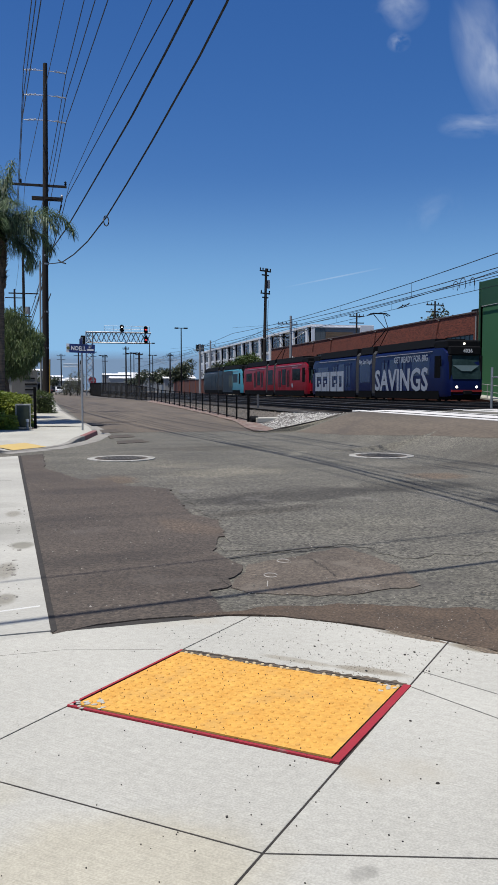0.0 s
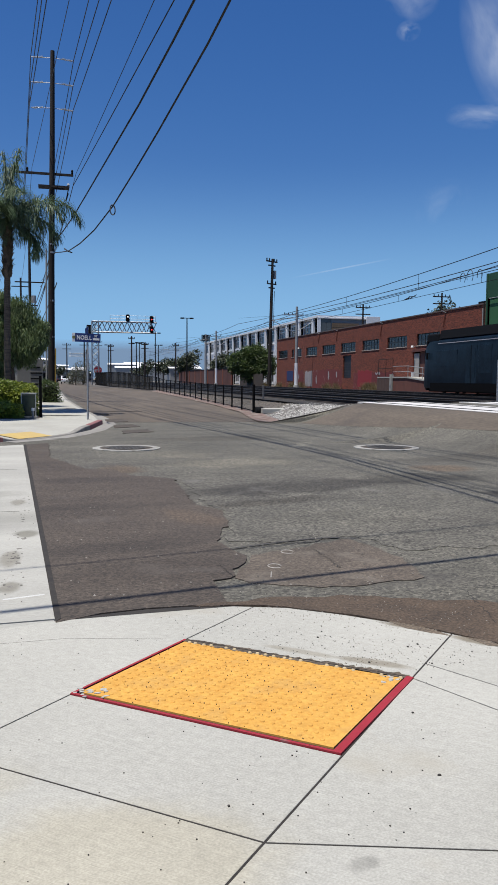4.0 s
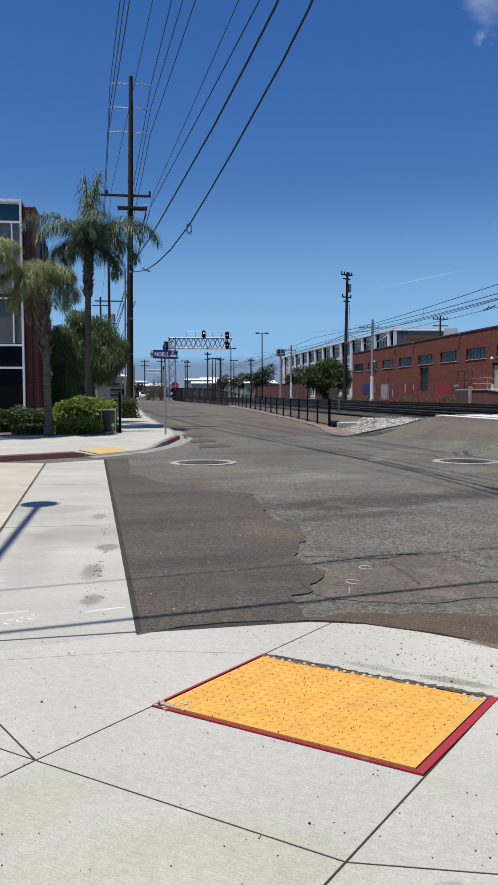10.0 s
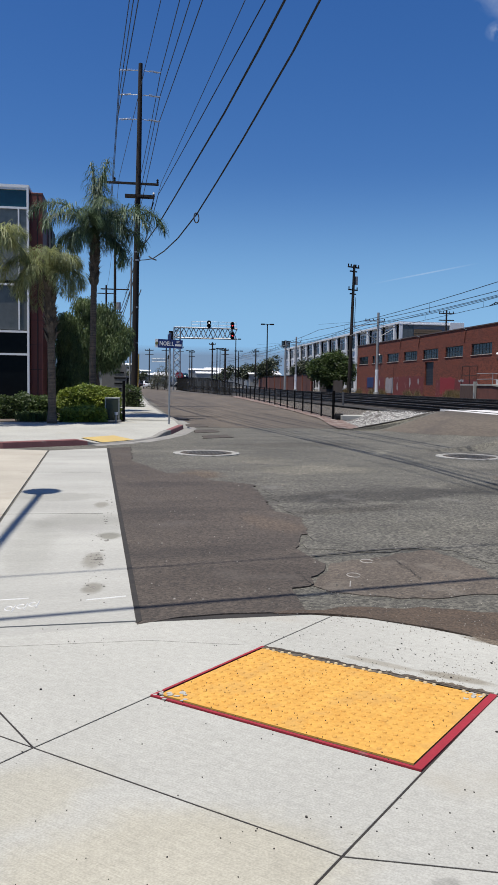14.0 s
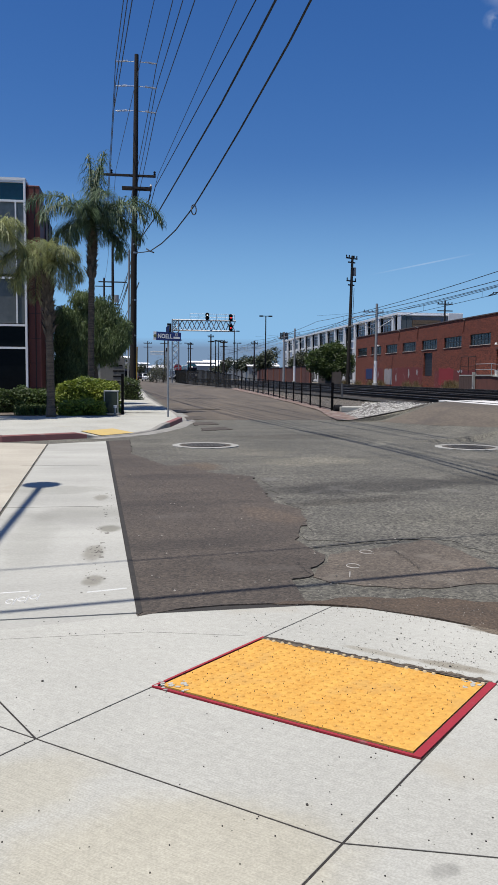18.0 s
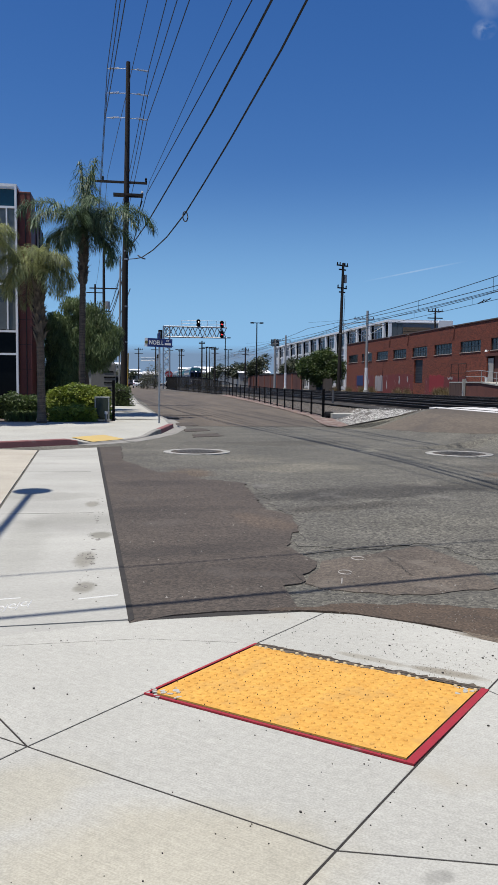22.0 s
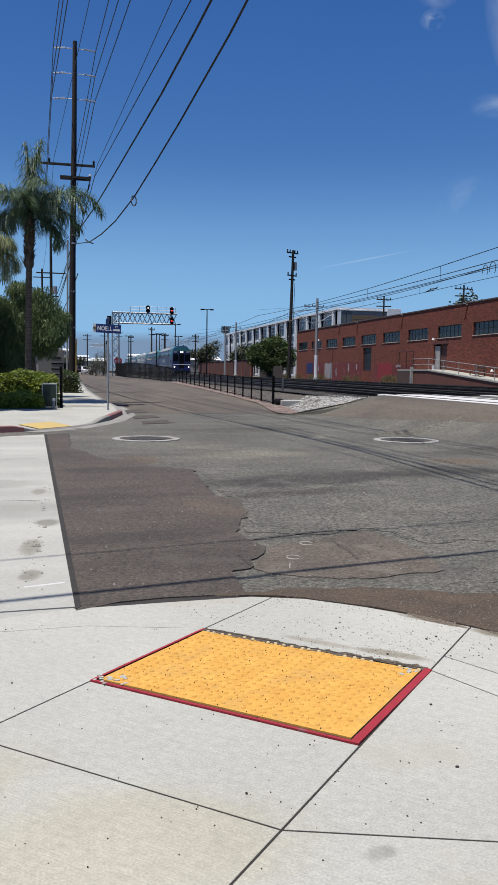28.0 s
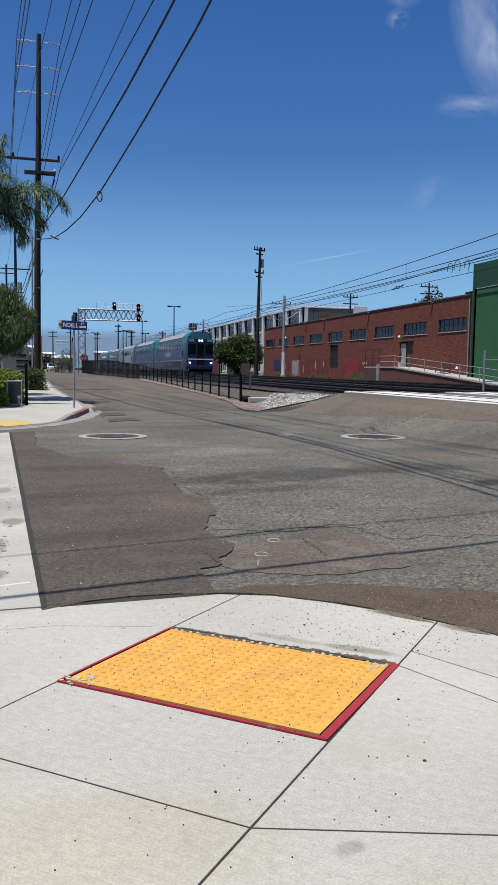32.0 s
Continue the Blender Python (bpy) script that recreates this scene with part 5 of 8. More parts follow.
        part("bracket_shadow", Shape().tube([(-0.05, y + 0.02, BTOP - 0.2), (-0.05, y + 0.45, BTOP - 0.2 - h)], 0.03), BRICK, w)
    part("vent_box", Shape().box(0.9, 55.0, BTOP - 0.4, 2.2, 57.2, BTOP + 0.35, 0.03), CHARCOAL, w, "dark rooftop box")
    # loading ramp with pipe rails
    r = thing("loading_ramp", pose(BX, 0, 0), "concrete ramp with pipe railings along the brick wall", "ramp")
    s = Shape()
    poly = [(70.6, 0.3), (70.6, 1.86), (64.0, 1.86), (47.0, 0.62), (47.0, 0.3)]
    s.add([(-1.9, a, b) for a, b in poly] + [(-0.12, a, b) for a, b in poly], [tuple(range(5)), tuple(range(9, 4, -1))] + [(i, (i + 1) % 5, 5 + (i + 1) % 5, 5 + i) for i in range(5)])
    part("side", s, mat("ramp_side", (0.154, 0.054, 0.037), (0.09, 0.032, 0.024), 0.9, 1.2, 12, 0.3), r, "brown rubble side of the ramp")
    top = [(70.6, 1.862), (64.0, 1.862), (47.0, 0.622)]
    s = Shape().loft([[(-1.96, a, b - 0.02), (-1.96, a, b + 0.10), (-0.1, a, b + 0.10), (-0.1, a, b - 0.02)] for a, b in top])
    part("deck", s, CONCRETE, r, "pale concrete deck")

    def zr(y):
        return 1.86 if y > 64 else 0.62 + (y - 47.0) * 1.24 / 17.0
    for y in (70.5, 68.8, 67.2, 64.0, 61.2, 58.4, 55.6, 52.8, 50.0, 47.4):
        part("post", Shape().tube([(-1.85, y, zr(y) - 0.1), (-1.85, y, zr(y) + (1.75 if y > 67 else 1.05))], 0.03), RUST if y > 67 else GREY_PAINT, r)
    for h in (0.55, 1.05):
        part("rail", Shape().tube([(-1.85, 67.2, zr(67) + h), (-1.85, 64.0, 1.86 + h), (-1.85, 47.4, zr(47.4) + h)], 0.026), GREY_PAINT, r)
    for h in (0.9, 1.75):
        part("rail", Shape().tube([(-1.85, 70.5, 1.86 + h), (-1.85, 67.2, 1.86 + h)], 0.026), RUST, r)
    for i in range(9):
        part("plank", Shape().box(-1.97, 67.3 + 0.37 * i, 0.45, -1.91, 67.63 + 0.37 * i, 1.80), plain("ramp_plank", (0.083, 0.048, 0.038), 0.9), r)
    part("post", Shape().box(-2.15, 67.0, 0.35, -1.95, 67.25, 2.2), CONCRETE, r, "concrete post")
    b = thing("bench", pose(BX - 1.0, 57.0, zr(57.0) + 0.10), "weathered dark wooden bench on the ramp", "bench")
    bench_wood = plain("bench_wood", (0.064, 0.042, 0.029), 0.8)
    for i in range(3):
        part("seat_slat", Shape().box(-0.25 + 0.17 * i, -0.85, 0.42, -0.11 + 0.17 * i, 0.85, 0.46), bench_wood, b)
    for i in range(2):
        part("back_slat", Shape().box(0.26, -0.85, 0.58 + 0.17 * i, 0.30, 0.85, 0.70 + 0.17 * i), bench_wood, b)
    for y in (-0.7, 0.7):
        part("leg", Shape().box(-0.25, y - 0.03, 0.0, -0.19, y + 0.03, 0.42).box(0.24, y - 0.03, 0, 0.30, y + 0.03, 0.86), bench_wood, b)
    s = Shape().loft([[(r_ * math.cos(a), r_ * math.sin(a), z) for a in np.linspace(0, 2 * math.pi, 12, endpoint=False)] for r_, z in ((0.13, 0), (0.17, 0.42), (0.15, 0.42), (0.11, 0.05))])
    solo("bucket", s, SIGN_WHITE, "white plastic bucket by the door", "bucket", at=pose(BX - 1.2, 64.4, 1.96))


def green_building():
    g = thing("green_building", pose(31.5, 0, 0), "windowless green stucco building with a darker top band", "building")
    part("wall", Shape().box(0, 14, 0.2, 0.4, 53.5, 7.8).box(0, 53.1, 0.2, 30, 53.5, 7.8).box(0, 14, 0.2, 30, 14.4, 7.8), GREEN_WALL, g, "mid-green stucco wall")
    part("band", Shape().box(-0.04, 14, 7.8, 0.4, 53.52, 9.62).box(0.4, 53.1, 7.8, 30, 53.52, 9.62), GREEN_DARK, g, "dark green upper band")
    part("roof", Shape().box(0.4, 14.4, 9.2, 30, 53.1, 9.35), CHARCOAL, g)
    part("corner_trim", Shape().box(-0.07, 53.35, 0.2, 0.0, 53.56, 9.64), GREEN_DARK, g)
    part("pipe", Shape().tube([(-0.1, 53.7, 0.5), (-0.1, 53.7, 7.5)], 0.06), RUST, g)
    part("grip_rail", Shape().tube([(-0.12, 53.0, 7.75), (-0.12, 20.0, 7.75)], 0.03), GREY_PAINT, g)


def white_block():
    """Long three-storey block with white fins behind the warehouse."""
    w = thing("office_block", pose(45, 0, 0), "long white three-storey block with fins and dark windows", "office building")
    part("wall", Shape().box(0.3, 131.9, 0, 11.0, 240, 12.6), WHITE, w, "white wall")
    part("roof", Shape().box(-0.5, 131.5, 12.6, 11.2, 240.2, 12.98), WHITE_METAL, w, "white roof edge")
    fin = Shape().box(-0.45, -0.42, 0, 0.3, 0.42, 12.6).mesh("fin")
    pane = Shape().box(0.20, -2.7, 0, 0.28, 2.7, 2.55).mesh("window")
    bars = Shape().box(0.12, -2.7, 0.0, 0.19, 2.7, 0.12).box(0.12, -2.7, 2.43, 0.19, 2.7, 2.55).box(0.12, -2.7, 1.75, 0.19, 2.7, 1.85)
    for q in (-2.7, -0.95, 0.85, 2.58):
        bars.box(0.12, q, 0.12, 0.19, q + 0.12, 2.43)
    bars = bars.mesh("mullion")
    # Charcoal strip beside each fin stands in for the shade of a recess.
    shade_strip = Shape().box(-0.05, -0.66, 0, 0.3, -0.42, 12.6).mesh("recess")
    ledge = Shape().box(0.0, -3.0, 0, 0.3, 3.0, 0.22).mesh("ledge")
    for i in range(13):
        y = 134.4 + 8.2 * i
        part("fin", fin, WHITE_METAL, w, at=pose(0, y, 0))
        part("recess", shade_strip, CHARCOAL, w, at=pose(0, y, 0))
        for z in (1.1, 5.3, 9.5):
            win = part("window", pane, OFFICE_GLASS, w, at=pose(0, y + 3.9, z))
            part("mullion", bars, WHITE_METAL, win)
            part("ledge", ledge, WHITE_METAL, win, at=pose(0, 0, -0.3))
    # gable end: glazed corner, dark timber cladding, white plant room
    wood_clad = mat("timber_cladding", (0.20, 0.14, 0.085), (0.075, 0.052, 0.034), 0.8, 1.4, 7, 0.3, stretch=(2.2, 1, 6))
    grey = plain("end_grey", (0.19, 0.205, 0.215), 0.7)
    part("end_wall", Shape().box(-0.3, 131.5, 0, 8.6, 131.9, 12.6), grey, w, "grey end wall")
    part("corner_post", Shape().box(-0.5, 131.3, 0, 0.1, 131.5, 12.6), WHITE_METAL, w, "white corner post")
    for i in range(2):
        part("glass_panel", Shape().box(0.15 + 1.0 * i, 131.38, 6.0, 1.07 + 1.0 * i, 131.46, 12.5), GLASS_GREY, w, "grey glazing")
    rng = random.Random(77)
    for i in range(7):
        part("cladding", Shape().box(2.2, 131.30 - 0.04 * rng.random(), 9.2 + 0.36 * i, 7.2, 131.5, 9.53 + 0.36 * i), wood_clad, w, "weathered timber board")
    part("plant_room", Shape().box(8.6, 131.2, 7, 11.2, 138, 12.98, 0.03), WHITE, w, "white plant room")
    part("gutter", Shape().box(-0.5, 131.28, 12.45, 8.6, 131.5, 12.62), WHITE_METAL, w)


def corner_building():
    """Glass-fronted building beyond the palms, with stepped oxide-red side panels."""
    b = thing("corner_building", pose(0, 36, 0), "modern building with white-framed dark glass and red panels", "building")
    x1 = -4.85
    # Side walls turned from the sun: their shade is painted into the red.
    part("core", Shape().box(-22, 0.25, 0, x1 - 0.1, 10, 9.9), OXIDE_DARK, b, "red side walls, their shade put into the dark colour")
    part("roof", Shape().box(-22, 0.0, 10.02, x1 + 0.02, 10, 10.14), WHITE_METAL, b, "white roof edge")
    xs = [x1 - 0.03 - 2.2 * i for i in range(8)]
    rows = [(0.15, 2.72, DARK_GLASS, "black glass"), (2.85, 3.72, DARK_GLASS, "black glass"), (3.85, 5.78, GLASS_GREY, "grey glass"), (6.0, 9.1, FRONT_GLASS, "glass with pale reflections put into its colour"), (9.20, 9.93, TEAL_GLASS, "teal glass")]
    for k, (z0, z1, m, lb) in enumerate(rows):
        for a, c in zip(xs, xs[1:]):
            part("pane", Shape().box(c + 0.045, 0.12, z0, a - 0.045, 0.18, z1), m, b, lb)
        part("transom", Shape().box(xs[-1], 0.02, z1, x1, 0.2, z1 + 0.09), WHITE_METAL, b, "white transom")
    for i, x in enumerate(xs):
        part("mullion", Shape().box(x - 0.045, 0.0, 0.0, x + 0.045, 0.2, 10.0), WHITE_METAL, b, "white mullion")
        if i == 0:
            part("mullion", Shape().box(x - 0.42, 0.02, 3.85, x - 0.36, 0.2, 9.1), WHITE_METAL, b)
    part("spandrel", Shape().box(xs[-1], 0.06, 5.78, x1 - 0.1, 0.17, 6.0), CHARCOAL, b)
    # blinds drawn behind the upper glass
    for a, c in zip(xs[:3], xs[1:4]):
        part("blind", Shape().box(c + 0.1, 0.19, 6.4, a - 0.1, 0.22, 9.1), plain("blind_grey", (0.192, 0.192, 0.186), 0.8), b)
    pier = part("pier", Shape().box(x1 + 0.03, 0.3, 0, -4.27, 1.9, 9.9, 0.02), OXIDE, b, "oxide-red end pier")
    for i in range(9):
        part("panel_joint", Shape().box(x1 + 0.02, 0.292, 1.0 + 1.1 * i, -4.28, 0.30, 1.02 + 1.1 * i), OXIDE_DARK, pier)
    part("rib", Shape().box(-4.52, 0.26, 0, -4.48, 0.30, 9.85), OXIDE_DARK, pier)
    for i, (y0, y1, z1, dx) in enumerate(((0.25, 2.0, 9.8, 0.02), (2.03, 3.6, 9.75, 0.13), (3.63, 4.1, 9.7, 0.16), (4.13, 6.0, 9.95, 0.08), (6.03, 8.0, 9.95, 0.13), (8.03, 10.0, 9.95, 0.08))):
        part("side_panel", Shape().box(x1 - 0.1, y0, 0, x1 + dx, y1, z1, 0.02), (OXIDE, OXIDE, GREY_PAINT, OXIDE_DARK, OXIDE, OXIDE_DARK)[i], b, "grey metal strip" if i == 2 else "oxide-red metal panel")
        part("rib", Shape().box(x1 + dx, y0 + 0.2, 0, x1 + dx + 0.05, y0 + 0.26, z1 - 0.1).box(x1 + dx, y1 - 0.26, 0, x1 + dx + 0.05, y1 - 0.2, z1 - 0.1), OXIDE_DARK, b)


# ---- poles, wires, signals ----
def insulator(s, p, r=0.05, h=0.16):
    x, y, z = p
    s.loft([[(x + q * math.cos(a), y + q * math.sin(a), z + k) for a in np.linspace(0, 2 * math.pi, 8, endpoint=False)] for q, k in ((r * 0.5, 0), (r, h * 0.3), (r * 0.6, h * 0.5), (r, h * 0.7), (r * 0.4, h))])


def big_pole(x, y, h, label, lean=0.0, arms=True):
    p = thing("utility_pole", pose(x, y, 0.1), label, "utility pole", "utility poles")
    k = lean
    part("shaft", Shape().tube([(0, 0, -0.3), (k * 0.3, 0, h * 0.4), (k * 0.7, 0, h * 0.7), (k, 0, h)], [0.215, 0.185, 0.16, 0.125], 12), WOOD, p, "dark creosoted timber shaft", smooth=50)

    def at(z):
        return k * z / h
    if arms:
        for z in (20.55, 19.1, 17.63):
            for sx in (-1, 1):
                s = Shape()
                for i in range(9):
                    a = sx * (0.55 + 0.07 * i)
                    s.tube([(at(z) + a, 0, z + 0.05 - 0.01 * i), (at(z) + a + 0.035 * sx, 0, z + 0.045 - 0.01 * i)], [0.075, 0.05], 8)
                s.tube([(at(z) + sx * 0.15, 0, z + 0.03), (at(z) + sx * 1.25, 0, z - 0.02)], 0.022, 6)
                part("post_insulator", s, CERAMIC, p, "grey ribbed post insulator")
        arm = part("crossarm", Shape().box(-1.9, -0.06, 13.72, 1.45, 0.06, 13.86, 0.01), WOOD_ARM, p, "brown timber crossarm")
        s = Shape()
        for a in (-1.82, -1.25, 1.38):
            insulator(s, (a, 0, 13.86), 0.08, 0.26)
        pieces("insulator", s, CHARCOAL, arm, 40)
        arm = part("crossarm", Shape().box(-0.62, -0.28, 12.95, 1.2, -0.18, 13.08).box(-0.62, 0.18, 12.95, 1.2, 0.28, 13.08), WOOD_ARM, p, "short double crossarm")
        s = Shape()
        insulator(s, (1.15, 0, 13.0), 0.09, 0.3)
        pieces("insulator", s, CERAMIC, arm, 40)
        for z in (9.6, 9.1, 6.2, 4.0):
            part("band", Shape().tube([(at(z), 0, z - 0.05), (at(z), 0, z + 0.05)], 0.195, 10), GALV, p)
        part("riser_pipe", Shape().tube([(0.22, -0.12, 0), (0.26 + at(4) * 0.4, -0.12, 3.3)], 0.036), plain("riser_yellow", (0.32, 0.211, 0.038), 0.6), p, "yellow riser guard")
        part("jumper", Shape().tube([(0.2, 0, 12.2), (0.6, 0, 11.95), (1.0, 0, 12.3), (1.15, 0, 12.95)], 0.03, 6), CABLE, p)
        part("jumper", Shape().tube([(0.2, 0, 11.7), (0.5, 0, 11.9), (0.95, 0, 12.05), (1.15, 0, 12.7)], 0.025, 6), CABLE, p)
        part("ground_line_pipe", Shape().tube([(-0.29, 0.1, 0), (-0.20, 0.1, 9.3)], 0.055, 10), GREY_PAINT, p, "pale grey pipe beside the pole")
    return p


def wire(name, pts, r, material, label, sag=0.0, group="overhead wires"):
    """A hanging wire through points; sag only for two-point spans."""
    if len(pts) == 2:
        a, b = Vector(pts[0]), Vector(pts[1])
        pts = [a.lerp(b, i / 24) - Vector((0, 0, sag * 4 * (i / 24) * (1 - i / 24))) for i in range(25)]
    return solo(name, Shape().tube(pts, r, 6), material, label, "wire", group, smooth=60)


def power_lines():
    big_pole(-0.3, 50, 21.0, "tall dark timber power pole with three tiers of insulators", 0.3)
    big_pole(-3.0, 100, 20.6, "distant tall timber power pole", 0.0, False)
    far = thing("crossarms", pose(-3.0, 99.9, 0.1), "timber crossarms of the distant power pole", "crossarm")
    for z, w in ((20.2, 1.3), (18.6, 1.2), (13.1, 1.75), (10.3, 0.9), (8.6, 1.1)):
        part("arm", Shape().box(-w, -0.06, z - 0.07, w, 0.06, z + 0.07), WOOD_ARM, far)
    part("transformer", Shape().tube([(0.45, 0, 10.6), (0.45, 0, 11.5)], 0.28, 12), GREY_PAINT, far, "grey can transformer")
    second = thing("utility_pole", pose(-5.2, 128, 0.1), "slim far timber pole", "utility pole", "utility poles")
    part("shaft", Shape().tube([(0, 0, 0), (0, 0, 17)], [0.2, 0.14], 8), WOOD, second)
    part("crossarm", Shape().box(-1.4, -0.06, 15.6, 1.4, 0.06, 15.74), WOOD_ARM, second)
    # near spans run on over the camera to a pole behind it
    ends = big_pole(4.4, -32, 21.0, "timber power pole behind the corner", 0.0)
    T = (50 + 32) / 60.0
    for ax, az, bx, r, m, sag in ((-1.26, 20.67, 3.19, 0.024, WIRE, 0.5), (-1.29, 19.19, 3.21, 0.024, WIRE, 0.5), (-1.39, 17.73, 3.43, 0.024, WIRE, 0.5),
                                  (1.22, 20.63, 5.29, 0.024, WIRE, 0.5), (1.18, 19.19, 5.89, 0.024, WIRE, 0.5), (1.15, 17.68, 6.09, 0.024, WIRE, 0.5),
                                  (1.31, 14.02, 6.15, 0.016, WIRE, 0.3), (1.12, 13.26, 6.96, 0.022, CABLE, 0.3), (-1.28, 14.2, 3.6, 0.013, WIRE, 0.3)):
        wire("power_line", [(ax, 50, az), (ax + (bx - ax) * T, -32, az)], r, m, "thin overhead power line", sag)
        wire("power_line", [(ax, 50, az), (ax * 0.9 - 2.8, 100, az - 0.6)], r, m, "thin overhead power line", 0.9)
    wire("telephone_cable", [(-0.2, 50, 9.69), (0.35, 44.5, 9.4), (0.88, 39.0, 9.27), (1.35, 34.1, 9.3), (1.83, 29.2, 9.36), (2.41, 23.3, 9.44), (2.8, 19.24, 9.6), (3.04, 16.85, 9.75), (3.24, 13.6, 9.88), (3.22, 10.5, 9.95), (3.18, 7.4, 10.0), (3.3, 0, 10.15), (4.3, -32, 10.8)], 0.030, CABLE, "thick black overhead cable")
    wire("telephone_cable", [(-0.1, 50, 9.12), (0.03, 48.8, 9.04), (0.35, 45.7, 8.6), (0.69, 42.5, 8.18), (1.15, 38.0, 7.85), (1.6, 33.8, 7.72), (2.06, 29.4, 7.8), (2.45, 25.7, 8.08), (2.82, 22.2, 8.39), (3.31, 17.5, 8.89), (3.51, 15.7, 9.2), (3.56, 13.3, 9.42), (3.55, 10.5, 9.6), (3.54, 7.4, 9.7), (3.65, 0, 9.95), (4.5, -32, 10.6)], 0.027, CABLE, "thick black sagging cable with a splice loop")
    loop = [(2.06 + 0.09 * math.cos(a), 29.4 + 0.1 * math.sin(a), 7.68 + 0.2 * math.sin(a)) for a in np.linspace(0, 2 * math.pi, 22)]
    wire("splice_loop", loop, 0.022, CABLE, "slack cable coiled into a loop")
    wire("cable_clamp", [(0.50, 43.2, 8.4), (0.66, 42.8, 8.22), (0.86, 42.3, 8.08)], 0.035, CABLE, "short black clamp on the sagging cable")
    for ax, z in ((0.0, 9.3), (-0.1, 9.8), (-0.2, 8.6), (0.1, 7.4)):
        wire("telephone_cable", [(ax, 50, z), (-3.0, 100, z - 0.4)], 0.03, CABLE, "black cable strung along the street", 0.7)
    # service wires across the corner, whose shadows lie on the street
    for a, b, z, r in (((-16.5, 1.16), (30, 11.4), 7.6, 0.029), ((-16.5, 2.29), (30, 12.52), 8.4, 0.012)):
        wire("service_wire", [(a[0], a[1], z), (b[0], b[1], z)], r, CABLE, "black service wire across the corner")
    for x, y in ((-16.55, 1.9), (30, 12.1)):
        q = thing("utility_pole", pose(x, y, 0.0), "timber service pole out beyond the corner", "utility pole", "utility poles")
        part("shaft", Shape().tube([(0, 0, 0), (0, 0, 9.2)], [0.17, 0.12], 10), WOOD, q)
        part("crossarm", Shape().box(-0.08, -1.1, 7.5, 0.08, 1.1, 8.4), WOOD_ARM, q)


def street_lamp():
    l = thing("street_lamp", pose(-3.23, 4.0, 0), "galvanised street lamp with a long arm", "street lamp")
    part("pole", Shape().tube([(0, 0, 0), (0, 0, 7.6), (0, 0.25, 8.1)], [0.085, 0.06, 0.05], 12), GALV, l, smooth=50)
    part("arm", Shape().tube([(0, 0.25, 8.1), (-0.05, 1.4, 8.36), (-0.09, 3.4, 8.46), (-0.12, 5.95, 8.5)], 0.05, 8), GALV, l)
    part("luminaire", Shape().loft([[(-0.12 + r * math.cos(a), 6.25 + 1.15 * r * math.sin(a), z) for a in np.linspace(0, 2 * math.pi, 14, endpoint=False)] for r, z in ((0.16, 8.40), (0.27, 8.44), (0.27, 8.50), (0.12, 8.58))]), GREY_PAINT, l)
    part("base_plate", Shape().box(-0.18, -0.18, 0.0, 0.18, 0.18, 0.03), GALV, l)


def lattice(s, p, q, w, d, n, r, up):
    """A square truss from p to q: four chords and zigzag lacing."""
    p, q = Vector(p), Vector(q)
    t = (q - p).normalized()
    u = Vector(up)
    v = t.cross(u).normalized()
    cs = [u * a * w / 2 + v * b * d / 2 for a, b in ((-1, -1), (1, -1), (1, 1), (-1, 1))]
    for c in cs:
        s.tube([p + c, q + c], r, 5)
    for k in range(4):
        c0, c1 = cs[k], cs[(k + 1) % 4]
        for i in range(n):
            a, b = p.lerp(q, i / n), p.lerp(q, (i + 1) / n)
            s.tube([a + (c0 if i % 2 else c1), b + (c1 if i % 2 else c0)], r * 0.7, 4)
    return s


def signal_head(parent, x, z, lamps):
    h = part("signal_head", Shape().box(x - 0.24, -0.65, z, x + 0.24, -0.35, z + 1.15, 0.08), BLACK, parent, "black signal head with hood")
    part("backboard", Shape().tube([(x, -0.45, z + 0.3), (x, -0.43, z + 0.3)], 0.36, 20).tube([(x, -0.45, z + 0.85), (x, -0.43, z + 0.85)], 0.36, 20), BLACK, h)
    for zz, m in lamps:
        part("lens", Shape().tube([(x, -0.70, z + zz), (x, -0.65, z + zz)], 0.12, 16), m, h, "lit signal lens")
        part("hood", Shape().tube([(x, -1.0, z + zz + 0.06), (x, -0.66, z + zz + 0.06)], 0.19, 12, False), BLACK, h)


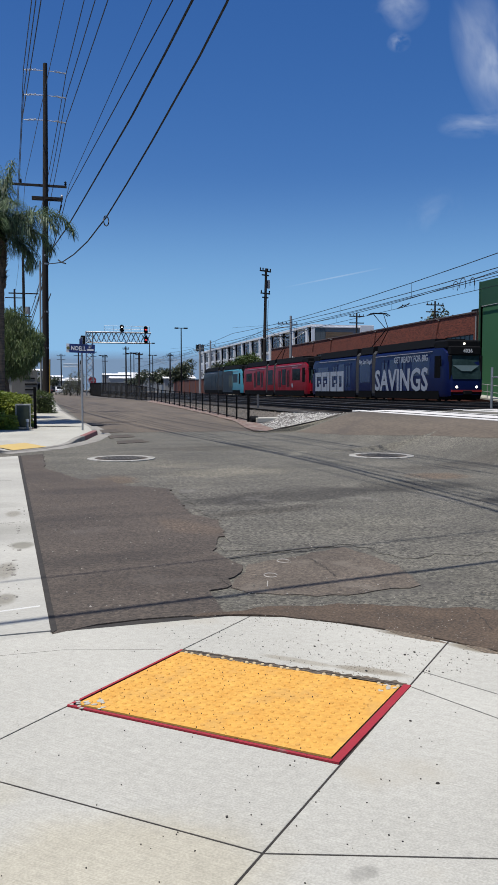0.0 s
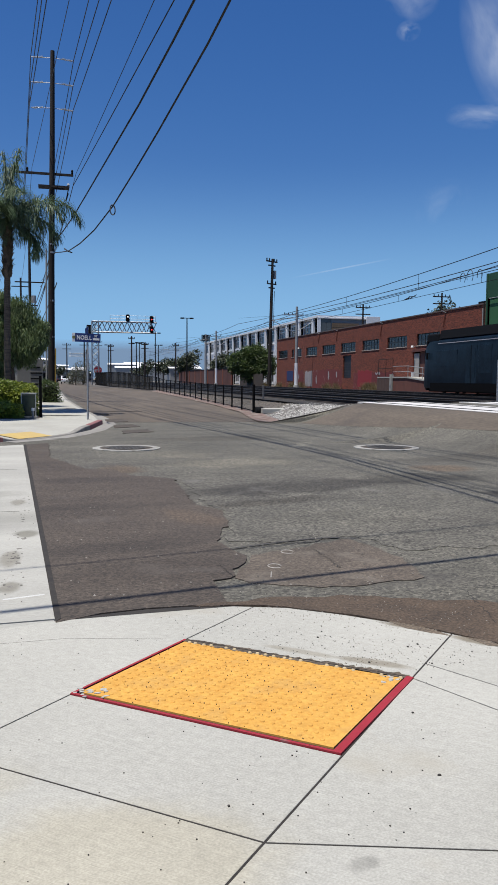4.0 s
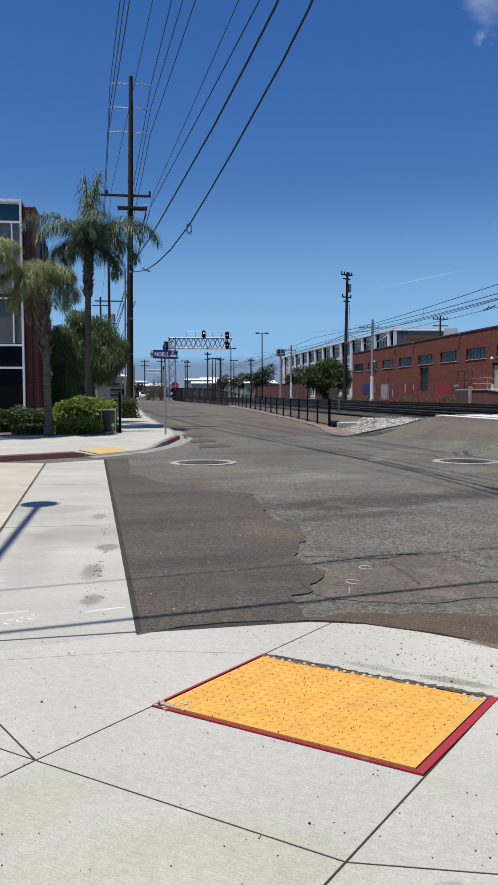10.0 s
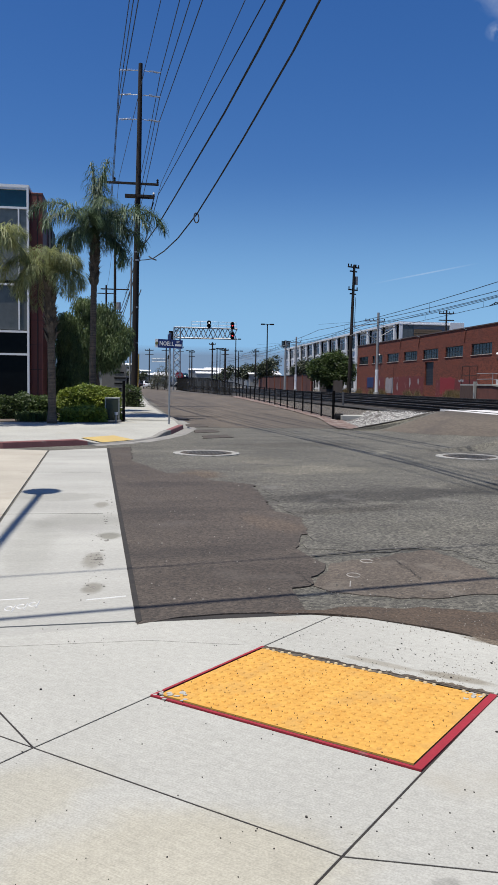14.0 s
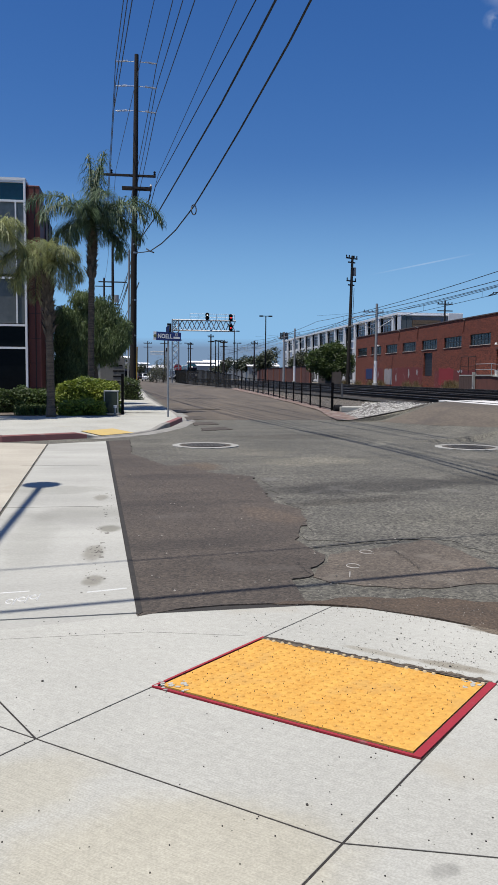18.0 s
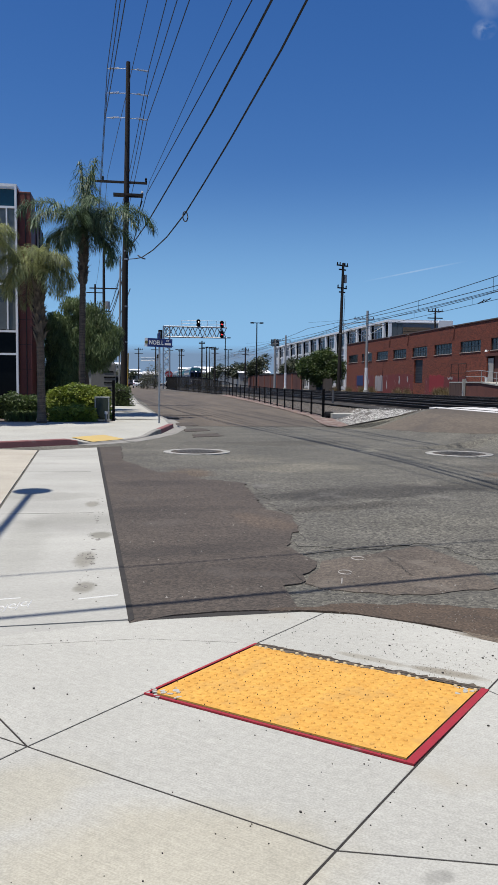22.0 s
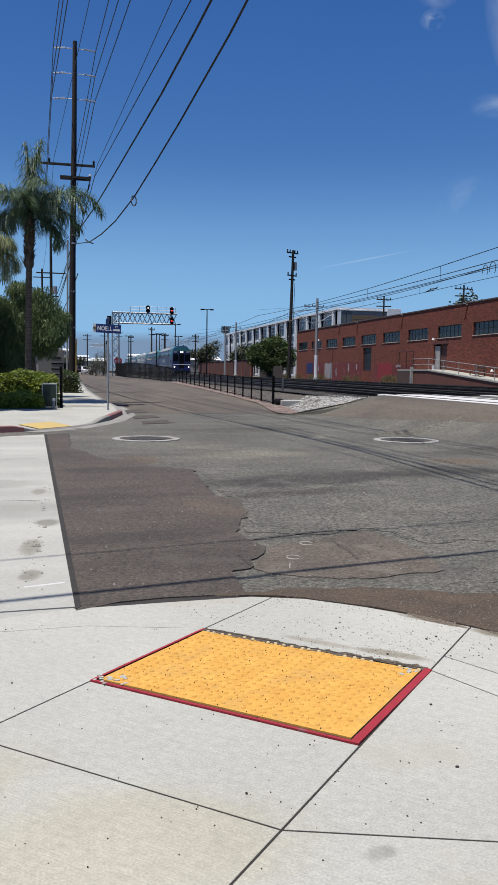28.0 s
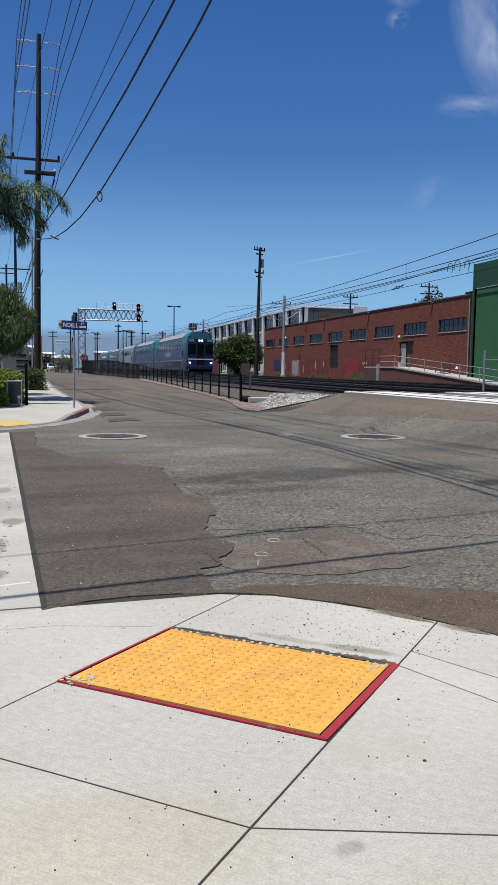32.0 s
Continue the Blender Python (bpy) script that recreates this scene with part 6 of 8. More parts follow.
def gantry():
    g = thing("signal_gantry", pose(0, 134, 0.3), "galvanised lattice signal cantilever over the tracks", "signal gantry")
    part("mast", lattice(Shape(), (6.4, 0, 0), (6.4, 0, 10.9), 1.1, 1.0, 11, 0.085, (1, 0, 0)), GALV, g, "lattice mast")
    part("beam", lattice(Shape(), (5.9, 0, 9.95), (16.6, 0, 9.95), 1.75, 0.9, 13, 0.10, (0, 0, 1)), GALV, g, "lattice beam")
    part("walkway", Shape().box(5.9, -0.55, 10.75, 16.6, 0.6, 10.85), GALV, g)
    s = Shape()
    for x in (8.9, 10.4, 11.9, 13.4, 14.9, 16.5):
        s.tube([(x, 0.5, 10.85), (x, 0.5, 11.95)], 0.035, 5)
    for z in (11.4, 11.95):
        s.tube([(8.9, 0.5, z), (16.5, 0.5, z)], 0.03, 5)
    part("handrail", s, GALV, g)
    part("cabinet", Shape().box(5.0, -0.4, 8.6, 5.7, 0.3, 10.2, 0.03), CHARCOAL, g, "dark equipment cabinet")
    signal_head(g, 11.75, 10.9, ((0.75, SIGNAL_WHITE),))
    signal_head(g, 15.75, 10.75, ((0.55, RED_LAMP),))
    signal_head(g, 15.75, 9.05, ((0.55, RED_LAMP),))
    part("bracket", Shape().box(11.65, -0.4, 10.7, 11.85, 0, 11.0).box(15.65, -0.4, 9.3, 15.85, 0, 11.2), GALV, g)
    g2 = thing("signal_gantry", pose(0, 250, 0.4), "far lattice signal mast", "signal gantry")
    part("mast", lattice(Shape(), (8.8, 0, 0), (8.8, 0, 9.8), 0.8, 0.8, 9, 0.07, (1, 0, 0)), GALV, g2)
    part("beam", lattice(Shape(), (4.0, 0, 8.6), (10.0, 0, 8.6), 0.9, 0.7, 8, 0.07, (0, 0, 1)), GALV, g2)
    signal_head(g2, 9.3, 9.0, ())


def catenary():
    """Trolley wires and the steel masts that carry them."""
    masts = []
    for y in (95.5, 147.0, 199.0, 33.0, -19.0):
        m = thing("catenary_mast", pose(29.6, y, 0.45), "grey steel catenary mast with pipe brackets", "catenary mast", "catenary masts")
        part("post", Shape().tube([(0, 0, 0), (0, 0, 10.4)], [0.20, 0.15], 12), GREY_PAINT, m, smooth=50)
        part("footing", Shape().tube([(0, 0, -0.2), (0, 0, 0.5)], 0.36, 12), CONCRETE, m)
        part("sleeve", Shape().tube([(0, 0, 0.5), (0, 0, 3.3)], 0.225, 12), WHITE_METAL, m, "white painted lower sleeve")
        for x, z in ((-3.2, 8.6),):
            part("bracket", Shape().tube([(-0.1, 0, z + 0.4), (x, 0, z)], 0.04, 6).tube([(-0.1, 0, z - 1.6), (x, 0, z)], 0.04, 6).tube([(x + 1.8, 0, z - 0.35), (x - 0.4, 0, z - 1.15)], 0.03, 6), GREY_PAINT, m, "pipe bracket")
        part("cross_span", Shape().tube([(-0.1, 0, 9.4), (-7.6, 0, 8.75)], 0.012, 5), CABLE, m, "thin span wire")
        part("bracket", Shape().tube([(0.1, 0, 8.9), (2.2, 0, 8.6)], 0.04, 6).tube([(0.1, 0, 7.3), (2.2, 0, 8.6)], 0.04, 6), GALV, m)
        part("feeder_arm", Shape().box(-1.7, -0.05, 9.3, 0.9, 0.05, 9.42), GALV, m)
        s = Shape()
        for x in (-1.6, -1.1, -0.6, 0.8):
            insulator(s, (x, 0, 9.42), 0.07, 0.22)
        pieces("insulator", s, CHARCOAL, m, 40)
    ys = [250, 199, 147, 95.5, 33.0, -19]
    for x, zm, zc, sag in ((26.35, 9.15, 7.85, 0.85), (22.0, 8.5, 7.3, 0.46)):
        pts = []
        for a, b in zip(ys, ys[1:]):
            for i in range(10):
                t = i / 10
                pts.append((x, a + (b - a) * t, zm - sag * 4 * t * (1 - t)))
        wire("messenger_wire", pts, 0.022, CABLE, "black catenary messenger wire", group="trolley wires")
        wire("contact_wire", [(x, 250, zc), (x, -19, zc)], 0.018, CABLE, "black trolley contact wire", group="trolley wires")
        for k in range(5):
            drops = thing("dropper", pose(0, 0, 0), "thin droppers of the catenary", "dropper", "droppers")
            a, b = ys[k], ys[k + 1]
            for i in (2, 4, 6, 8):
                t = i / 10
                part("rod", Shape().tube([(x, a + (b - a) * t, zc), (x, a + (b - a) * t, zm - sag * 4 * t * (1 - t))], 0.012, 5), CABLE, drops)
    for x, z, r in ((29.3, 9.95, 0.03), (28.0, 9.25, 0.024)):
        pts = []
        for a, b in zip(ys, ys[1:]):
            for i in range(10):
                t = i / 10
                pts.append((x, a + (b - a) * t, z - 0.3 * 4 * t * (1 - t)))
        wire("feeder_wire", pts, r, CABLE, "black feeder wire above the tracks", group="trolley wires")
    # slack coils where two wire runs meet
    for y, z, r in ((50.9, 8.82, 0.40), (49.9, 8.84, 0.46), (48.6, 8.80, 0.36)):
        pts = [(28.0, y + 0.9 * r * math.cos(a), z + r * math.sin(a)) for a in np.linspace(-0.4, 1.25 * math.pi, 26)]
        wire("jumper_coil", pts, 0.024, CABLE, "looped black jumper cable", group="trolley wires")
    s = Shape().tube([(26.35, 57, 7.85), (26.35, 55.8, 8.0), (26.35, 55.0, 7.95)], 0.03, 6).tube([(26.35, 57.0, 7.85), (26.35, 55.9, 7.86), (26.35, 54.8, 8.05)], 0.03, 6).tube([(26.35, 56.2, 7.84), (26.35, 56.0, 8.06)], 0.035, 6)
    solo("section_insulator", s, CABLE, "black section insulator on the trolley wire", "insulator")


def wood_poles():
    p = thing("utility_pole", pose(31.4, 114.2, 0.3, 0, 0, 30), "dark timber pole with crossarms at the warehouse end", "utility pole", "utility poles")
    part("shaft", Shape().tube([(-0.35, 0, -0.2), (-0.1, 0, 10), (0.15, 0, 19.3)], [0.30, 0.25, 0.18], 12), WOOD, p, smooth=50)
    for z, w in ((18.9, 1.15), (18.3, 0.7), (15.6, 0.95), (15.0, 0.6)):
        part("crossarm", Shape().box(-w, -0.08, z - 0.09, w, 0.08, z + 0.09), WOOD_ARM, p)
    s = Shape()
    for x, z in ((-1.05, 19.0), (-0.5, 19.0), (0.5, 19.0), (1.05, 19.0), (-0.85, 15.7), (0.85, 15.7)):
        insulator(s, (x, 0, z), 0.11, 0.36)
    pieces("insulator", s, CHARCOAL, p, 40)
    part("can", Shape().tube([(0.62, 0, 16.4), (0.62, 0, 17.6)], 0.25, 12), GREY_PAINT, p, "grey transformer can")
    part("guy_line", Shape().tube([(0.62, 0, 14.6), (0.62, 0.5, 0)], 0.035, 5), CABLE, p)
    for x, y, h, w in ((50, 124, 14.2, 1.3), (59.2, 114, 15.3, 1.5), (16.5, 178, 11.0, 0.7), (14.0, 210, 10.5, 0.8), (6.5, 190, 11.0, 1.1), (12.5, 240, 13, 1.0), (25, 230, 12, 1.0), (22.5, 205, 11, 0.9), (3.0, 230, 11.5, 1.2), (-1.5, 205, 12, 1.2), (27.5, 185, 10, 0.8)):
        q = thing("utility_pole", pose(x, y, 0.2), "distant timber pole with crossarms", "utility pole", "distant poles")
        part("shaft", Shape().tube([(0, 0, 0), (0, 0, h)], [0.2, 0.14], 8), WOOD, q)
        for z in (h - 0.6, h - 1.7):
            part("crossarm", Shape().box(-w, -0.07, z - 0.08, w, 0.07, z + 0.08), WOOD_ARM, q)
        s = Shape()
        for i in (-0.9, -0.4, 0.4, 0.9):
            insulator(s, (i * w, 0, h - 0.52), 0.09, 0.3)
        pieces("insulator", s, CHARCOAL, q, 40)
    for x, y, h, w in ((20.4, 125, 11.0, 0.75), (18.4, 150, 10.0, 0.7), (15.0, 152, 8.1, 0.7), (12.5, 195, 9.5, 0.7), (19.5, 190, 10.0, 0.7), (21.5, 170, 8.6, 0.6)):
        l = thing("street_lamp", pose(x, y, 0.4), "tall dark lamp post with twin heads", "street lamp", "lamp posts by the tracks")
        part("post", Shape().tube([(0, 0, 0), (0, 0, h)], [0.12, 0.08], 8), CHARCOAL, l)
        part("arm", Shape().box(-w, -0.05, h - 0.1, w, 0.05, h), CHARCOAL, l)
        for sx in (-1, 1):
            part("luminaire", Shape().box(sx * w - 0.3, -0.18, h - 0.16, sx * w + 0.3, 0.18, h + 0.04, 0.03), CHARCOAL, l)
    a = thing("antenna_mast", pose(30.0, 160, 0.3), "monopole antenna mast with a ring of panels", "antenna mast")
    part("pole", Shape().tube([(0, 0, 0), (0, 0, 10.6)], [0.28, 0.2], 10), GREY_PAINT, a)
    for k in range(6):
        t = k * math.pi / 3
        part("panel_antenna", Shape().box(0.75 * math.cos(t) - 0.1, 0.75 * math.sin(t) - 0.08, 9.1, 0.75 * math.cos(t) + 0.1, 0.75 * math.sin(t) + 0.08, 10.5), CHARCOAL, a)
        part("bracket", Shape().tube([(0, 0, 9.6), (0.75 * math.cos(t), 0.75 * math.sin(t), 9.6)], 0.05, 5), GREY_PAINT, a)


def street_sign():
    p = thing("street_sign", pose(1.0, 27.7, 0.14), "blue street-name sign on a galvanised post", "street sign")
    part("post", Shape().tube([(0.05, 0, -0.1), (0.06, 0, 3.16)], 0.033, 10), GALV, p)
    part("cap", Shape().tube([(0.06, 0, 3.08), (0.06, 0, 3.20)], 0.045, 10), GALV, p)
    blade = part("blade", Shape().box(-0.50, -0.05, 2.60, 0.46, -0.035, 2.90, 0.004), SIGN_BLUE, p, "blue name blade, slightly tilted", pose(-0.055, 0, 0.065, 0, 2.0, 0))
    part("border", Shape().box(-0.50, -0.053, 2.60, -0.40, -0.049, 2.90), SIGN_WHITE, blade)
    part("seal", Shape().tube([(-0.44, -0.060, 2.75), (-0.44, -0.050, 2.75)], 0.055, 16), plain("seal_olive", (0.128, 0.122, 0.038), 0.5), blade, "round olive city seal")
    d = text_shape("NOELL", 0.205, 0.002, 1.0, 0.006)
    part("lettering", d, SIGN_WHITE, blade, "white capital letters", pose(-0.095, -0.054, 2.745, 90, 0, 0) @ Matrix.Diagonal((0.80, 1.0, 1.0, 1.0)))
    d = text_shape("ST", 0.10, 0.002, 1.0, 0.003)
    part("lettering", d, SIGN_WHITE, blade, "", pose(0.30, -0.054, 2.82, 90, 0, 0))
    part("number_bar", Shape().box(0.20, -0.056, 2.68, 0.42, -0.050, 2.75), SIGN_WHITE, blade, "small white bar")
    blade2 = part("blade", Shape().box(-0.012, -0.42, 2.92, 0.012, 0.42, 3.16, 0.004), SIGN_BLUE, p, "second blade, seen on edge", pose(0.03, 0, 0.0, 0, 0, 3))
    s = thing("stop_sign", pose(7.1, 140, 0.5), "red octagonal stop sign seen from afar", "stop sign")
    part("post", Shape().tube([(0, 0, 0), (0, 0, 3.1)], 0.04, 6), GALV, s)
    oct_ = [(0.45 * math.cos(math.pi / 8 + k * math.pi / 4), 0.45 * math.sin(math.pi / 8 + k * math.pi / 4)) for k in range(8)]
    part("plate", Shape().loft([[(x * 1.6, y, 2.6 + z * 1.6) for x, z in oct_] for y in (-0.05, -0.03)]), STOP_RED, s)
    part("lettering", text_shape("STOP", 0.42, 0.002), SIGN_WHITE, s, "", pose(0, -0.056, 2.6, 90, 0, 0))


def fences():
    """Low black mesh fence along the tracks; taller post by the crossing."""
    def fx(y):
        return interp([(35.5, 8.95), (45, 9.45), (60, 10.0), (85, 10.4), (100, 9.2), (115, 7.2), (135, 6.4)], y)

    m = plain("black_mesh", (0.0102, 0.0102, 0.0115), 0.6)
    t = m.node_tree
    p = t.nodes["Principled BSDF"]
    co = t.nodes.new("ShaderNodeTexCoord")
    sp = t.nodes.new("ShaderNodeSeparateXYZ")
    t.links.new(co.outputs["Object"], sp.inputs[0])

    def maths(op, a, b):
        n = t.nodes.new("ShaderNodeMath")
        n.operation = op
        for i, v in enumerate((a, b)):
            if isinstance(v, (int, float)):
                n.inputs[i].default_value = v
            else:
                t.links.new(v, n.inputs[i])
        return n.outputs[0]
    u = maths("ADD", sp.outputs["Y"], sp.outputs["Z"])
    v = maths("SUBTRACT", sp.outputs["Y"], sp.outputs["Z"])
    a = maths("LESS_THAN", maths("FRACT", maths("MULTIPLY", u, 14.0), 0), 0.11)
    b = maths("LESS_THAN", maths("FRACT", maths("MULTIPLY", v, 14.0), 0), 0.11)
    t.links.new(maths("MAXIMUM", a, b), p.inputs["Alpha"])
    f = thing("fence", pose(0, 0, 0), "low black chain-link fence along the railway", "fence")
    ys = [35.6]
    while ys[-1] < 134:
        ys.append(ys[-1] + 3.0)
    post = Shape().tube([(0, 0, -0.15), (0, 0, 1.22)], 0.045, 8).mesh("post")

    def tall_at(y):
        return 1.17 + 0.88 * step(72, 108, y)
    screen = plain("black_screen", (0.006, 0.006, 0.006), 0.9)
    screen.node_tree.nodes["Principled BSDF"].inputs["Alpha"].default_value = 0.74
    for y in ys:
        part("post", post, BLACK, f, at=pose(fx(y), y, ground_z(fx(y), y)) @ Matrix.Diagonal((1, 1, (tall_at(y) + 0.05) / 1.22, 1)))
    for a_, b_ in zip(ys, ys[1:]):
        A = Vector((fx(a_), a_, ground_z(fx(a_), a_)))
        B = Vector((fx(b_), b_, ground_z(fx(b_), b_)))
        up = Vector((0, 0, tall_at(a_)))
        part("top_rail", Shape().tube([A + up, B + Vector((0, 0, tall_at(b_)))], 0.028, 6), BLACK, f)
        part("bottom_rail", Shape().tube([A + Vector((0, 0, 0.12)), B + Vector((0, 0, 0.12))], 0.02, 6), BLACK, f)
        lo = Vector((0, 0, 0.06))
        part("mesh_panel", Shape().add([A + lo, B + lo, B + Vector((0, 0, tall_at(b_))), A + up], [(0, 1, 2, 3)]), m if a_ < 84 else screen, f, "" if a_ < 84 else "dark privacy screen on the fence")
        if a_ >= 84:
            part("slats", Shape().tube([A + lo, A + up], 0.03, 4).tube([A.lerp(B, 0.25) + lo, A.lerp(B, 0.25) + up * 1.03], 0.035, 4).tube([A.lerp(B, 0.5) + lo, A.lerp(B, 0.5) + up * 0.98], 0.045, 4).tube([A.lerp(B, 0.75) + lo, A.lerp(B, 0.75) + up * 1.04], 0.035, 4), BLACK, f)["kind"] = "stuff"
    end = thing("fence_post", pose(8.95, 35.5, ground_z(8.95, 35.5)), "thick black end post of the low fence", "fence post")
    part("post", Shape().tube([(0, 0, -0.15), (0, 0, 1.34)], 0.06, 10), BLACK, end)
    for x, y, h in ((11.0, 41.5, 1.0), (10.9, 62.0, 1.1)):
        h *= 0.8
        mk = thing("marker_post", pose(x, y, ground_z(x, y)), "short grey marker post beside the track", "post")
        part("post", Shape().box(-0.05, -0.03, -0.1, 0.05, 0.03, h, 0.01), plain("post_grey", (0.109, 0.109, 0.109), 0.7), mk)
    drain = thing("concrete_block", pose(9.9, 35.2, ground_z(9.9, 35.2) - 0.12), "pale concrete culvert lid among the stones", "concrete block")
    part("lid", Shape().box(-0.75, -0.5, 0.05, 0.85, 0.5, 0.28, 0.03), CONCRETE, drain)
    part("base", Shape().box(-0.6, -0.4, -0.2, 0.7, 0.4, 0.05), KERB, drain)
    part("pipe_end", Shape().tube([(-0.95, -0.1, 0.16), (-0.62, -0.1, 0.16)], 0.2, 14), CHARCOAL, drain, "black pipe end")
    g = thing("guard_fence", pose(19.4, 31.8, 0.55), "galvanised pipe fence between the tracks", "fence")
    for x, y in ((0, 0), (0.0, -3.2), (0, -6.4)):
        part("post", Shape().tube([(x, y, -0.2), (x, y, 2.0)], 0.055, 8), GALV, g)
    for z in (1.55, 0.6):
        part("rail", Shape().tube([(0, 0, z), (0, -6.4, z)], 0.035, 6), GALV, g)
    w = thing("fence", pose(0, 0, 0), "weathered dark board fence below the far tree", "fence")
    for i in range(20):
        y = 114.5 + 0.75 * i
        part("board", Shape().box(30.2, y, 0.4, 30.26, y + 0.7, 2.5 + 0.08 * math.sin(i * 1.9)), plain("fence_board", (0.048, 0.035, 0.029), 0.9) if i == 0 else bpy.data.materials["fence_board"], w)
    b = thing("brick_yard_wall", pose(32.0, 144, 0.3), "long low dark red brick yard wall by the tracks", "wall")
    part("wall", Shape().box(0, 0, 0, 0.35, 64, 3.4), plain("yard_brick", (0.096, 0.029, 0.022), 0.9, var=0.6, scale=0.7), b)
    part("coping", Shape().box(-0.06, -0.05, 3.4, 0.41, 64.05, 3.52), CHARCOAL, b)
    for i in range(9):
        part("pier", Shape().box(-0.12, 8 * i - 0.2, 0, 0.0, 8 * i + 0.2, 3.4), BRICK, b)


warehouse()
green_building()
white_block()
corner_building()
power_lines()
street_lamp()
gantry()
catenary()
wood_poles()
street_sign()
fences()
# ---- plants ----
def leaf_quads(s, p, n, size, rng, droop=0.0):
    """One small leaf: a bent pair of quads at p."""
    t, e = rng.uniform(0, 2 * math.pi), rng.uniform(-0.6, 0.6) - droop
    d = Vector((math.cos(t) * math.cos(e), math.sin(t) * math.cos(e), math.sin(e)))
    w = d.cross(Vector((rng.uniform(-1, 1), rng.uniform(-1, 1), rng.uniform(-1, 1)))).normalized() * size * (0.28 - 0.16 * min(1.0, droop * 1.8))
    a = Vector(p)
    m, b = a + d * size * 0.55, a + d * size + Vector((0, 0, -size * (0.15 + 0.5 * droop)))
    s.add([a, m + w, b, m - w], [(0, 1, 2, 3)])


def foliage(blobs, count, size, seed, droop=0.0, shell=0.55):
    """Leaves spread through uneven ellipsoids: (x, y, z, rx, ry, rz)."""
    rng, s = random.Random(seed), Shape()
    vol = [b[3] * b[4] * b[5] for b in blobs]
    for b, v in zip(blobs, vol):
        for _ in range(int(count * v / sum(vol))):
            d = Vector((rng.gauss(0, 1), rng.gauss(0, 1), rng.gauss(0, 1))).normalized()
            r = (shell + (1 - shell) * rng.random()) * (0.78 + 0.42 * noise.noise((d.x * 1.9 + b[0], d.y * 1.9 + b[1], d.z * 1.9 + seed)) + 0.14 * rng.random())
            leaf_quads(s, (b[0] + d.x * b[3] * r, b[1] + d.y * b[4] * r, b[2] + d.z * b[5] * r), d, size * rng.uniform(0.6, 1.35), rng, droop)
    return s


def tree(x, y, z, blobs, count, size, leaf, label, seed, trunk=(2.0, 0.18), droop=0.0, group=""):
    t = thing("tree", pose(x, y, z), label, "tree", group)
    rng = random.Random(seed)
    h, r = trunk
    s = Shape().tube([(0, 0, -0.1), (0.06, 0.02, h * 0.5), (-0.04, 0.0, h)], [r * 1.25, r, r * 0.8], 9)
    part("trunk", s, BARK, t, smooth=50)
    for b in blobs:
        k = Vector(b[:3])
        part("limb", Shape().tube([(0, 0, h * 0.85), (k.x * 0.4, k.y * 0.4, h + (k.z - h) * 0.5), tuple(k)], [r * 0.6, r * 0.4, r * 0.15], 6), BARK, t)
    part("crown", foliage(blobs, count, size, seed, droop), leaf, t, "crown of fine leaves")
    return t


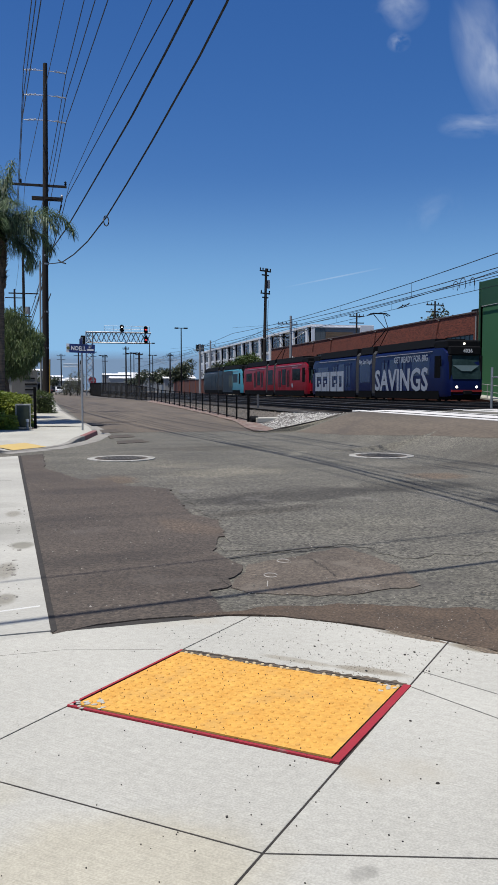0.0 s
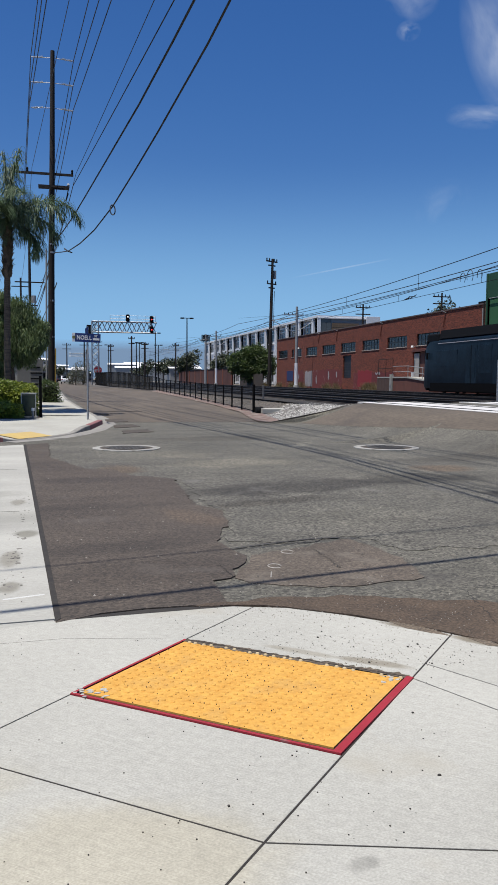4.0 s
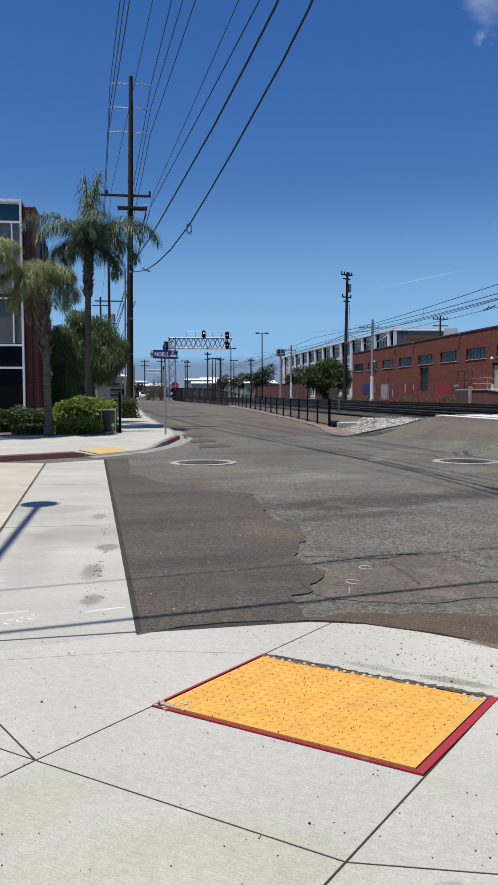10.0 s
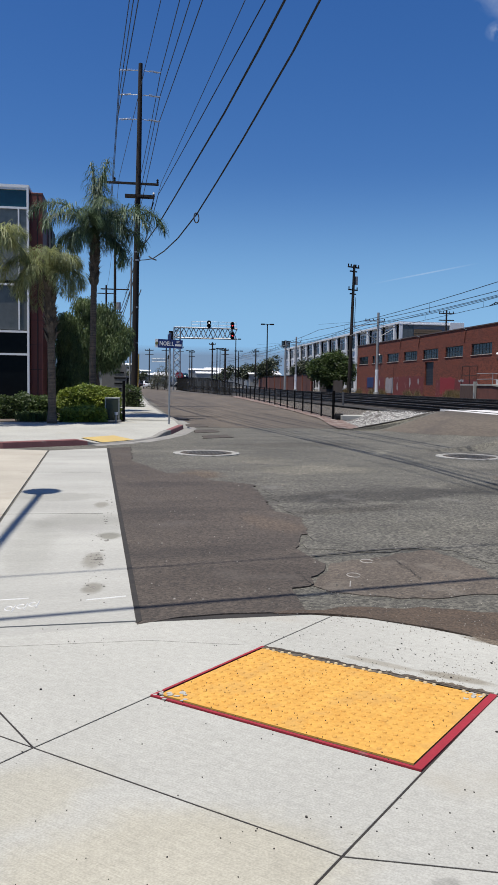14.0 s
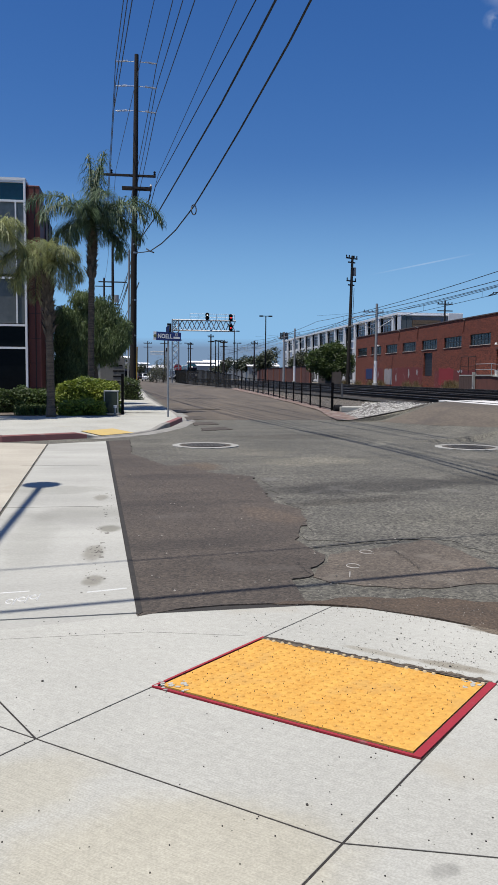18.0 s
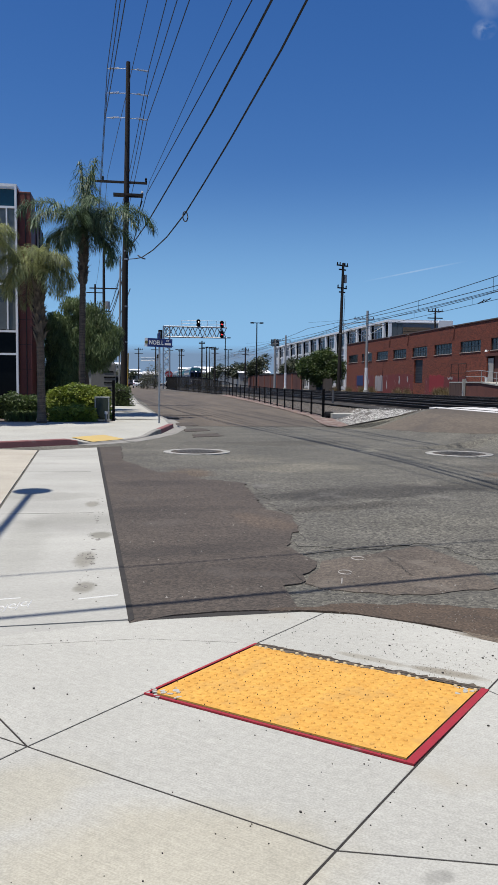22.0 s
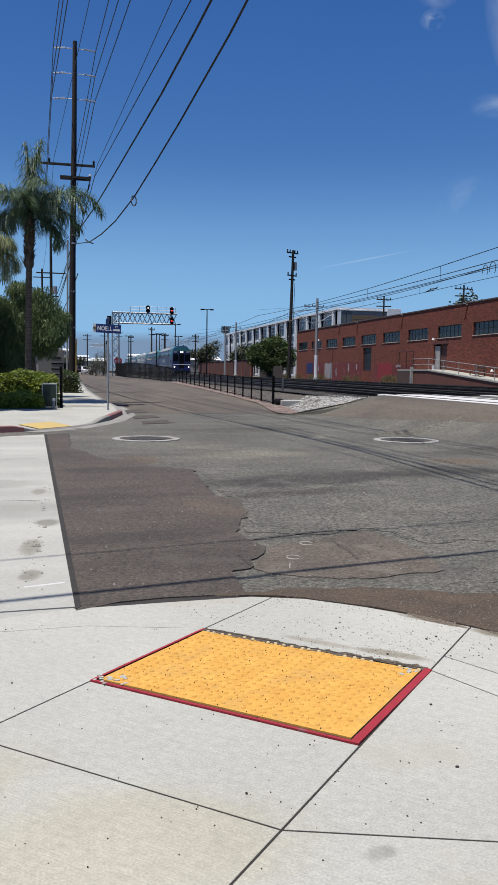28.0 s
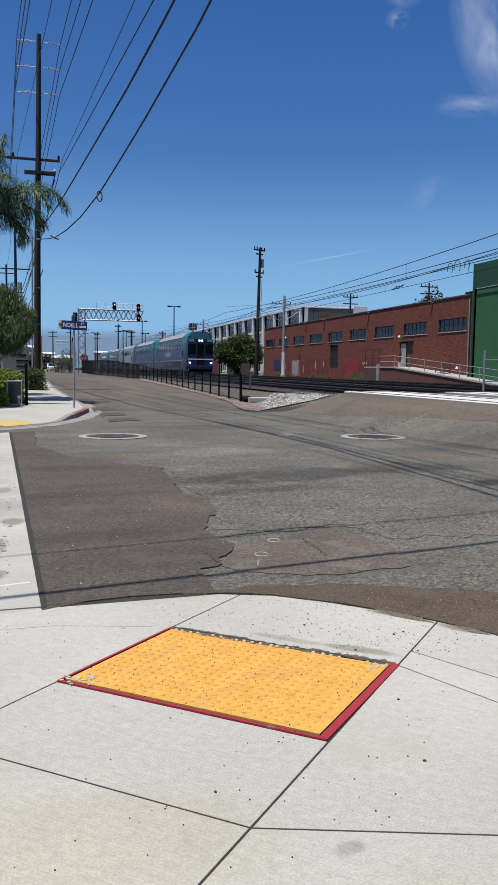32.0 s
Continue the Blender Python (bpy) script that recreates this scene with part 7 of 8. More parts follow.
def palm(x, y, z, h, crown, fronds, seed, label, leaf, boots=1.5, curl=1.9, hang=0.8, dense=3, broad=0.0125):
    """A queen palm. fronds: (bearing in degrees, rise in degrees, length as a share of crown)."""
    p = thing("palm_tree", pose(x, y, z), label, "palm tree", "palms at the corner")
    rng = random.Random(seed)
    lean = (rng.uniform(-0.12, 0.12), rng.uniform(-0.1, 0.1))
    steps = 60
    pts, rad = [], []
    for i in range(steps + 1):
        k = i / steps
        pts.append((lean[0] * k * k, lean[1] * k * k, h * k))
        rad.append(0.138 - 0.02 * k + (0.007 if i % 2 else -0.006) + (0.05 * (1 - k * 12) if k < 0.08 else 0) + 0.05 * step(h - boots, h - 0.4 * boots, h * k))
    part("trunk", Shape().tube(pts, rad, 14), PALM_BARK, p, "dark ringed trunk", smooth=30)
    s = Shape()
    for i in range(int(85 * boots)):
        a, zz = rng.uniform(0, 6.28), h - boots * rng.random() ** 0.9
        k = zz / h
        o = Vector((lean[0] * k * k + 0.15 * math.cos(a), lean[1] * k * k + 0.15 * math.sin(a), zz))
        q = Vector((math.cos(a), math.sin(a), 0))
        l = rng.uniform(0.16, 0.40)
        w = Vector((-q.y, q.x, 0)) * rng.uniform(0.05, 0.085)
        m = o + q * l * 0.22 + Vector((0, 0, l * 0.6))
        e = o + q * l * rng.uniform(0.35, 0.75) + Vector((0, 0, l * rng.uniform(0.8, 1.0)))
        s.add([o - w, o + w, m + w * 0.7, m - w * 0.7, e], [(0, 1, 2, 3), (3, 2, 4)])
    part("boot_layer", s, BOOT, p, "ragged old brown leaf bases")["kind"] = "stuff"
    top = Vector((lean[0], lean[1], h))
    part("crownshaft", Shape().tube([top - Vector((0, 0, 0.3)), top + Vector((0, 0, 0.4)), top + Vector((0, 0, 0.9))], [0.16, 0.12, 0.03], 8), leaf, p)
    down = Vector((0, 0, -1))
    for k, (bearing, rise, share) in enumerate(fronds):
        a, e, L = radians(bearing + rng.uniform(-8, 8)), radians(rise + rng.uniform(-5, 5)), crown * share
        d = Vector((math.cos(a), math.sin(a), 0))
        side = Vector((-d.y, d.x, 0))
        pos, ring, m = top + Vector((0, 0, rng.uniform(0.0, 0.35))), [], 46
        bend = curl * rng.uniform(0.85, 1.1) * (1.0 if rise < 80 else 0.10) / m
        for i in range(m):
            ring.append((pos.copy(), e))
            pos = pos + (d * math.cos(e) + Vector((0, 0, math.sin(e)))) * L / m
            e -= bend * (0.25 + 1.5 * i / m)
        fr = Shape().tube([q for q, _ in ring[::3]], [0.030 * (1 - 0.85 * i / 15) for i in range(len(ring[::3]))], 4)
        for i in range(7, m):
            q, e = ring[i]
            f = i / m
            fwd = d * math.cos(e) + Vector((0, 0, math.sin(e)))
            up = d * -math.sin(e) + Vector((0, 0, math.cos(e)))
            ll = (0.26 + 0.19 * crown) * (0.45 + 0.75 * math.sin(math.pi * min(1, f * 0.9 + 0.08)))
            for sg in (-1, 1):
                for _ in range(dense):
                    g = (side * sg * rng.uniform(0.5, 1) + fwd * rng.uniform(0.25, 0.8) + up * rng.uniform(-0.5, 0.6)).normalized()
                    c = q + fwd * rng.uniform(0, L / m)
                    l = ll * rng.uniform(0.75, 1.1)
                    w = g.cross(down).normalized() * broad
                    b1 = c + g * l * 0.36
                    g2 = (g + down * hang * rng.uniform(0.5, 1.0)).normalized()
                    b2 = b1 + g2 * l * 0.36
                    g3 = (g2 + down * hang * rng.uniform(0.8, 1.8)).normalized()
                    fr.add([c - w, c + w, b1 + w, b1 - w, b2 + w, b2 - w, b2 + g3 * l * 0.34], [(0, 1, 2, 3), (3, 2, 4, 5), (5, 4, 6)])
        part("frond", fr, leaf, p, "feathery arching frond" if k == 0 else "")
    return p


def hedge(name, x0, y0, z0, x1, y1, z1, count, size, leaf, label, seed):
    h = thing(name, pose((x0 + x1) / 2, (y0 + y1) / 2, z0), label, name)
    w, d, t = (x1 - x0) / 2, (y1 - y0) / 2, z1 - z0
    rng, s = random.Random(seed), Shape()
    # Near-black box stands in for the shade among the inner leaves.
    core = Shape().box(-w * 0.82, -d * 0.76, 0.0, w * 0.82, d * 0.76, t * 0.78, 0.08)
    part("shade_core", core, mat("hedge_inside", (0.0192, 0.022, 0.0096), (0.0077, 0.0090, 0.0051), 0.95), h, "near-black box for the shade inside")
    for _ in range(count):
        f = rng.random()
        u, v, q = rng.uniform(-1, 1), rng.uniform(-1, 1), rng.random()
        if f < 0.4:
            p = [u * w, v * d, t]
        elif f < 0.75:
            p = [u * w, -d, q * t]
        else:
            p = [w * rng.choice((-1, 1)), v * d, q * t]
        edge = max(abs(p[0]) / w, abs(p[1]) / d)
        p[2] *= 1 - 0.16 * edge ** 4 + 0.10 * noise.noise((p[0] * 1.1 + seed, p[1] * 1.1, 0.7))
        k = 0.20 * noise.noise((p[0] * 1.7 + seed, p[1] * 1.7, p[2] * 1.7)) + rng.uniform(-0.10, 0.06)
        c = Vector((p[0], p[1], p[2] - t / 2))
        c += c.normalized() * k * 1.4
        leaf_quads(s, (c.x, c.y, max(0.03, c.z + t / 2)), None, size * rng.uniform(0.6, 1.3), rng)
    part("leaves", s, leaf, h, "small glossy leaves")
    return h


def corner_planting():
    spiral = [(137.5 * k, 66 - 5.2 * k, 0.8 + 0.25 * ((k * 7) % 5) / 4) for k in range(15)]
    palm(-2.96, 27.6, 0.14, 5.0, 1.75, spiral, 1, "shorter queen palm with weeping yellow-green fronds", PALM_LEAF_PALE, 2.2, 2.35, 0.95, 3, 0.0085)
    crown = [(20, 89, 0.98), (200, 88, 0.90), (340, 86, 0.80), (178, 64, 1.08), (205, 50, 0.90), (2, 60, 1.22), (338, 52, 1.0), (165, 24, 0.72), (20, 26, 0.80), (345, 4, 0.62), (215, 8, 0.55), (270, 44, 0.7), (250, 62, 0.75), (295, 62, 0.8), (285, 10, 0.55), (310, 34, 0.75), (90, 45, 0.9), (60, 34, 0.9), (125, 40, 0.9), (45, 65, 0.9)]
    palm(-1.95, 33.7, 0.14, 7.4, 3.1, crown, 2, "tall queen palm with an upright arching crown beside the pole", PALM_LEAF, 1.9, 2.3, 1.1, 3, 0.0115)
    palm(-4.95, 26.6, 0.14, 5.6, 2.1, spiral[:12], 3, "queen palm half hidden in front of the glass building", PALM_LEAF_PALE, 1.5, 2.3, 0.95, 3, 0.0085)
    tree(-2.15, 39.5, 0.14, [(-0.9, 0, 3.0, 1.2, 1.3, 1.5), (0.5, 0.2, 3.4, 1.3, 1.3, 1.6), (0.2, 0.2, 4.5, 1.0, 1.0, 1.0), (-1.2, -0.2, 4.1, 0.9, 1.0, 0.9), (-0.55, 0, 5.05, 0.65, 0.7, 0.75), (0.9, -0.3, 3.1, 0.8, 0.9, 0.7), (-0.95, -0.3, 1.7, 1.0, 1.0, 1.1), (1.35, 0, 3.3, 0.6, 0.8, 0.8), (-1.7, 0.2, 1.3, 1.0, 1.0, 1.3), (1.5, 0.1, 3.9, 0.5, 0.6, 0.5)], 70000, 0.15, LEAF_PEPPER, "round pepper tree with fine drooping leaves", 31, (2.4, 0.2), 0.85)
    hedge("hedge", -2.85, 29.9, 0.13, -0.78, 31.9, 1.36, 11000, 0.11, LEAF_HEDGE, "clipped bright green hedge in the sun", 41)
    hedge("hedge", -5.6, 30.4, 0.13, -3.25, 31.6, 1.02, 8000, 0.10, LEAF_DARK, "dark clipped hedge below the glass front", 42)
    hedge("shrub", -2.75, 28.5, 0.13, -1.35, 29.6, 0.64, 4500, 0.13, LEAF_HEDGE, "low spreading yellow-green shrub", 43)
    s, rng = Shape(), random.Random(9)
    for i in range(500):
        a, r = rng.uniform(0, 6.28), rng.uniform(0, 0.55)
        x, y = -3.75 + r * math.cos(a) * 1.1, 28.7 + r * math.sin(a) * 0.6
        l = rng.uniform(0.25, 0.5)
        t = rng.uniform(0, 6.28)
        q = Vector((math.cos(t), math.sin(t), 0))
        w = Vector((-q.y, q.x, 0)) * 0.012
        c = Vector((x, y, 0.13))
        s.add([c - w, c + w, c + q * l * 0.25 + Vector((0, 0, l * 0.7)) + w, c + q * l * 0.25 + Vector((0, 0, l * 0.7)) - w, c + q * l * 0.6 + Vector((0, 0, l * 0.85))], [(0, 1, 2, 3), (3, 2, 4)])
    solo("grass_tuft", s, LEAF_DARK, "tuft of long green strap leaves", "grass")
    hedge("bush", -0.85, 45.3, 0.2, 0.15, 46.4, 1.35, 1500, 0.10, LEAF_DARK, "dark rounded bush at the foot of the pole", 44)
    bed = Shape().prism([(-9, 28.3), (-0.9, 28.3), (-0.6, 29.0), (-0.6, 33.5), (-2.6, 36), (-9, 36)], 0.10, 0.152)
    solo("planting_bed", bed, SOIL, "brown soil bed round the palms", "planting bed", kind="structure")


def utility_box():
    b = thing("utility_box", pose(-0.97, 29.3, 0.14), "green metal utility cabinet at the pavement edge", "utility box")
    part("base", Shape().box(-0.30, -0.26, 0.0, 0.30, 0.26, 0.06), CONCRETE, b)
    part("body", Shape().box(-0.25, -0.2, 0.06, 0.25, 0.2, 0.86, 0.015), GREEN_BOX, b)
    part("door", Shape().box(-0.22, -0.215, 0.10, 0.22, -0.2, 0.80, 0.006), plain("door_green", (0.022, 0.034, 0.022), 0.75), b, "dark green door")
    part("lid", Shape().box(-0.27, -0.22, 0.84, 0.27, 0.22, 0.89, 0.012), plain("lid_pale", (0.32, 0.333, 0.307), 0.5), b, "paler rounded lid")
    for sx in (-1, 1):
        part("corner_trim", Shape().box(sx * 0.245 - 0.018, -0.222, 0.06, sx * 0.245 + 0.018, -0.19, 0.84), bpy.data.materials["lid_pale"], b, "pale corner trim")
    p = thing("marker_post", pose(-0.56, 29.35, 0.14), "slim dark green marker post", "post")
    part("post", Shape().box(-0.05, -0.03, 0, 0.05, 0.03, 1.5, 0.01), BLACK, p)
    q = thing("standpipe", pose(-0.82, 28.9, 0.14), "short pale capped pipe in the pavement", "standpipe")
    part("pipe", Shape().tube([(0, 0, 0), (0, 0, 0.26)], 0.04, 10), GREY_PAINT, q)
    part("cap", Shape().tube([(0, 0, 0.26), (0, 0, 0.36)], 0.06, 10), SIGN_WHITE, q)
    s = thing("monument_sign", pose(-1.35, 47.5, 0.2), "grey business board with dark unreadable lines", "sign")
    part("board", Shape().box(-0.84, -0.1, 0.1, 0.61, 0.1, 2.45, 0.02), plain("board_grey", (0.155, 0.155, 0.15), 0.8), s)
    for i, (a, w) in enumerate(((1.95, 0.62), (1.62, 0.75), (1.3, 0.68), (0.98, 0.5))):
        part("line_of_text", Shape().box(-0.1, -0.12, a, -0.1 + w * 0.9, -0.1, a + 0.08), CHARCOAL, s)
    part("plinth", Shape().box(-0.9, -0.16, -0.1, 0.66, 0.16, 0.1, 0.02), CONCRETE, s)
    w = thing("low_wall", pose(-2.0, 52, 0.2), "grey metal shed roof behind the tree", "shed")
    part("roof", Shape().add([(-2.5, 0, 2.6), (1.0, 0, 2.6), (0.2, 2.5, 3.4), (-2.5, 2.5, 3.4), (-2.5, 0, 2.4), (1.0, 0, 2.4), (0.2, 2.5, 3.2), (-2.5, 2.5, 3.2)], [(0, 1, 2, 3), (7, 6, 5, 4), (0, 4, 5, 1), (1, 5, 6, 2), (2, 6, 7, 3), (3, 7, 4, 0)]), GREY_PAINT, w)
    part("wall", Shape().box(-2.5, 0.1, 0, 0.8, 2.4, 2.45), GREY_PAINT, w)


# ---- cars far down the street ----
TAIL_DARK = plain("tail_light_dark", (0.064, 0.0077, 0.0077), 0.4)


def car(x, y, z, material, label, dark=False):
    c = thing("car", pose(x, y, z), label, "car", "parked cars")
    prof = [(-2.2, 0.35), (-2.25, 0.75), (-1.9, 0.95), (-1.55, 1.0), (-0.9, 1.42), (0.6, 1.42), (1.3, 0.98), (2.1, 0.82), (2.25, 0.55), (2.2, 0.35)]
    s = Shape().loft([[(x_, a, b if b < 1.0 else b) for a, b in prof] for x_ in (-0.85, 0.85)])
    part("body", s, material, c)
    part("rear_window", Shape().add([(-0.66, -1.52, 1.03), (0.66, -1.52, 1.03), (0.58, -0.95, 1.39), (-0.58, -0.95, 1.39)], [(0, 1, 2, 3)]).add([(-0.66, -1.53, 1.04), (0.66, -1.53, 1.04), (0.58, -0.96, 1.40), (-0.58, -0.96, 1.40)], [(0, 1, 2, 3)]), DARK_GLASS, c)
    for sx in (-1, 1):
        part("side_window", Shape().box(sx * 0.855 - 0.006, -1.0, 1.02, sx * 0.855 + 0.006, 0.75, 1.32), DARK_GLASS, c)
        part("tail_light", Shape().box(sx * 0.68 - 0.12, -2.27, 0.72, sx * 0.68 + 0.12, -2.2, 0.88), STOP_RED, c)
        for a in (-1.35, 1.4):
            w = part("wheel", Shape().tube([(sx * 0.68, a, 0.32), (sx * 0.87, a, 0.32)], 0.32, 16), RUBBER, c)
            part("rim", Shape().tube([(sx * 0.87, a, 0.32), (sx * 0.88, a, 0.32)], 0.2, 12), GALV, w)
    part("bumper", Shape().box(-0.84, -2.3, 0.38, 0.84, -2.18, 0.6, 0.03), material if not dark else CHARCOAL, c)
    return c


def traffic():
    car(1.7, 148, street_z(148), CAR_WHITE, "white saloon parked down the street")
    car(0.9, 166, street_z(166), CAR_DARK, "dark saloon parked down the street", True)
    car(1.1, 186, street_z(186) + 0.05, CAR_DARK, "black car parked far down the street", True)
    t = thing("pickup_truck", pose(-0.95, 66, street_z(66) + 0.10), "black pickup truck parked at the kerb", "truck")
    part("bed", Shape().box(-0.95, -2.6, 0.5, 0.95, -0.4, 1.15, 0.04), CAR_DARK, t)
    part("cab", Shape().box(-0.93, -0.4, 0.5, 0.93, 1.4, 1.85, 0.12), CAR_DARK, t)
    part("bonnet", Shape().box(-0.93, 1.4, 0.5, 0.93, 2.7, 1.15, 0.08), CAR_DARK, t)
    part("rear_window", Shape().box(-0.7, -0.42, 1.25, 0.7, -0.395, 1.7), DARK_GLASS, t)
    part("bumper", Shape().box(-0.95, -2.75, 0.45, 0.95, -2.6, 0.65, 0.02), CHARCOAL, t)
    for sx in (-1, 1):
        part("tail_light", Shape().box(sx * 0.85 - 0.08, -2.63, 0.8, sx * 0.85 + 0.08, -2.6, 1.1), TAIL_DARK, t)
        for a in (-1.6, 1.8):
            part("wheel", Shape().tube([(sx * 0.72, a, 0.38), (sx * 0.96, a, 0.38)], 0.38, 16), RUBBER, t)


# ---- distance ----
def distance():
    rng = random.Random(17)
    tree(30.3, 122, 0.4, [(-2.2, 0, 3.8, 2.0, 2.2, 2.2), (0.4, 0.4, 4.4, 2.6, 2.2, 2.9), (2.4, 0, 3.8, 2.0, 2.0, 2.4), (0.6, 0.5, 5.7, 2.2, 1.6, 1.5), (0.2, -0.8, 2.4, 3.2, 1.5, 1.8)], 17000, 0.34, LEAF_DARK, "dense dark green tree beside the brick warehouse", 51, (1.6, 0.3))
    for i, (x, y, r, h) in enumerate(((3.0, 129, 1.3, 4.2), (4.3, 133, 1.4, 4.6), (2.6, 137, 1.1, 3.2), (4.9, 142, 1.3, 4.2))):
        tree(x, y, street_z(y), [(0, 0, h * 0.38, r, r, h * 0.5), (0.5, 0.3, h * 0.75, r * 0.6, r * 0.6, h * 0.3), (-0.6, 0, h * 0.28, r * 0.7, r * 0.6, h * 0.35)], 1500, 0.15, LEAF_SCRUB, "scrubby olive bush on the street verge", 60 + i, (0.8, 0.08), group="verge bushes")
    for i, (x, y, r, h) in enumerate(((33, 205, 2.4, 8.5), (36, 216, 3.4, 10.5), (32.5, 230, 2.2, 8.0), (34.5, 260, 3.0, 9.0), (39.5, 190, 2.6, 8.5), (40, 280, 4, 9.5), (-6, 175, 3.6, 6.0), (-9, 230, 4, 7.5), (1.0, 330, 3, 7), (36, 340, 5, 8), (59.5, 117, 2.3, 15.0), (62.2, 119, 2.4, 15.4), (-3.5, 300, 4, 7), (35, 310, 3, 10))):
        tree(x, y, 0.2, [(0, 0, h * 0.62, r, r, h * 0.3), (r * 0.5, 0, h * 0.8, r * 0.6, r * 0.6, h * 0.2), (-r * 0.6, 0, h * 0.55, r * 0.6, r * 0.6, h * 0.22)], 1500, 0.55, LEAF_FAR, "distant tree with dark leaves", 80 + i, (h * 0.4, 0.25), group="distant trees")
    for i in range(16):
        x, y = 31.0 + rng.uniform(-0.5, 0.3), rng.choice((97.5, 99.5, 101, 72.5, 74, 88, 84.5, 108, 110, 111.5, 115)) + rng.uniform(-1, 1)
        s = Shape()
        for k in range(260):
            a, l = rng.uniform(0, 6.28), rng.uniform(0.35, 1.1)
            q = Vector((math.cos(a), math.sin(a), 0)) * rng.uniform(0.1, 0.6)
            c = Vector((rng.gauss(0, 0.25), rng.gauss(0, 0.4), 0))
            wv = Vector((-q.y, q.x, 0)).normalized() * 0.02
            s.add([c - wv, c + wv, c + q + Vector((0, 0, l))], [(0, 1, 2)])
        solo("weed_clump", s, DRY_GRASS, "dry straw-coloured weeds at the foot of the wall", "weeds", "weeds by the warehouse", at=pose(x, y, 0.5))
    for i, (x, y, w, d, h, m, lb) in enumerate(((39, 440, 14, 10, 7.6, WHITE, "distant white shed with a pitched roof"), (54, 470, 13, 12, 9.0, STUCCO, "distant pale shed with a pitched roof"), (42, 500, 20, 12, 10.5, WHITE, "distant shed with a broad white roof"), (4.0, 420, 9, 12, 6, STUCCO, "distant pale building down the street"), (36.5, 226, 9, 12, 4.6, WHITE, "low white-roofed shed by the tracks"), (-13, 300, 12, 14, 9, WHITE, "plain white office block in the distance"), (-8, 420, 14, 10, 11, STUCCO, "distant pale block of offices"), (62, 560, 30, 14, 12.5, WHITE, "far long white hall beyond the railway"), (7.6, 265, 5, 8, 4.2, STUCCO, "small pale shed beside the tracks"), (75, 520, 26, 14, 10, STUCCO, "far pale hall beyond the railway"), (-2, 610, 22, 14, 11, WHITE, "far white building at the street end"))):
        b = thing("shed" if h < 7 else "building", pose(x, y, 0.2), lb, "building", "distant buildings")
        part("wall", Shape().box(-w / 2, 0, -0.3, w / 2, d, h), m if x < 0 else GREY_PAINT, b)
        part("roof", Shape().add([(-w / 2 - 0.3, -0.3, h), (w / 2 + 0.3, -0.3, h), (w / 2 + 0.3, d + 0.3, h), (-w / 2 - 0.3, d + 0.3, h), (-w / 2 - 0.3, d / 2, h + 1.1), (w / 2 + 0.3, d / 2, h + 1.1)], [(0, 1, 5, 4), (2, 3, 4, 5), (0, 4, 3), (1, 2, 5), (3, 2, 1, 0)]), WHITE_METAL, b, "white metal roof")
        for k in range(int(w // 3)):
            part("window", Shape().box(-w / 2 + 1 + 3 * k, -0.06, h * 0.45, -w / 2 + 2.4 + 3 * k, 0.0, h * 0.45 + 1.1), GLASS_GREY, b)
    # far ridge; the haze of distance is put into its blue glow
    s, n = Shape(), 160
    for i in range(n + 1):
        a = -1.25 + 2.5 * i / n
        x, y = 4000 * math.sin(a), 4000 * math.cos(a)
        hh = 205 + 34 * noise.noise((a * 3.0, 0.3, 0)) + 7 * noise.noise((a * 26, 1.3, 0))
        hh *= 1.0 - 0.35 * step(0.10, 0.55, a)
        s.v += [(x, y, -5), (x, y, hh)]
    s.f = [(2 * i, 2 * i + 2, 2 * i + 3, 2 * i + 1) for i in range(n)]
    solo("backdrop", s, HILL, "low ridge far beyond the city, haze put into its blue glow", "backdrop", kind="structure")


def cloud_material(name, scale, seed, low, thick=0.5):
    m = bpy.data.materials.new(name)
    m.use_nodes = True
    t = m.node_tree
    N, L = t.nodes, t.links
    N.remove(N["Principled BSDF"])
    co = N.new("ShaderNodeTexCoord")
    nz = N.new("ShaderNodeTexNoise")
    nz.noise_dimensions = "4D"
    nz.inputs["W"].default_value = seed
    nz.inputs["Scale"].default_value, nz.inputs["Detail"].default_value, nz.inputs["Distortion"].default_value = scale, 8, 0.6
    L.new(co.outputs["Generated"], nz.inputs["Vector"])
    gr = N.new("ShaderNodeTexGradient")
    gr.gradient_type = "SPHERICAL"
    mp = N.new("ShaderNodeMapping")
    mp.inputs["Location"].default_value = (-1, -1, -1)
    mp.inputs["Scale"].default_value = (2, 2, 2)
    L.new(co.outputs["Generated"], mp.inputs[0])
    L.new(mp.outputs[0], gr.inputs[0])
    mr = N.new("ShaderNodeMapRange")
    mr.inputs[1].default_value, mr.inputs[2].default_value, mr.inputs[4].default_value = low, low + 0.35, thick
    L.new(nz.outputs[0], mr.inputs[0])
    mu = N.new("ShaderNodeMath")
    mu.operation = "MULTIPLY"
    L.new(mr.outputs[0], mu.inputs[0])
    L.new(gr.outputs[0], mu.inputs[1])
    # Sunlit white of the wisps is put in as an emission colour.
    em, tr, mx = N.new("ShaderNodeEmission"), N.new("ShaderNodeBsdfTransparent"), N.new("ShaderNodeMixShader")
    em.inputs[0].default_value = (0.60, 0.65, 0.72, 1)
    L.new(mu.outputs[0], mx.inputs[0])
    L.new(tr.outputs[0], mx.inputs[1])
    L.new(em.outputs[0], mx.inputs[2])
    L.new(mx.outputs[0], N["Material Output"].inputs[0])
    return m


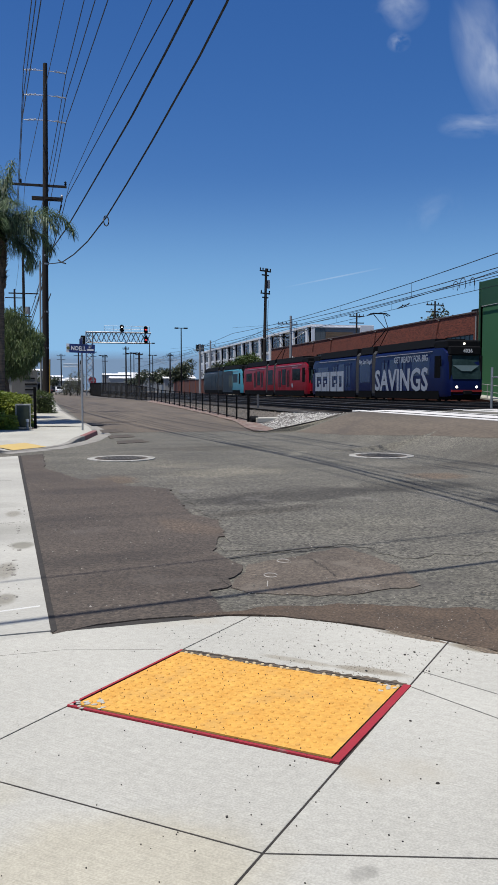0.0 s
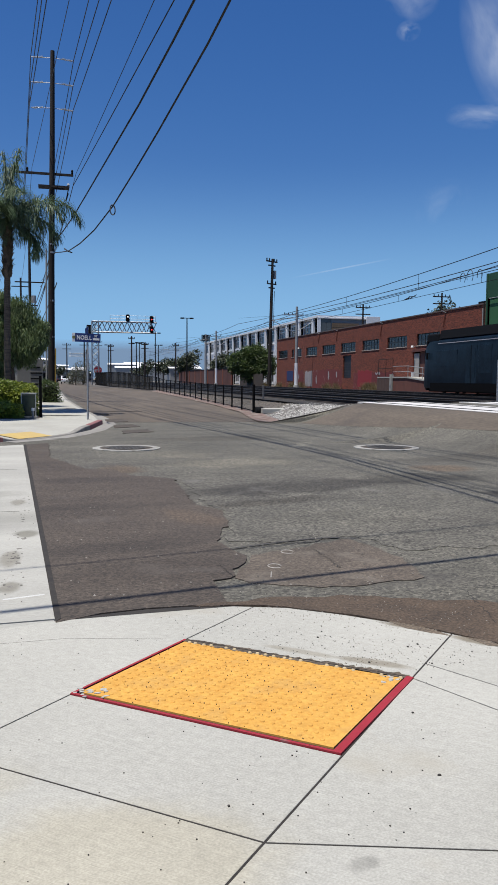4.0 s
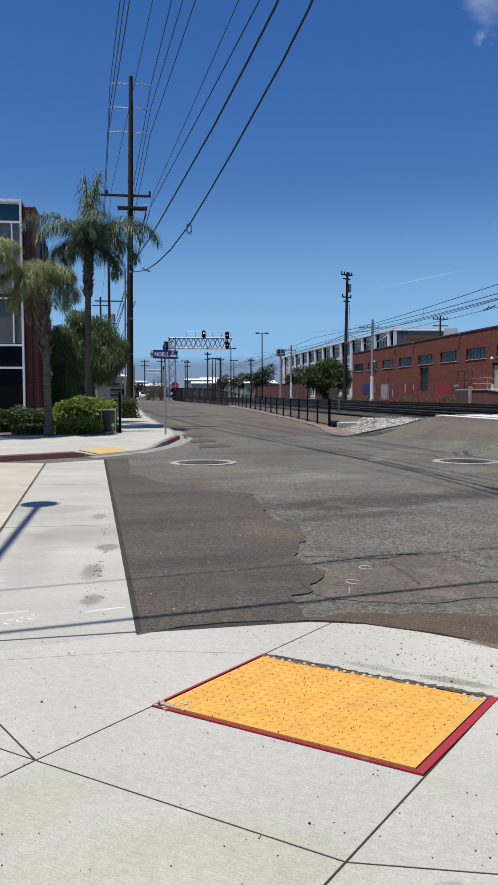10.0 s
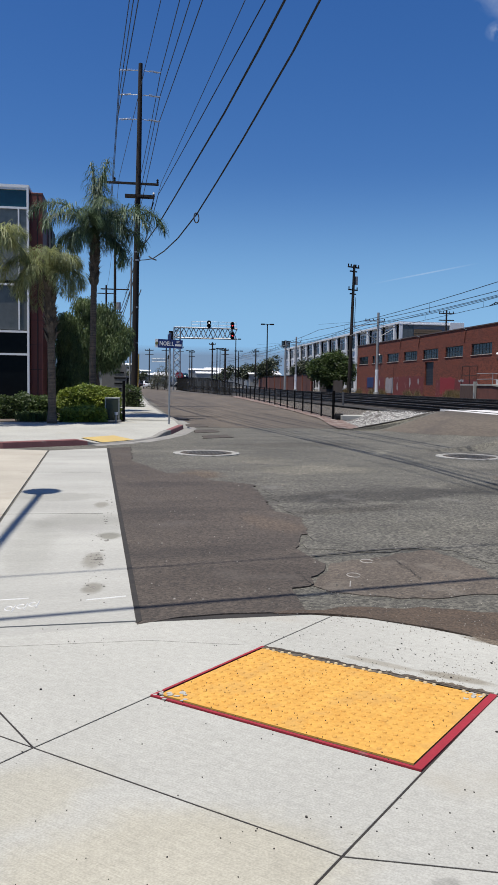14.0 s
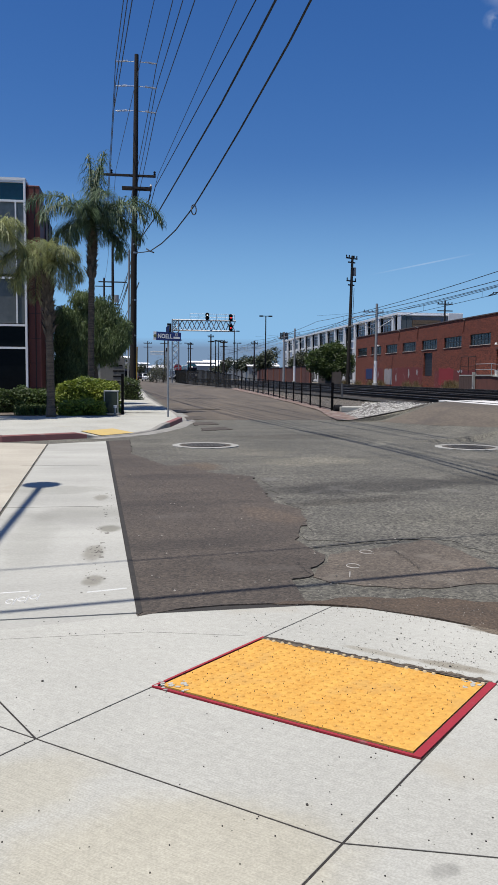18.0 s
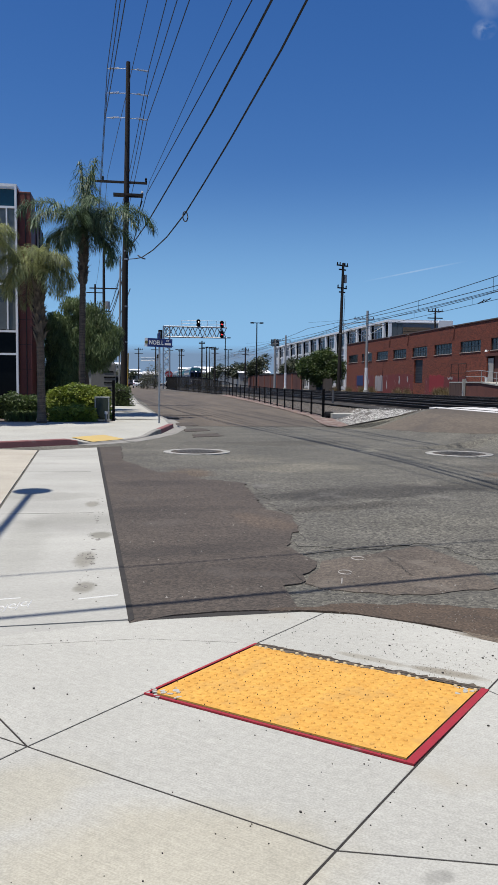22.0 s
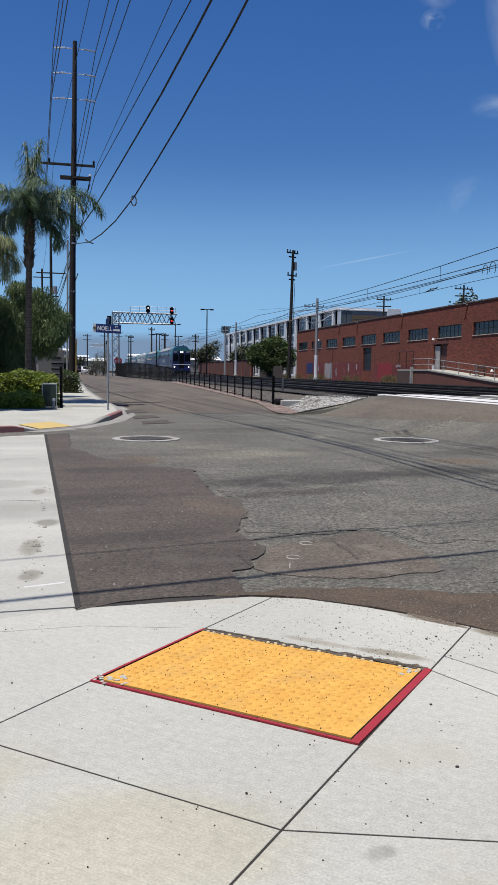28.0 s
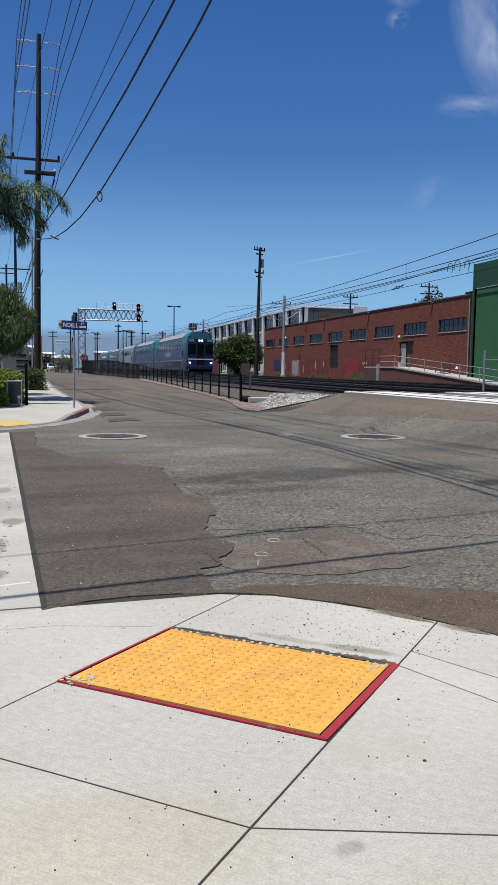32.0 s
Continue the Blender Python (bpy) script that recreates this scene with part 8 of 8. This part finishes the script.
def clouds():
    """A few thin wisps high over the tracks. Each sits 3.5 km off, at a bearing and a height in degrees."""
    for i, (az, el, w, h, tilt, low, thick) in enumerate(((24.8, 24.9, 230, 190, 10, 0.38, 0.42), (24.7, 22.9, 100, 80, 0, 0.36, 0.40), (30.8, 21.2, 250, 620, -20, 0.36, 0.55), (30.0, 17.7, 320, 120, 0, 0.38, 0.42), (27.3, 12.2, 260, 190, -30, 0.42, 0.16))):
        d = Vector((math.sin(radians(az)) * math.cos(radians(el)), math.cos(radians(az)) * math.cos(radians(el)), math.sin(radians(el))))
        c = d * 3500
        m = look(c, (0, 0, 0)) @ pose(0, 0, 0, 0, 0, tilt)
        s = Shape().add([(-w / 2, -h / 2, 0), (w / 2, -h / 2, 0), (w / 2, h / 2, 0), (-w / 2, h / 2, 0)], [(0, 1, 2, 3)])
        solo("cloud", s, cloud_material("cloud_wisp", 2.2, 3.1 * i + 1, low, thick), "thin white wisp of cloud", "cloud", "wisps of cloud", "structure", at=m)
    az0, az1, el0, el1 = 14.0, 26.6, 6.75, 9.1
    s = Shape()
    for i in range(21):
        k = i / 20
        az, el = radians(az0 + (az1 - az0) * k), radians(el0 + (el1 - el0) * k ** 0.9)
        d = Vector((math.sin(az) * math.cos(el), math.cos(az) * math.cos(el), math.sin(el))) * 3600
        w = (2 + 5 * k) * (1 - 0.6 * k)
        s.v += [tuple(d + Vector((0, 0, w))), tuple(d - Vector((0, 0, w)))]
    s.f = [(2 * i, 2 * i + 1, 2 * i + 3, 2 * i + 2) for i in range(20)]
    m = cloud_material("vapour_trail", 6.0, 9.0, 0.1, 0.2)
    solo("vapour_trail", s, m, "faint white vapour trail", "cloud", kind="structure")


corner_planting()
utility_box()
traffic()
distance()
clouds()


# ---- trains ----
def bogie(parent, y, w, wheel_r, base):
    b = part("bogie", Shape().box(-w * 0.8, y - base / 2 - 0.35, 0.3, w * 0.8, y + base / 2 + 0.35, 0.62, 0.03), CHARCOAL, parent, "dark wheel truck")
    for a in (-base / 2, base / 2):
        part("wheelset", Shape().tube([(-0.80, y + a, wheel_r), (-0.70, y + a, wheel_r)], wheel_r, 18).tube([(0.70, y + a, wheel_r), (0.80, y + a, wheel_r)], wheel_r, 18).tube([(-0.7, y + a, wheel_r), (0.7, y + a, wheel_r)], 0.08, 8), RUST, b)
    return b


CAB_GLASS = mat("cab_glass", (0.024, 0.044, 0.048), (0.0120, 0.024, 0.026), 0.1, 0.8, 5, 0, spec=0.3)
SHADE_GREY = plain("shade_grey", (0.102, 0.147, 0.16), 0.4)


def tram_ring(y, hw, z0, z1, k=1.0):
    """Cross-section of the tram body: upright sides that lean in towards the roof."""
    zs = z1 - z0
    return [(-hw * 0.96, y, z0), (-hw, y, z0 + 0.2 * min(zs, 1)), (-hw, y, z0 + zs * 0.62), (-hw * 0.95, y, z0 + zs * 0.93), (-hw * 0.78, y, z1), (hw * 0.78, y, z1), (hw * 0.95, y, z0 + zs * 0.93), (hw, y, z0 + zs * 0.62), (hw, y, z0 + 0.2 * min(zs, 1)), (hw * 0.96, y, z0)]


def tram(name, label, colour, second, nose, wrap):
    """Articulated light-rail car, 27.7 m, nose at y = 0, running back along +y; z = 0 on the rail."""
    t = thing("tram_car", pose(0, 0, 0), label, "tram", "tram cars coupled together")
    L, HW, Z0, Z1 = 27.7, 1.325, 0.30, 3.72
    noses = [(0.0, 0.98, 0.46, 1.10), (0.06, 1.12, 0.38, 1.50), (0.22, 1.24, 0.34, 2.55), (0.46, 1.30, 0.32, 3.35), (0.95, 1.32, 0.32, 3.72)]
    front = Shape().loft([tram_ring(*r) for r in noses] + [tram_ring(2.2, HW, Z0, Z1)])
    part("nose", front, nose, t, "rounded nose", smooth=35)
    part("front_section", Shape().loft([tram_ring(2.2, HW, Z0, Z1), tram_ring(4.5, HW, Z0, Z1), tram_ring(11.9, HW, Z0, Z1)]), colour, t, smooth=35)
    part("centre_section", Shape().loft([tram_ring(12.6, HW, Z0, Z1), tram_ring(15.3, HW, Z0, Z1)]), second, t, smooth=35)
    part("rear_section", Shape().loft([tram_ring(16.0, HW, Z0, Z1), tram_ring(L - 2.2, HW, Z0, Z1)]), second, t, smooth=35)
    part("tail", Shape().loft([tram_ring(L - 2.2, HW, Z0, Z1)] + [tram_ring(L - a, b, c, d) for a, b, c, d in reversed(noses)]), second, t, smooth=35)
    for y in (11.9, 15.3):
        part("bellows", Shape().loft([tram_ring(y + 0.1 * i, HW - (0.03 if i % 2 else 0.0), Z0, Z1 + 0.12) for i in range(8)]), GANGWAY, t, "grey folding bellows")
    for y0, y1 in ((2.3, 11.8), (12.7, 15.2), (16.1, L - 2.3)):
        part("roof_shroud", Shape().loft([[(-1.20, y, 3.66), (-1.10, y, 4.22), (1.10, y, 4.22), (1.20, y, 3.66)] for y in (y0, y1)]), CHARCOAL, t, "dark roof equipment cover")
    # windscreens at both ends
    for k in (0, 1):
        def f(y):
            return y if k == 0 else L - y
        s = Shape().loft([[(-1.00, f(0.09), 1.45), (1.00, f(0.09), 1.45), (1.10, f(0.22), 2.35), (1.10, f(0.44), 3.15), (-1.10, f(0.44), 3.15), (-1.10, f(0.22), 2.35)], [(-1.00, f(0.02), 1.46), (1.00, f(0.02), 1.46), (1.10, f(0.14), 2.36), (1.10, f(0.35), 3.16), (-1.10, f(0.35), 3.16), (-1.10, f(0.14), 2.36)]])
        part("windscreen", s, CAB_GLASS, t, "wide raked windscreen")
        part("sun_shade", Shape().add([(-0.95, f(0.125), 2.36), (0.95, f(0.125), 2.36), (0.35, f(0.05), 1.98), (-0.35, f(0.05), 1.98)], [(0, 1, 2, 3)]), SHADE_GREY, t, "pale drawn sun shade")
        part("pillar_mask", Shape().box(-1.19, min(f(0.10), f(0.5)), 1.42, -1.02, max(f(0.10), f(0.5)), 3.0, 0.04).box(1.02, min(f(0.10), f(0.5)), 1.42, 1.19, max(f(0.10), f(0.5)), 3.0, 0.04), CHARCOAL, t, "black windscreen surround")
        part("route_display", Shape().box(-1.14, min(f(0.20), f(0.95)), 3.02, 1.14, max(f(0.20), f(0.95)), 3.62, 0.08).box(-1.22, min(f(0.45), f(2.25)), 3.45, 1.22, max(f(0.45), f(2.25)), 4.04, 0.10), CHARCOAL, t, "black destination box and roof cap")
        for sx in (-1, 1):
            part("headlight", Shape().tube([(sx * 0.72, f(-0.01), 0.95), (sx * 0.72, f(0.15), 0.95)], 0.085, 14), HEADLAMP if k == 0 else STOP_RED, t, "round headlight" if k == 0 else "round tail light")
        part("coupler", Shape().box(-0.28, min(f(-0.25), f(0.2)), 0.45, 0.28, max(f(-0.25), f(0.2)), 0.72, 0.04), CHARCOAL, t, "folding coupler")
        part("bumper", Shape().loft([[(-1.08, f(-0.03), 0.62), (1.08, f(-0.03), 0.62), (1.18, f(0.3), 0.62), (-1.18, f(0.3), 0.62)], [(-1.08, f(-0.03), 0.76), (1.08, f(-0.03), 0.76), (1.18, f(0.3), 0.76), (-1.18, f(0.3), 0.76)]]), STOP_RED, t, "red bumper band")
        part("valance", Shape().loft([[(-1.02, f(0.06), 0.18), (1.02, f(0.06), 0.18), (1.2, f(0.6), 0.18), (-1.2, f(0.6), 0.18)], [(-1.10, f(-0.02), 0.62), (1.10, f(-0.02), 0.62), (1.27, f(0.6), 0.62), (-1.27, f(0.6), 0.62)]]), BLACK, t, "black front valance")
        for sx in (-1, 1):
            m = part("mirror", Shape().box(sx * 1.42 - 0.05, min(f(0.9), f(1.05)), 2.3, sx * 1.42 + 0.05, max(f(0.9), f(1.05)), 2.75, 0.02), BLACK, t)
            part("stalk", Shape().tube([(sx * 1.28, f(1.05), 2.75), (sx * 1.42, f(0.97), 2.72)], 0.025, 6), BLACK, m)
    glass = DARK_WRAP if wrap else DARK_GLASS
    if wrap == "blue":
        glass = mat("wrapped_glass", (0.0048, 0.0112, 0.06), (0.0032, 0.0080, 0.04), 0.12, 0.8, 5, 0)
    for sx in (-1, 1):
        for y0, w, z0, z1 in ((2.65, 2.7, 1.75, 2.95), (7.75, 1.4, 1.3, 3.02), (12.95, 2.1, 1.35, 3.05), (18.6, 1.45, 1.3, 3.02), (22.7, 2.9, 1.8, 2.85)):
            part("window", Shape().box(sx * 1.318 - 0.012, y0, z0, sx * 1.318 + 0.012, y0 + w, z1, 0.008), glass, t, "dark tinted window" if not wrap else "window under printed film")
        part("quarter_window", Shape().box(sx * 1.316 - 0.012, 1.12, 1.55, sx * 1.316 + 0.012, 1.95, 3.02, 0.01), BLACK, t, "black cab side window")
        for y0 in (6.2, 9.4, 17.1, 20.3):
            d = part("door", Shape().box(sx * 1.320 - 0.010, y0, 0.70, sx * 1.320 + 0.010, y0 + 1.3, 3.05), colour if y0 < 12 else second, t, "double sliding door")
            for q in (0.16, 0.78):
                part("door_glass", Shape().box(sx * 1.328 - 0.012, y0 + q, 1.05, sx * 1.328 + 0.012, y0 + q + 0.36, 2.85), glass, d)
            part("door_seam", Shape().box(sx * 1.330 - 0.012, y0 + 0.635, 0.70, sx * 1.330 + 0.012, y0 + 0.665, 3.05), CHARCOAL, d)
        part("cant_stripe", Shape().box(sx * 1.30 - 0.012, 2.3, 3.32, sx * 1.30 + 0.012, 11.85, 3.36).box(sx * 1.30 - 0.012, 16.1, 3.32, sx * 1.30 + 0.012, L - 2.3, 3.36), plain("cant_line", (0.40, 0.36, 0.38), 0.4) if sx < 0 and "cant_line" not in bpy.data.materials else bpy.data.materials["cant_line"], t, "thin pale line under the roof")
        part("skirt_band", Shape().box(sx * 1.30 - 0.03, 1.3, 0.16, sx * 1.30 + 0.03, 11.9, 0.70).box(sx * 1.30 - 0.03, 12.6, 0.16, sx * 1.30 + 0.03, 15.3, 0.70).box(sx * 1.30 - 0.03, 16.0, 0.16, sx * 1.30 + 0.03, L - 1.3, 0.70), BLACK, t, "black skirt")
    part("underframe", Shape().box(-1.15, 0.8, 0.10, 1.15, L - 0.8, 0.34), BLACK, t, "black underframe and skirts")
    for y in (3.2, 13.85, L - 3.2):
        bogie(t, y, HW, 0.30, 1.8)
    p = part("pantograph", Shape().box(-0.6, 13.0, 4.22, 0.6, 14.6, 4.30), CHARCOAL, t, "raised black pantograph")
    part("lower_arm", Shape().tube([(-0.35, 14.9, 4.3), (-0.1, 12.6, 5.6)], 0.04, 6).tube([(0.35, 14.9, 4.3), (0.1, 12.6, 5.6)], 0.04, 6), CHARCOAL, p)
    part("upper_arm", Shape().tube([(-0.1, 12.6, 5.6), (-0.45, 14.4, 7.0)], 0.03, 6).tube([(0.1, 12.6, 5.6), (0.45, 14.4, 7.0)], 0.03, 6), CHARCOAL, p)
    part("collector", Shape().tube([(-0.95, 14.2, 6.85), (-0.6, 14.2, 7.05), (0.6, 14.2, 7.05), (0.95, 14.2, 6.85)], 0.04, 6).tube([(-0.95, 14.6, 6.85), (-0.6, 14.6, 7.05), (0.6, 14.6, 7.05), (0.95, 14.6, 6.85)], 0.04, 6), CHARCOAL, p)
    return t


def side_text(parent, body, size, y, z, stretch=1.0, m=None, bold=0.0):
    """Lettering on the side of the tram that faces the street."""
    d = text_shape(body, size, 0.004, 1.0, bold)
    part("lettering", d, m or LETTER, parent, "pale printed lettering", pose(-1.345, y, z, 90, 0, -90) @ Matrix.Diagonal((stretch, 1, 1, 1)))


def trams():
    a = tram("lead", "dark blue wrapped light-rail car with pale advertising letters", BLUE_WRAP, BLUE_WRAP, BLUE_WRAP, "blue")
    side_text(a, "SAVINGS", 2.2, 7.35, 1.40, 1.04, None, 0.055)
    side_text(a, "GET READY FOR BIG", 0.62, 5.6, 2.93, 0.95, None, 0.012)
    side_text(a, "Hey, San Diego!", 0.52, 13.85, 3.03, 0.80, None, 0.012)
    # block logo drawn as plain pale shapes
    for i, (y0, y1) in enumerate(((24.75, 26.3), (23.1, 24.55), (22.35, 22.95), (20.5, 22.1), (18.75, 20.3))):
        s = Shape()
        if i == 2:
            s.box(-1.352, y0, 0.62, -1.340, y1, 2.40)
        else:
            s.box(-1.352, y0, 0.62, -1.340, y1, 1.02).box(-1.352, y0, 2.0, -1.340, y1, 2.40).box(-1.352, y1 - 0.48, 1.02, -1.340, y1, 2.0)
            if i == 4:
                s.box(-1.352, y0, 1.02, -1.340, y0 + 0.48, 2.0)
            else:
                s.box(-1.352, y0, 1.02, -1.340, y0 + 0.48, 1.30).box(-1.352, y0 + 0.2, 1.38, -1.340, y0 + 0.7, 1.62)
        part("logo_block", s, LETTER, a, "pale block of a plain logo")
    part("lettering", text_shape("4036", 0.34, 0.004, 1.0, 0.008), SIGN_WHITE, a, "white fleet number", pose(0.15, 0.185, 3.30, 90, 0, 0))
    part("top_light", Shape().tube([(0.0, 0.40, 3.78), (0.0, 0.46, 3.78)], 0.07, 12), HEADLAMP, a, "round top light")
    part("destination_bar", Shape().box(-0.9, 0.055, 1.56, 0.2, 0.07, 1.70), AMBER, a, "small lit green-white bar")
    b = tram("second", "bright red light-rail car with dark windows", RED_BODY, RED_BODY, RED_BODY, "")
    part("crest", Shape().box(-1.345, 5.1, 1.0, -1.335, 5.3, 1.45).box(-1.345, 5.4, 1.1, -1.335, 5.5, 1.45).box(-1.345, 5.6, 1.1, -1.335, 5.7, 1.4), LETTER, b, "faint pale emblem")
    part("number_bar", Shape().box(-1.345, 3.4, 3.12, -1.335, 5.4, 3.17), LETTER, b, "thin pale line")
    c = tram("third", "teal-nosed light-rail car wrapped in dark film", TEAL_WRAP, DARK_WRAP, TEAL_WRAP, "dark")
    part("wrap_panel", Shape().box(-1.342, 5.7, 0.40, -1.328, 11.9, 3.45), DARK_WRAP, c, "dark printed film")
    for i in range(5):
        part("figure_bar", Shape().box(-1.352, 5.6 + 0.55 * i, 1.3 - 0.2 * (i % 2), -1.343, 5.78 + 0.55 * i, 2.7 + 0.2 * (i % 2)), plain("film_olive", (0.102, 0.109, 0.058), 0.4) if i == 0 else bpy.data.materials["film_olive"], c, "plain olive bar on the film")
    return a, b, c


def coach_ring(y, hw=1.5, z0=0.45, z1=4.75):
    return [(-hw * 0.9, y, z0), (-hw, y, z0 + 0.25), (-hw, y, 3.55), (-hw * 0.9, y, 4.25), (-hw * 0.55, y, z1), (hw * 0.55, y, z1), (hw * 0.9, y, 4.25), (hw, y, 3.55), (hw, y, z0 + 0.25), (hw * 0.9, y, z0)]


def coach(label, cab, scheme):
    """Double-deck coach, 25.9 m, cab end at y = 0 if it has one."""
    c = thing("train_coach", pose(0, 0, 0), label, "train coach", "double-deck coaches")
    L = 25.9
    low, band, high = scheme
    part("body", Shape().loft([coach_ring(0.15), coach_ring(L - 0.1)]), low, c, smooth=30)
    part("roof", Shape().loft([[(-1.36, y, 4.28), (-0.84, y, 4.80), (0.84, y, 4.80), (1.36, y, 4.28)] for y in (3.4, L - 3.4)]), GREY_PAINT, c, "pale grey roof panel")
    for y0, y1 in ((0.2, 3.4), (L - 3.4, L - 0.15)):
        part("roof_end", Shape().loft([[(-1.37, y, 4.28), (-0.85, y, 4.82), (0.85, y, 4.82), (1.37, y, 4.28)] for y in (y0, y1)]), high, c, "teal roof end")
    for sx in (-1, 1):
        x = sx * 1.505
        part("colour_band", Shape().box(x - 0.006, 0.3, 1.62, x + 0.006, L - 0.3, 1.74), band, c, "pale stripe")
        part("upper_panel", Shape().loft([[(sx * 1.512, y, 3.0), (sx * 1.512, y, 3.55), (sx * 1.362, y, 4.25), (sx * 1.35, y, 4.25), (sx * 1.49, y, 3.5), (sx * 1.49, y, 3.0)] for y in (0.3, 3.4)]), high, c, "teal corner panel")
        part("upper_panel", Shape().loft([[(sx * 1.512, y, 3.0), (sx * 1.512, y, 3.55), (sx * 1.362, y, 4.25), (sx * 1.35, y, 4.25), (sx * 1.49, y, 3.5), (sx * 1.49, y, 3.0)] for y in (L - 3.4, L - 0.3)]), high, c)
        for i in range(9):
            y = 4.0 + 2.05 * i
            part("window", Shape().box(x - 0.012, y, 0.95, x + 0.012, y + 1.8, 1.52), DARK_GLASS, c)
            s = Shape().add([(sx * 1.515, y, 3.05), (sx * 1.515, y + 1.6, 3.05), (sx * 1.512, y + 1.6, 3.56), (sx * 1.43, y + 1.6, 3.95), (sx * 1.43, y, 3.95), (sx * 1.512, y, 3.56)], [(0, 1, 2, 5), (5, 2, 3, 4)])
            part("window", s, DARK_GLASS, c)
        for y in (2.2, L - 3.6):
            part("window", Shape().box(x - 0.012, y + 0.0, 2.2, x + 0.012, y + 0.7, 2.8), DARK_GLASS, c)
            part("door", Shape().box(x - 0.010, y - 1.5, 0.55, x + 0.010, y - 0.1, 2.75), COACH_NAVY, c, "dark boarding door")
    for y in (3.4, L - 3.4):
        bogie(c, y, 1.5, 0.42, 2.6)
    if cab:
        part("cab_front", Shape().loft([coach_ring(-0.18, 1.42, 0.55, 4.55), coach_ring(0.16, 1.5)]), COACH_NAVY, c, "navy cab front", smooth=30)
        part("brow", Shape().loft([[(-1.30, y, 4.02), (-0.84, y, 4.62), (0.84, y, 4.62), (1.30, y, 4.02)] for y in (-0.24, 0.3)]), COACH_TEAL, c, "teal brow above the cab")
        d = part("cab_door", Shape().box(-0.42, -0.20, 1.15, 0.42, -0.14, 3.55, 0.02), CHARCOAL, c, "dark recessed gangway door")
        part("door_window", Shape().box(-0.26, -0.22, 2.5, 0.26, -0.19, 3.3), DARK_GLASS, d)
        for sx in (-1, 1):
            part("windscreen", Shape().box(sx * 0.95 - 0.42, -0.22, 2.35, sx * 0.95 + 0.42, -0.16, 3.45, 0.02), DARK_GLASS, c, "dark square windscreen")
            part("marker_panel", Shape().box(sx * 1.0 - 0.28, -0.26, 3.72, sx * 1.0 + 0.28, -0.2, 3.98), COACH_GREY, c, "pale marker light panel")
            part("headlight", Shape().tube([(sx * 0.14, -0.30, 3.84), (sx * 0.14, -0.22, 3.84)], 0.095, 14), HEADLAMP, c, "bright headlight")
            part("ditch_light", Shape().tube([(sx * 1.15, -0.32, 1.42), (sx * 1.15, -0.2, 1.42)], 0.085, 14), HEADLAMP, c, "ditch light")
            part("step_iron", Shape().tube([(sx * 1.35, -0.3, 0.5), (sx * 1.35, -0.3, 1.7)], 0.03, 6), GALV, c)
        part("front_stripe", Shape().box(-1.4, -0.225, 1.75, 1.4, -0.185, 1.86), SIGN_WHITE, c, "white stripe")
        part("buffer_beam", Shape().box(-1.4, -0.35, 0.75, 1.4, -0.05, 1.15, 0.03), COACH_NAVY, c)
        part("pilot", Shape().loft([[(-1.3, -0.35, 0.25), (1.3, -0.35, 0.25), (1.3, 0.1, 0.25), (-1.3, 0.1, 0.25)], [(-1.35, -0.2, 0.75), (1.35, -0.2, 0.75), (1.35, 0.1, 0.75), (-1.35, 0.1, 0.75)]]), CHARCOAL, c)
        part("coupler", Shape().box(-0.18, -0.75, 0.7, 0.18, -0.2, 1.0, 0.03), RUST, c)
        part("horn", Shape().tube([(0.3, 0.4, 4.85), (0.3, 0.1, 4.95)], 0.09, 8), CHARCOAL, c)
        part("logo_bar", Shape().box(-1.520, 11.0, 2.2, -1.508, 15.4, 2.75), COACH_GREY, c, "pale block of the operator's mark")
    else:
        part("gangway", Shape().box(-0.6, -0.25, 1.0, 0.6, 0.2, 3.2), GANGWAY, c)
    return c


def passenger_train():
    schemes = [(COACH_BLUE, COACH_GREY, COACH_TEAL), (COACH_BLUE, COACH_GREY, COACH_TEAL), (COACH_GREY, COACH_BLUE, COACH_GREY), (COACH_BLUE, COACH_GREY, COACH_TEAL), (COACH_BLUE, COACH_GREY, COACH_TEAL)]
    made = []
    for i, s in enumerate(schemes):
        made.append(coach(("blue double-deck cab coach with a teal brow and dark windows", "blue and teal double-deck passenger coach", "silver-grey double-deck passenger coach", "blue and teal double-deck passenger coach", "blue and teal double-deck passenger coach")[i], i == 0, s))
    return made
pavement_near()
tactile_pad()
pavement_far()
white_gravel()
railway()
TRAMS = trams()
COACHES = passenger_train()


# ---- what moves ----
def motions():
    speed = 19.9
    for i, car_ in enumerate(TRAMS):
        walk(car_, [(t, pose(26.35, 46.2 + (0.0, 28.6, 56.6)[i] - speed * t, 0.764)) for t in (0, 1, 2, 3, 4, 6, 10, 18, 32)])
    for i, car_ in enumerate(COACHES):
        walk(car_, [(t, pose(16.8, y - 0.2 + 26.2 * i, 0.764)) for t, y in ((0, 455), (6, 384), (12, 314), (17, 254.8), (19, 231.6), (21, 208.7), (23, 185.6), (25, 162.6), (27, 139.8), (29, 117.8), (30, 106.9), (31, 96.1), (32, 85.3))])


motions()
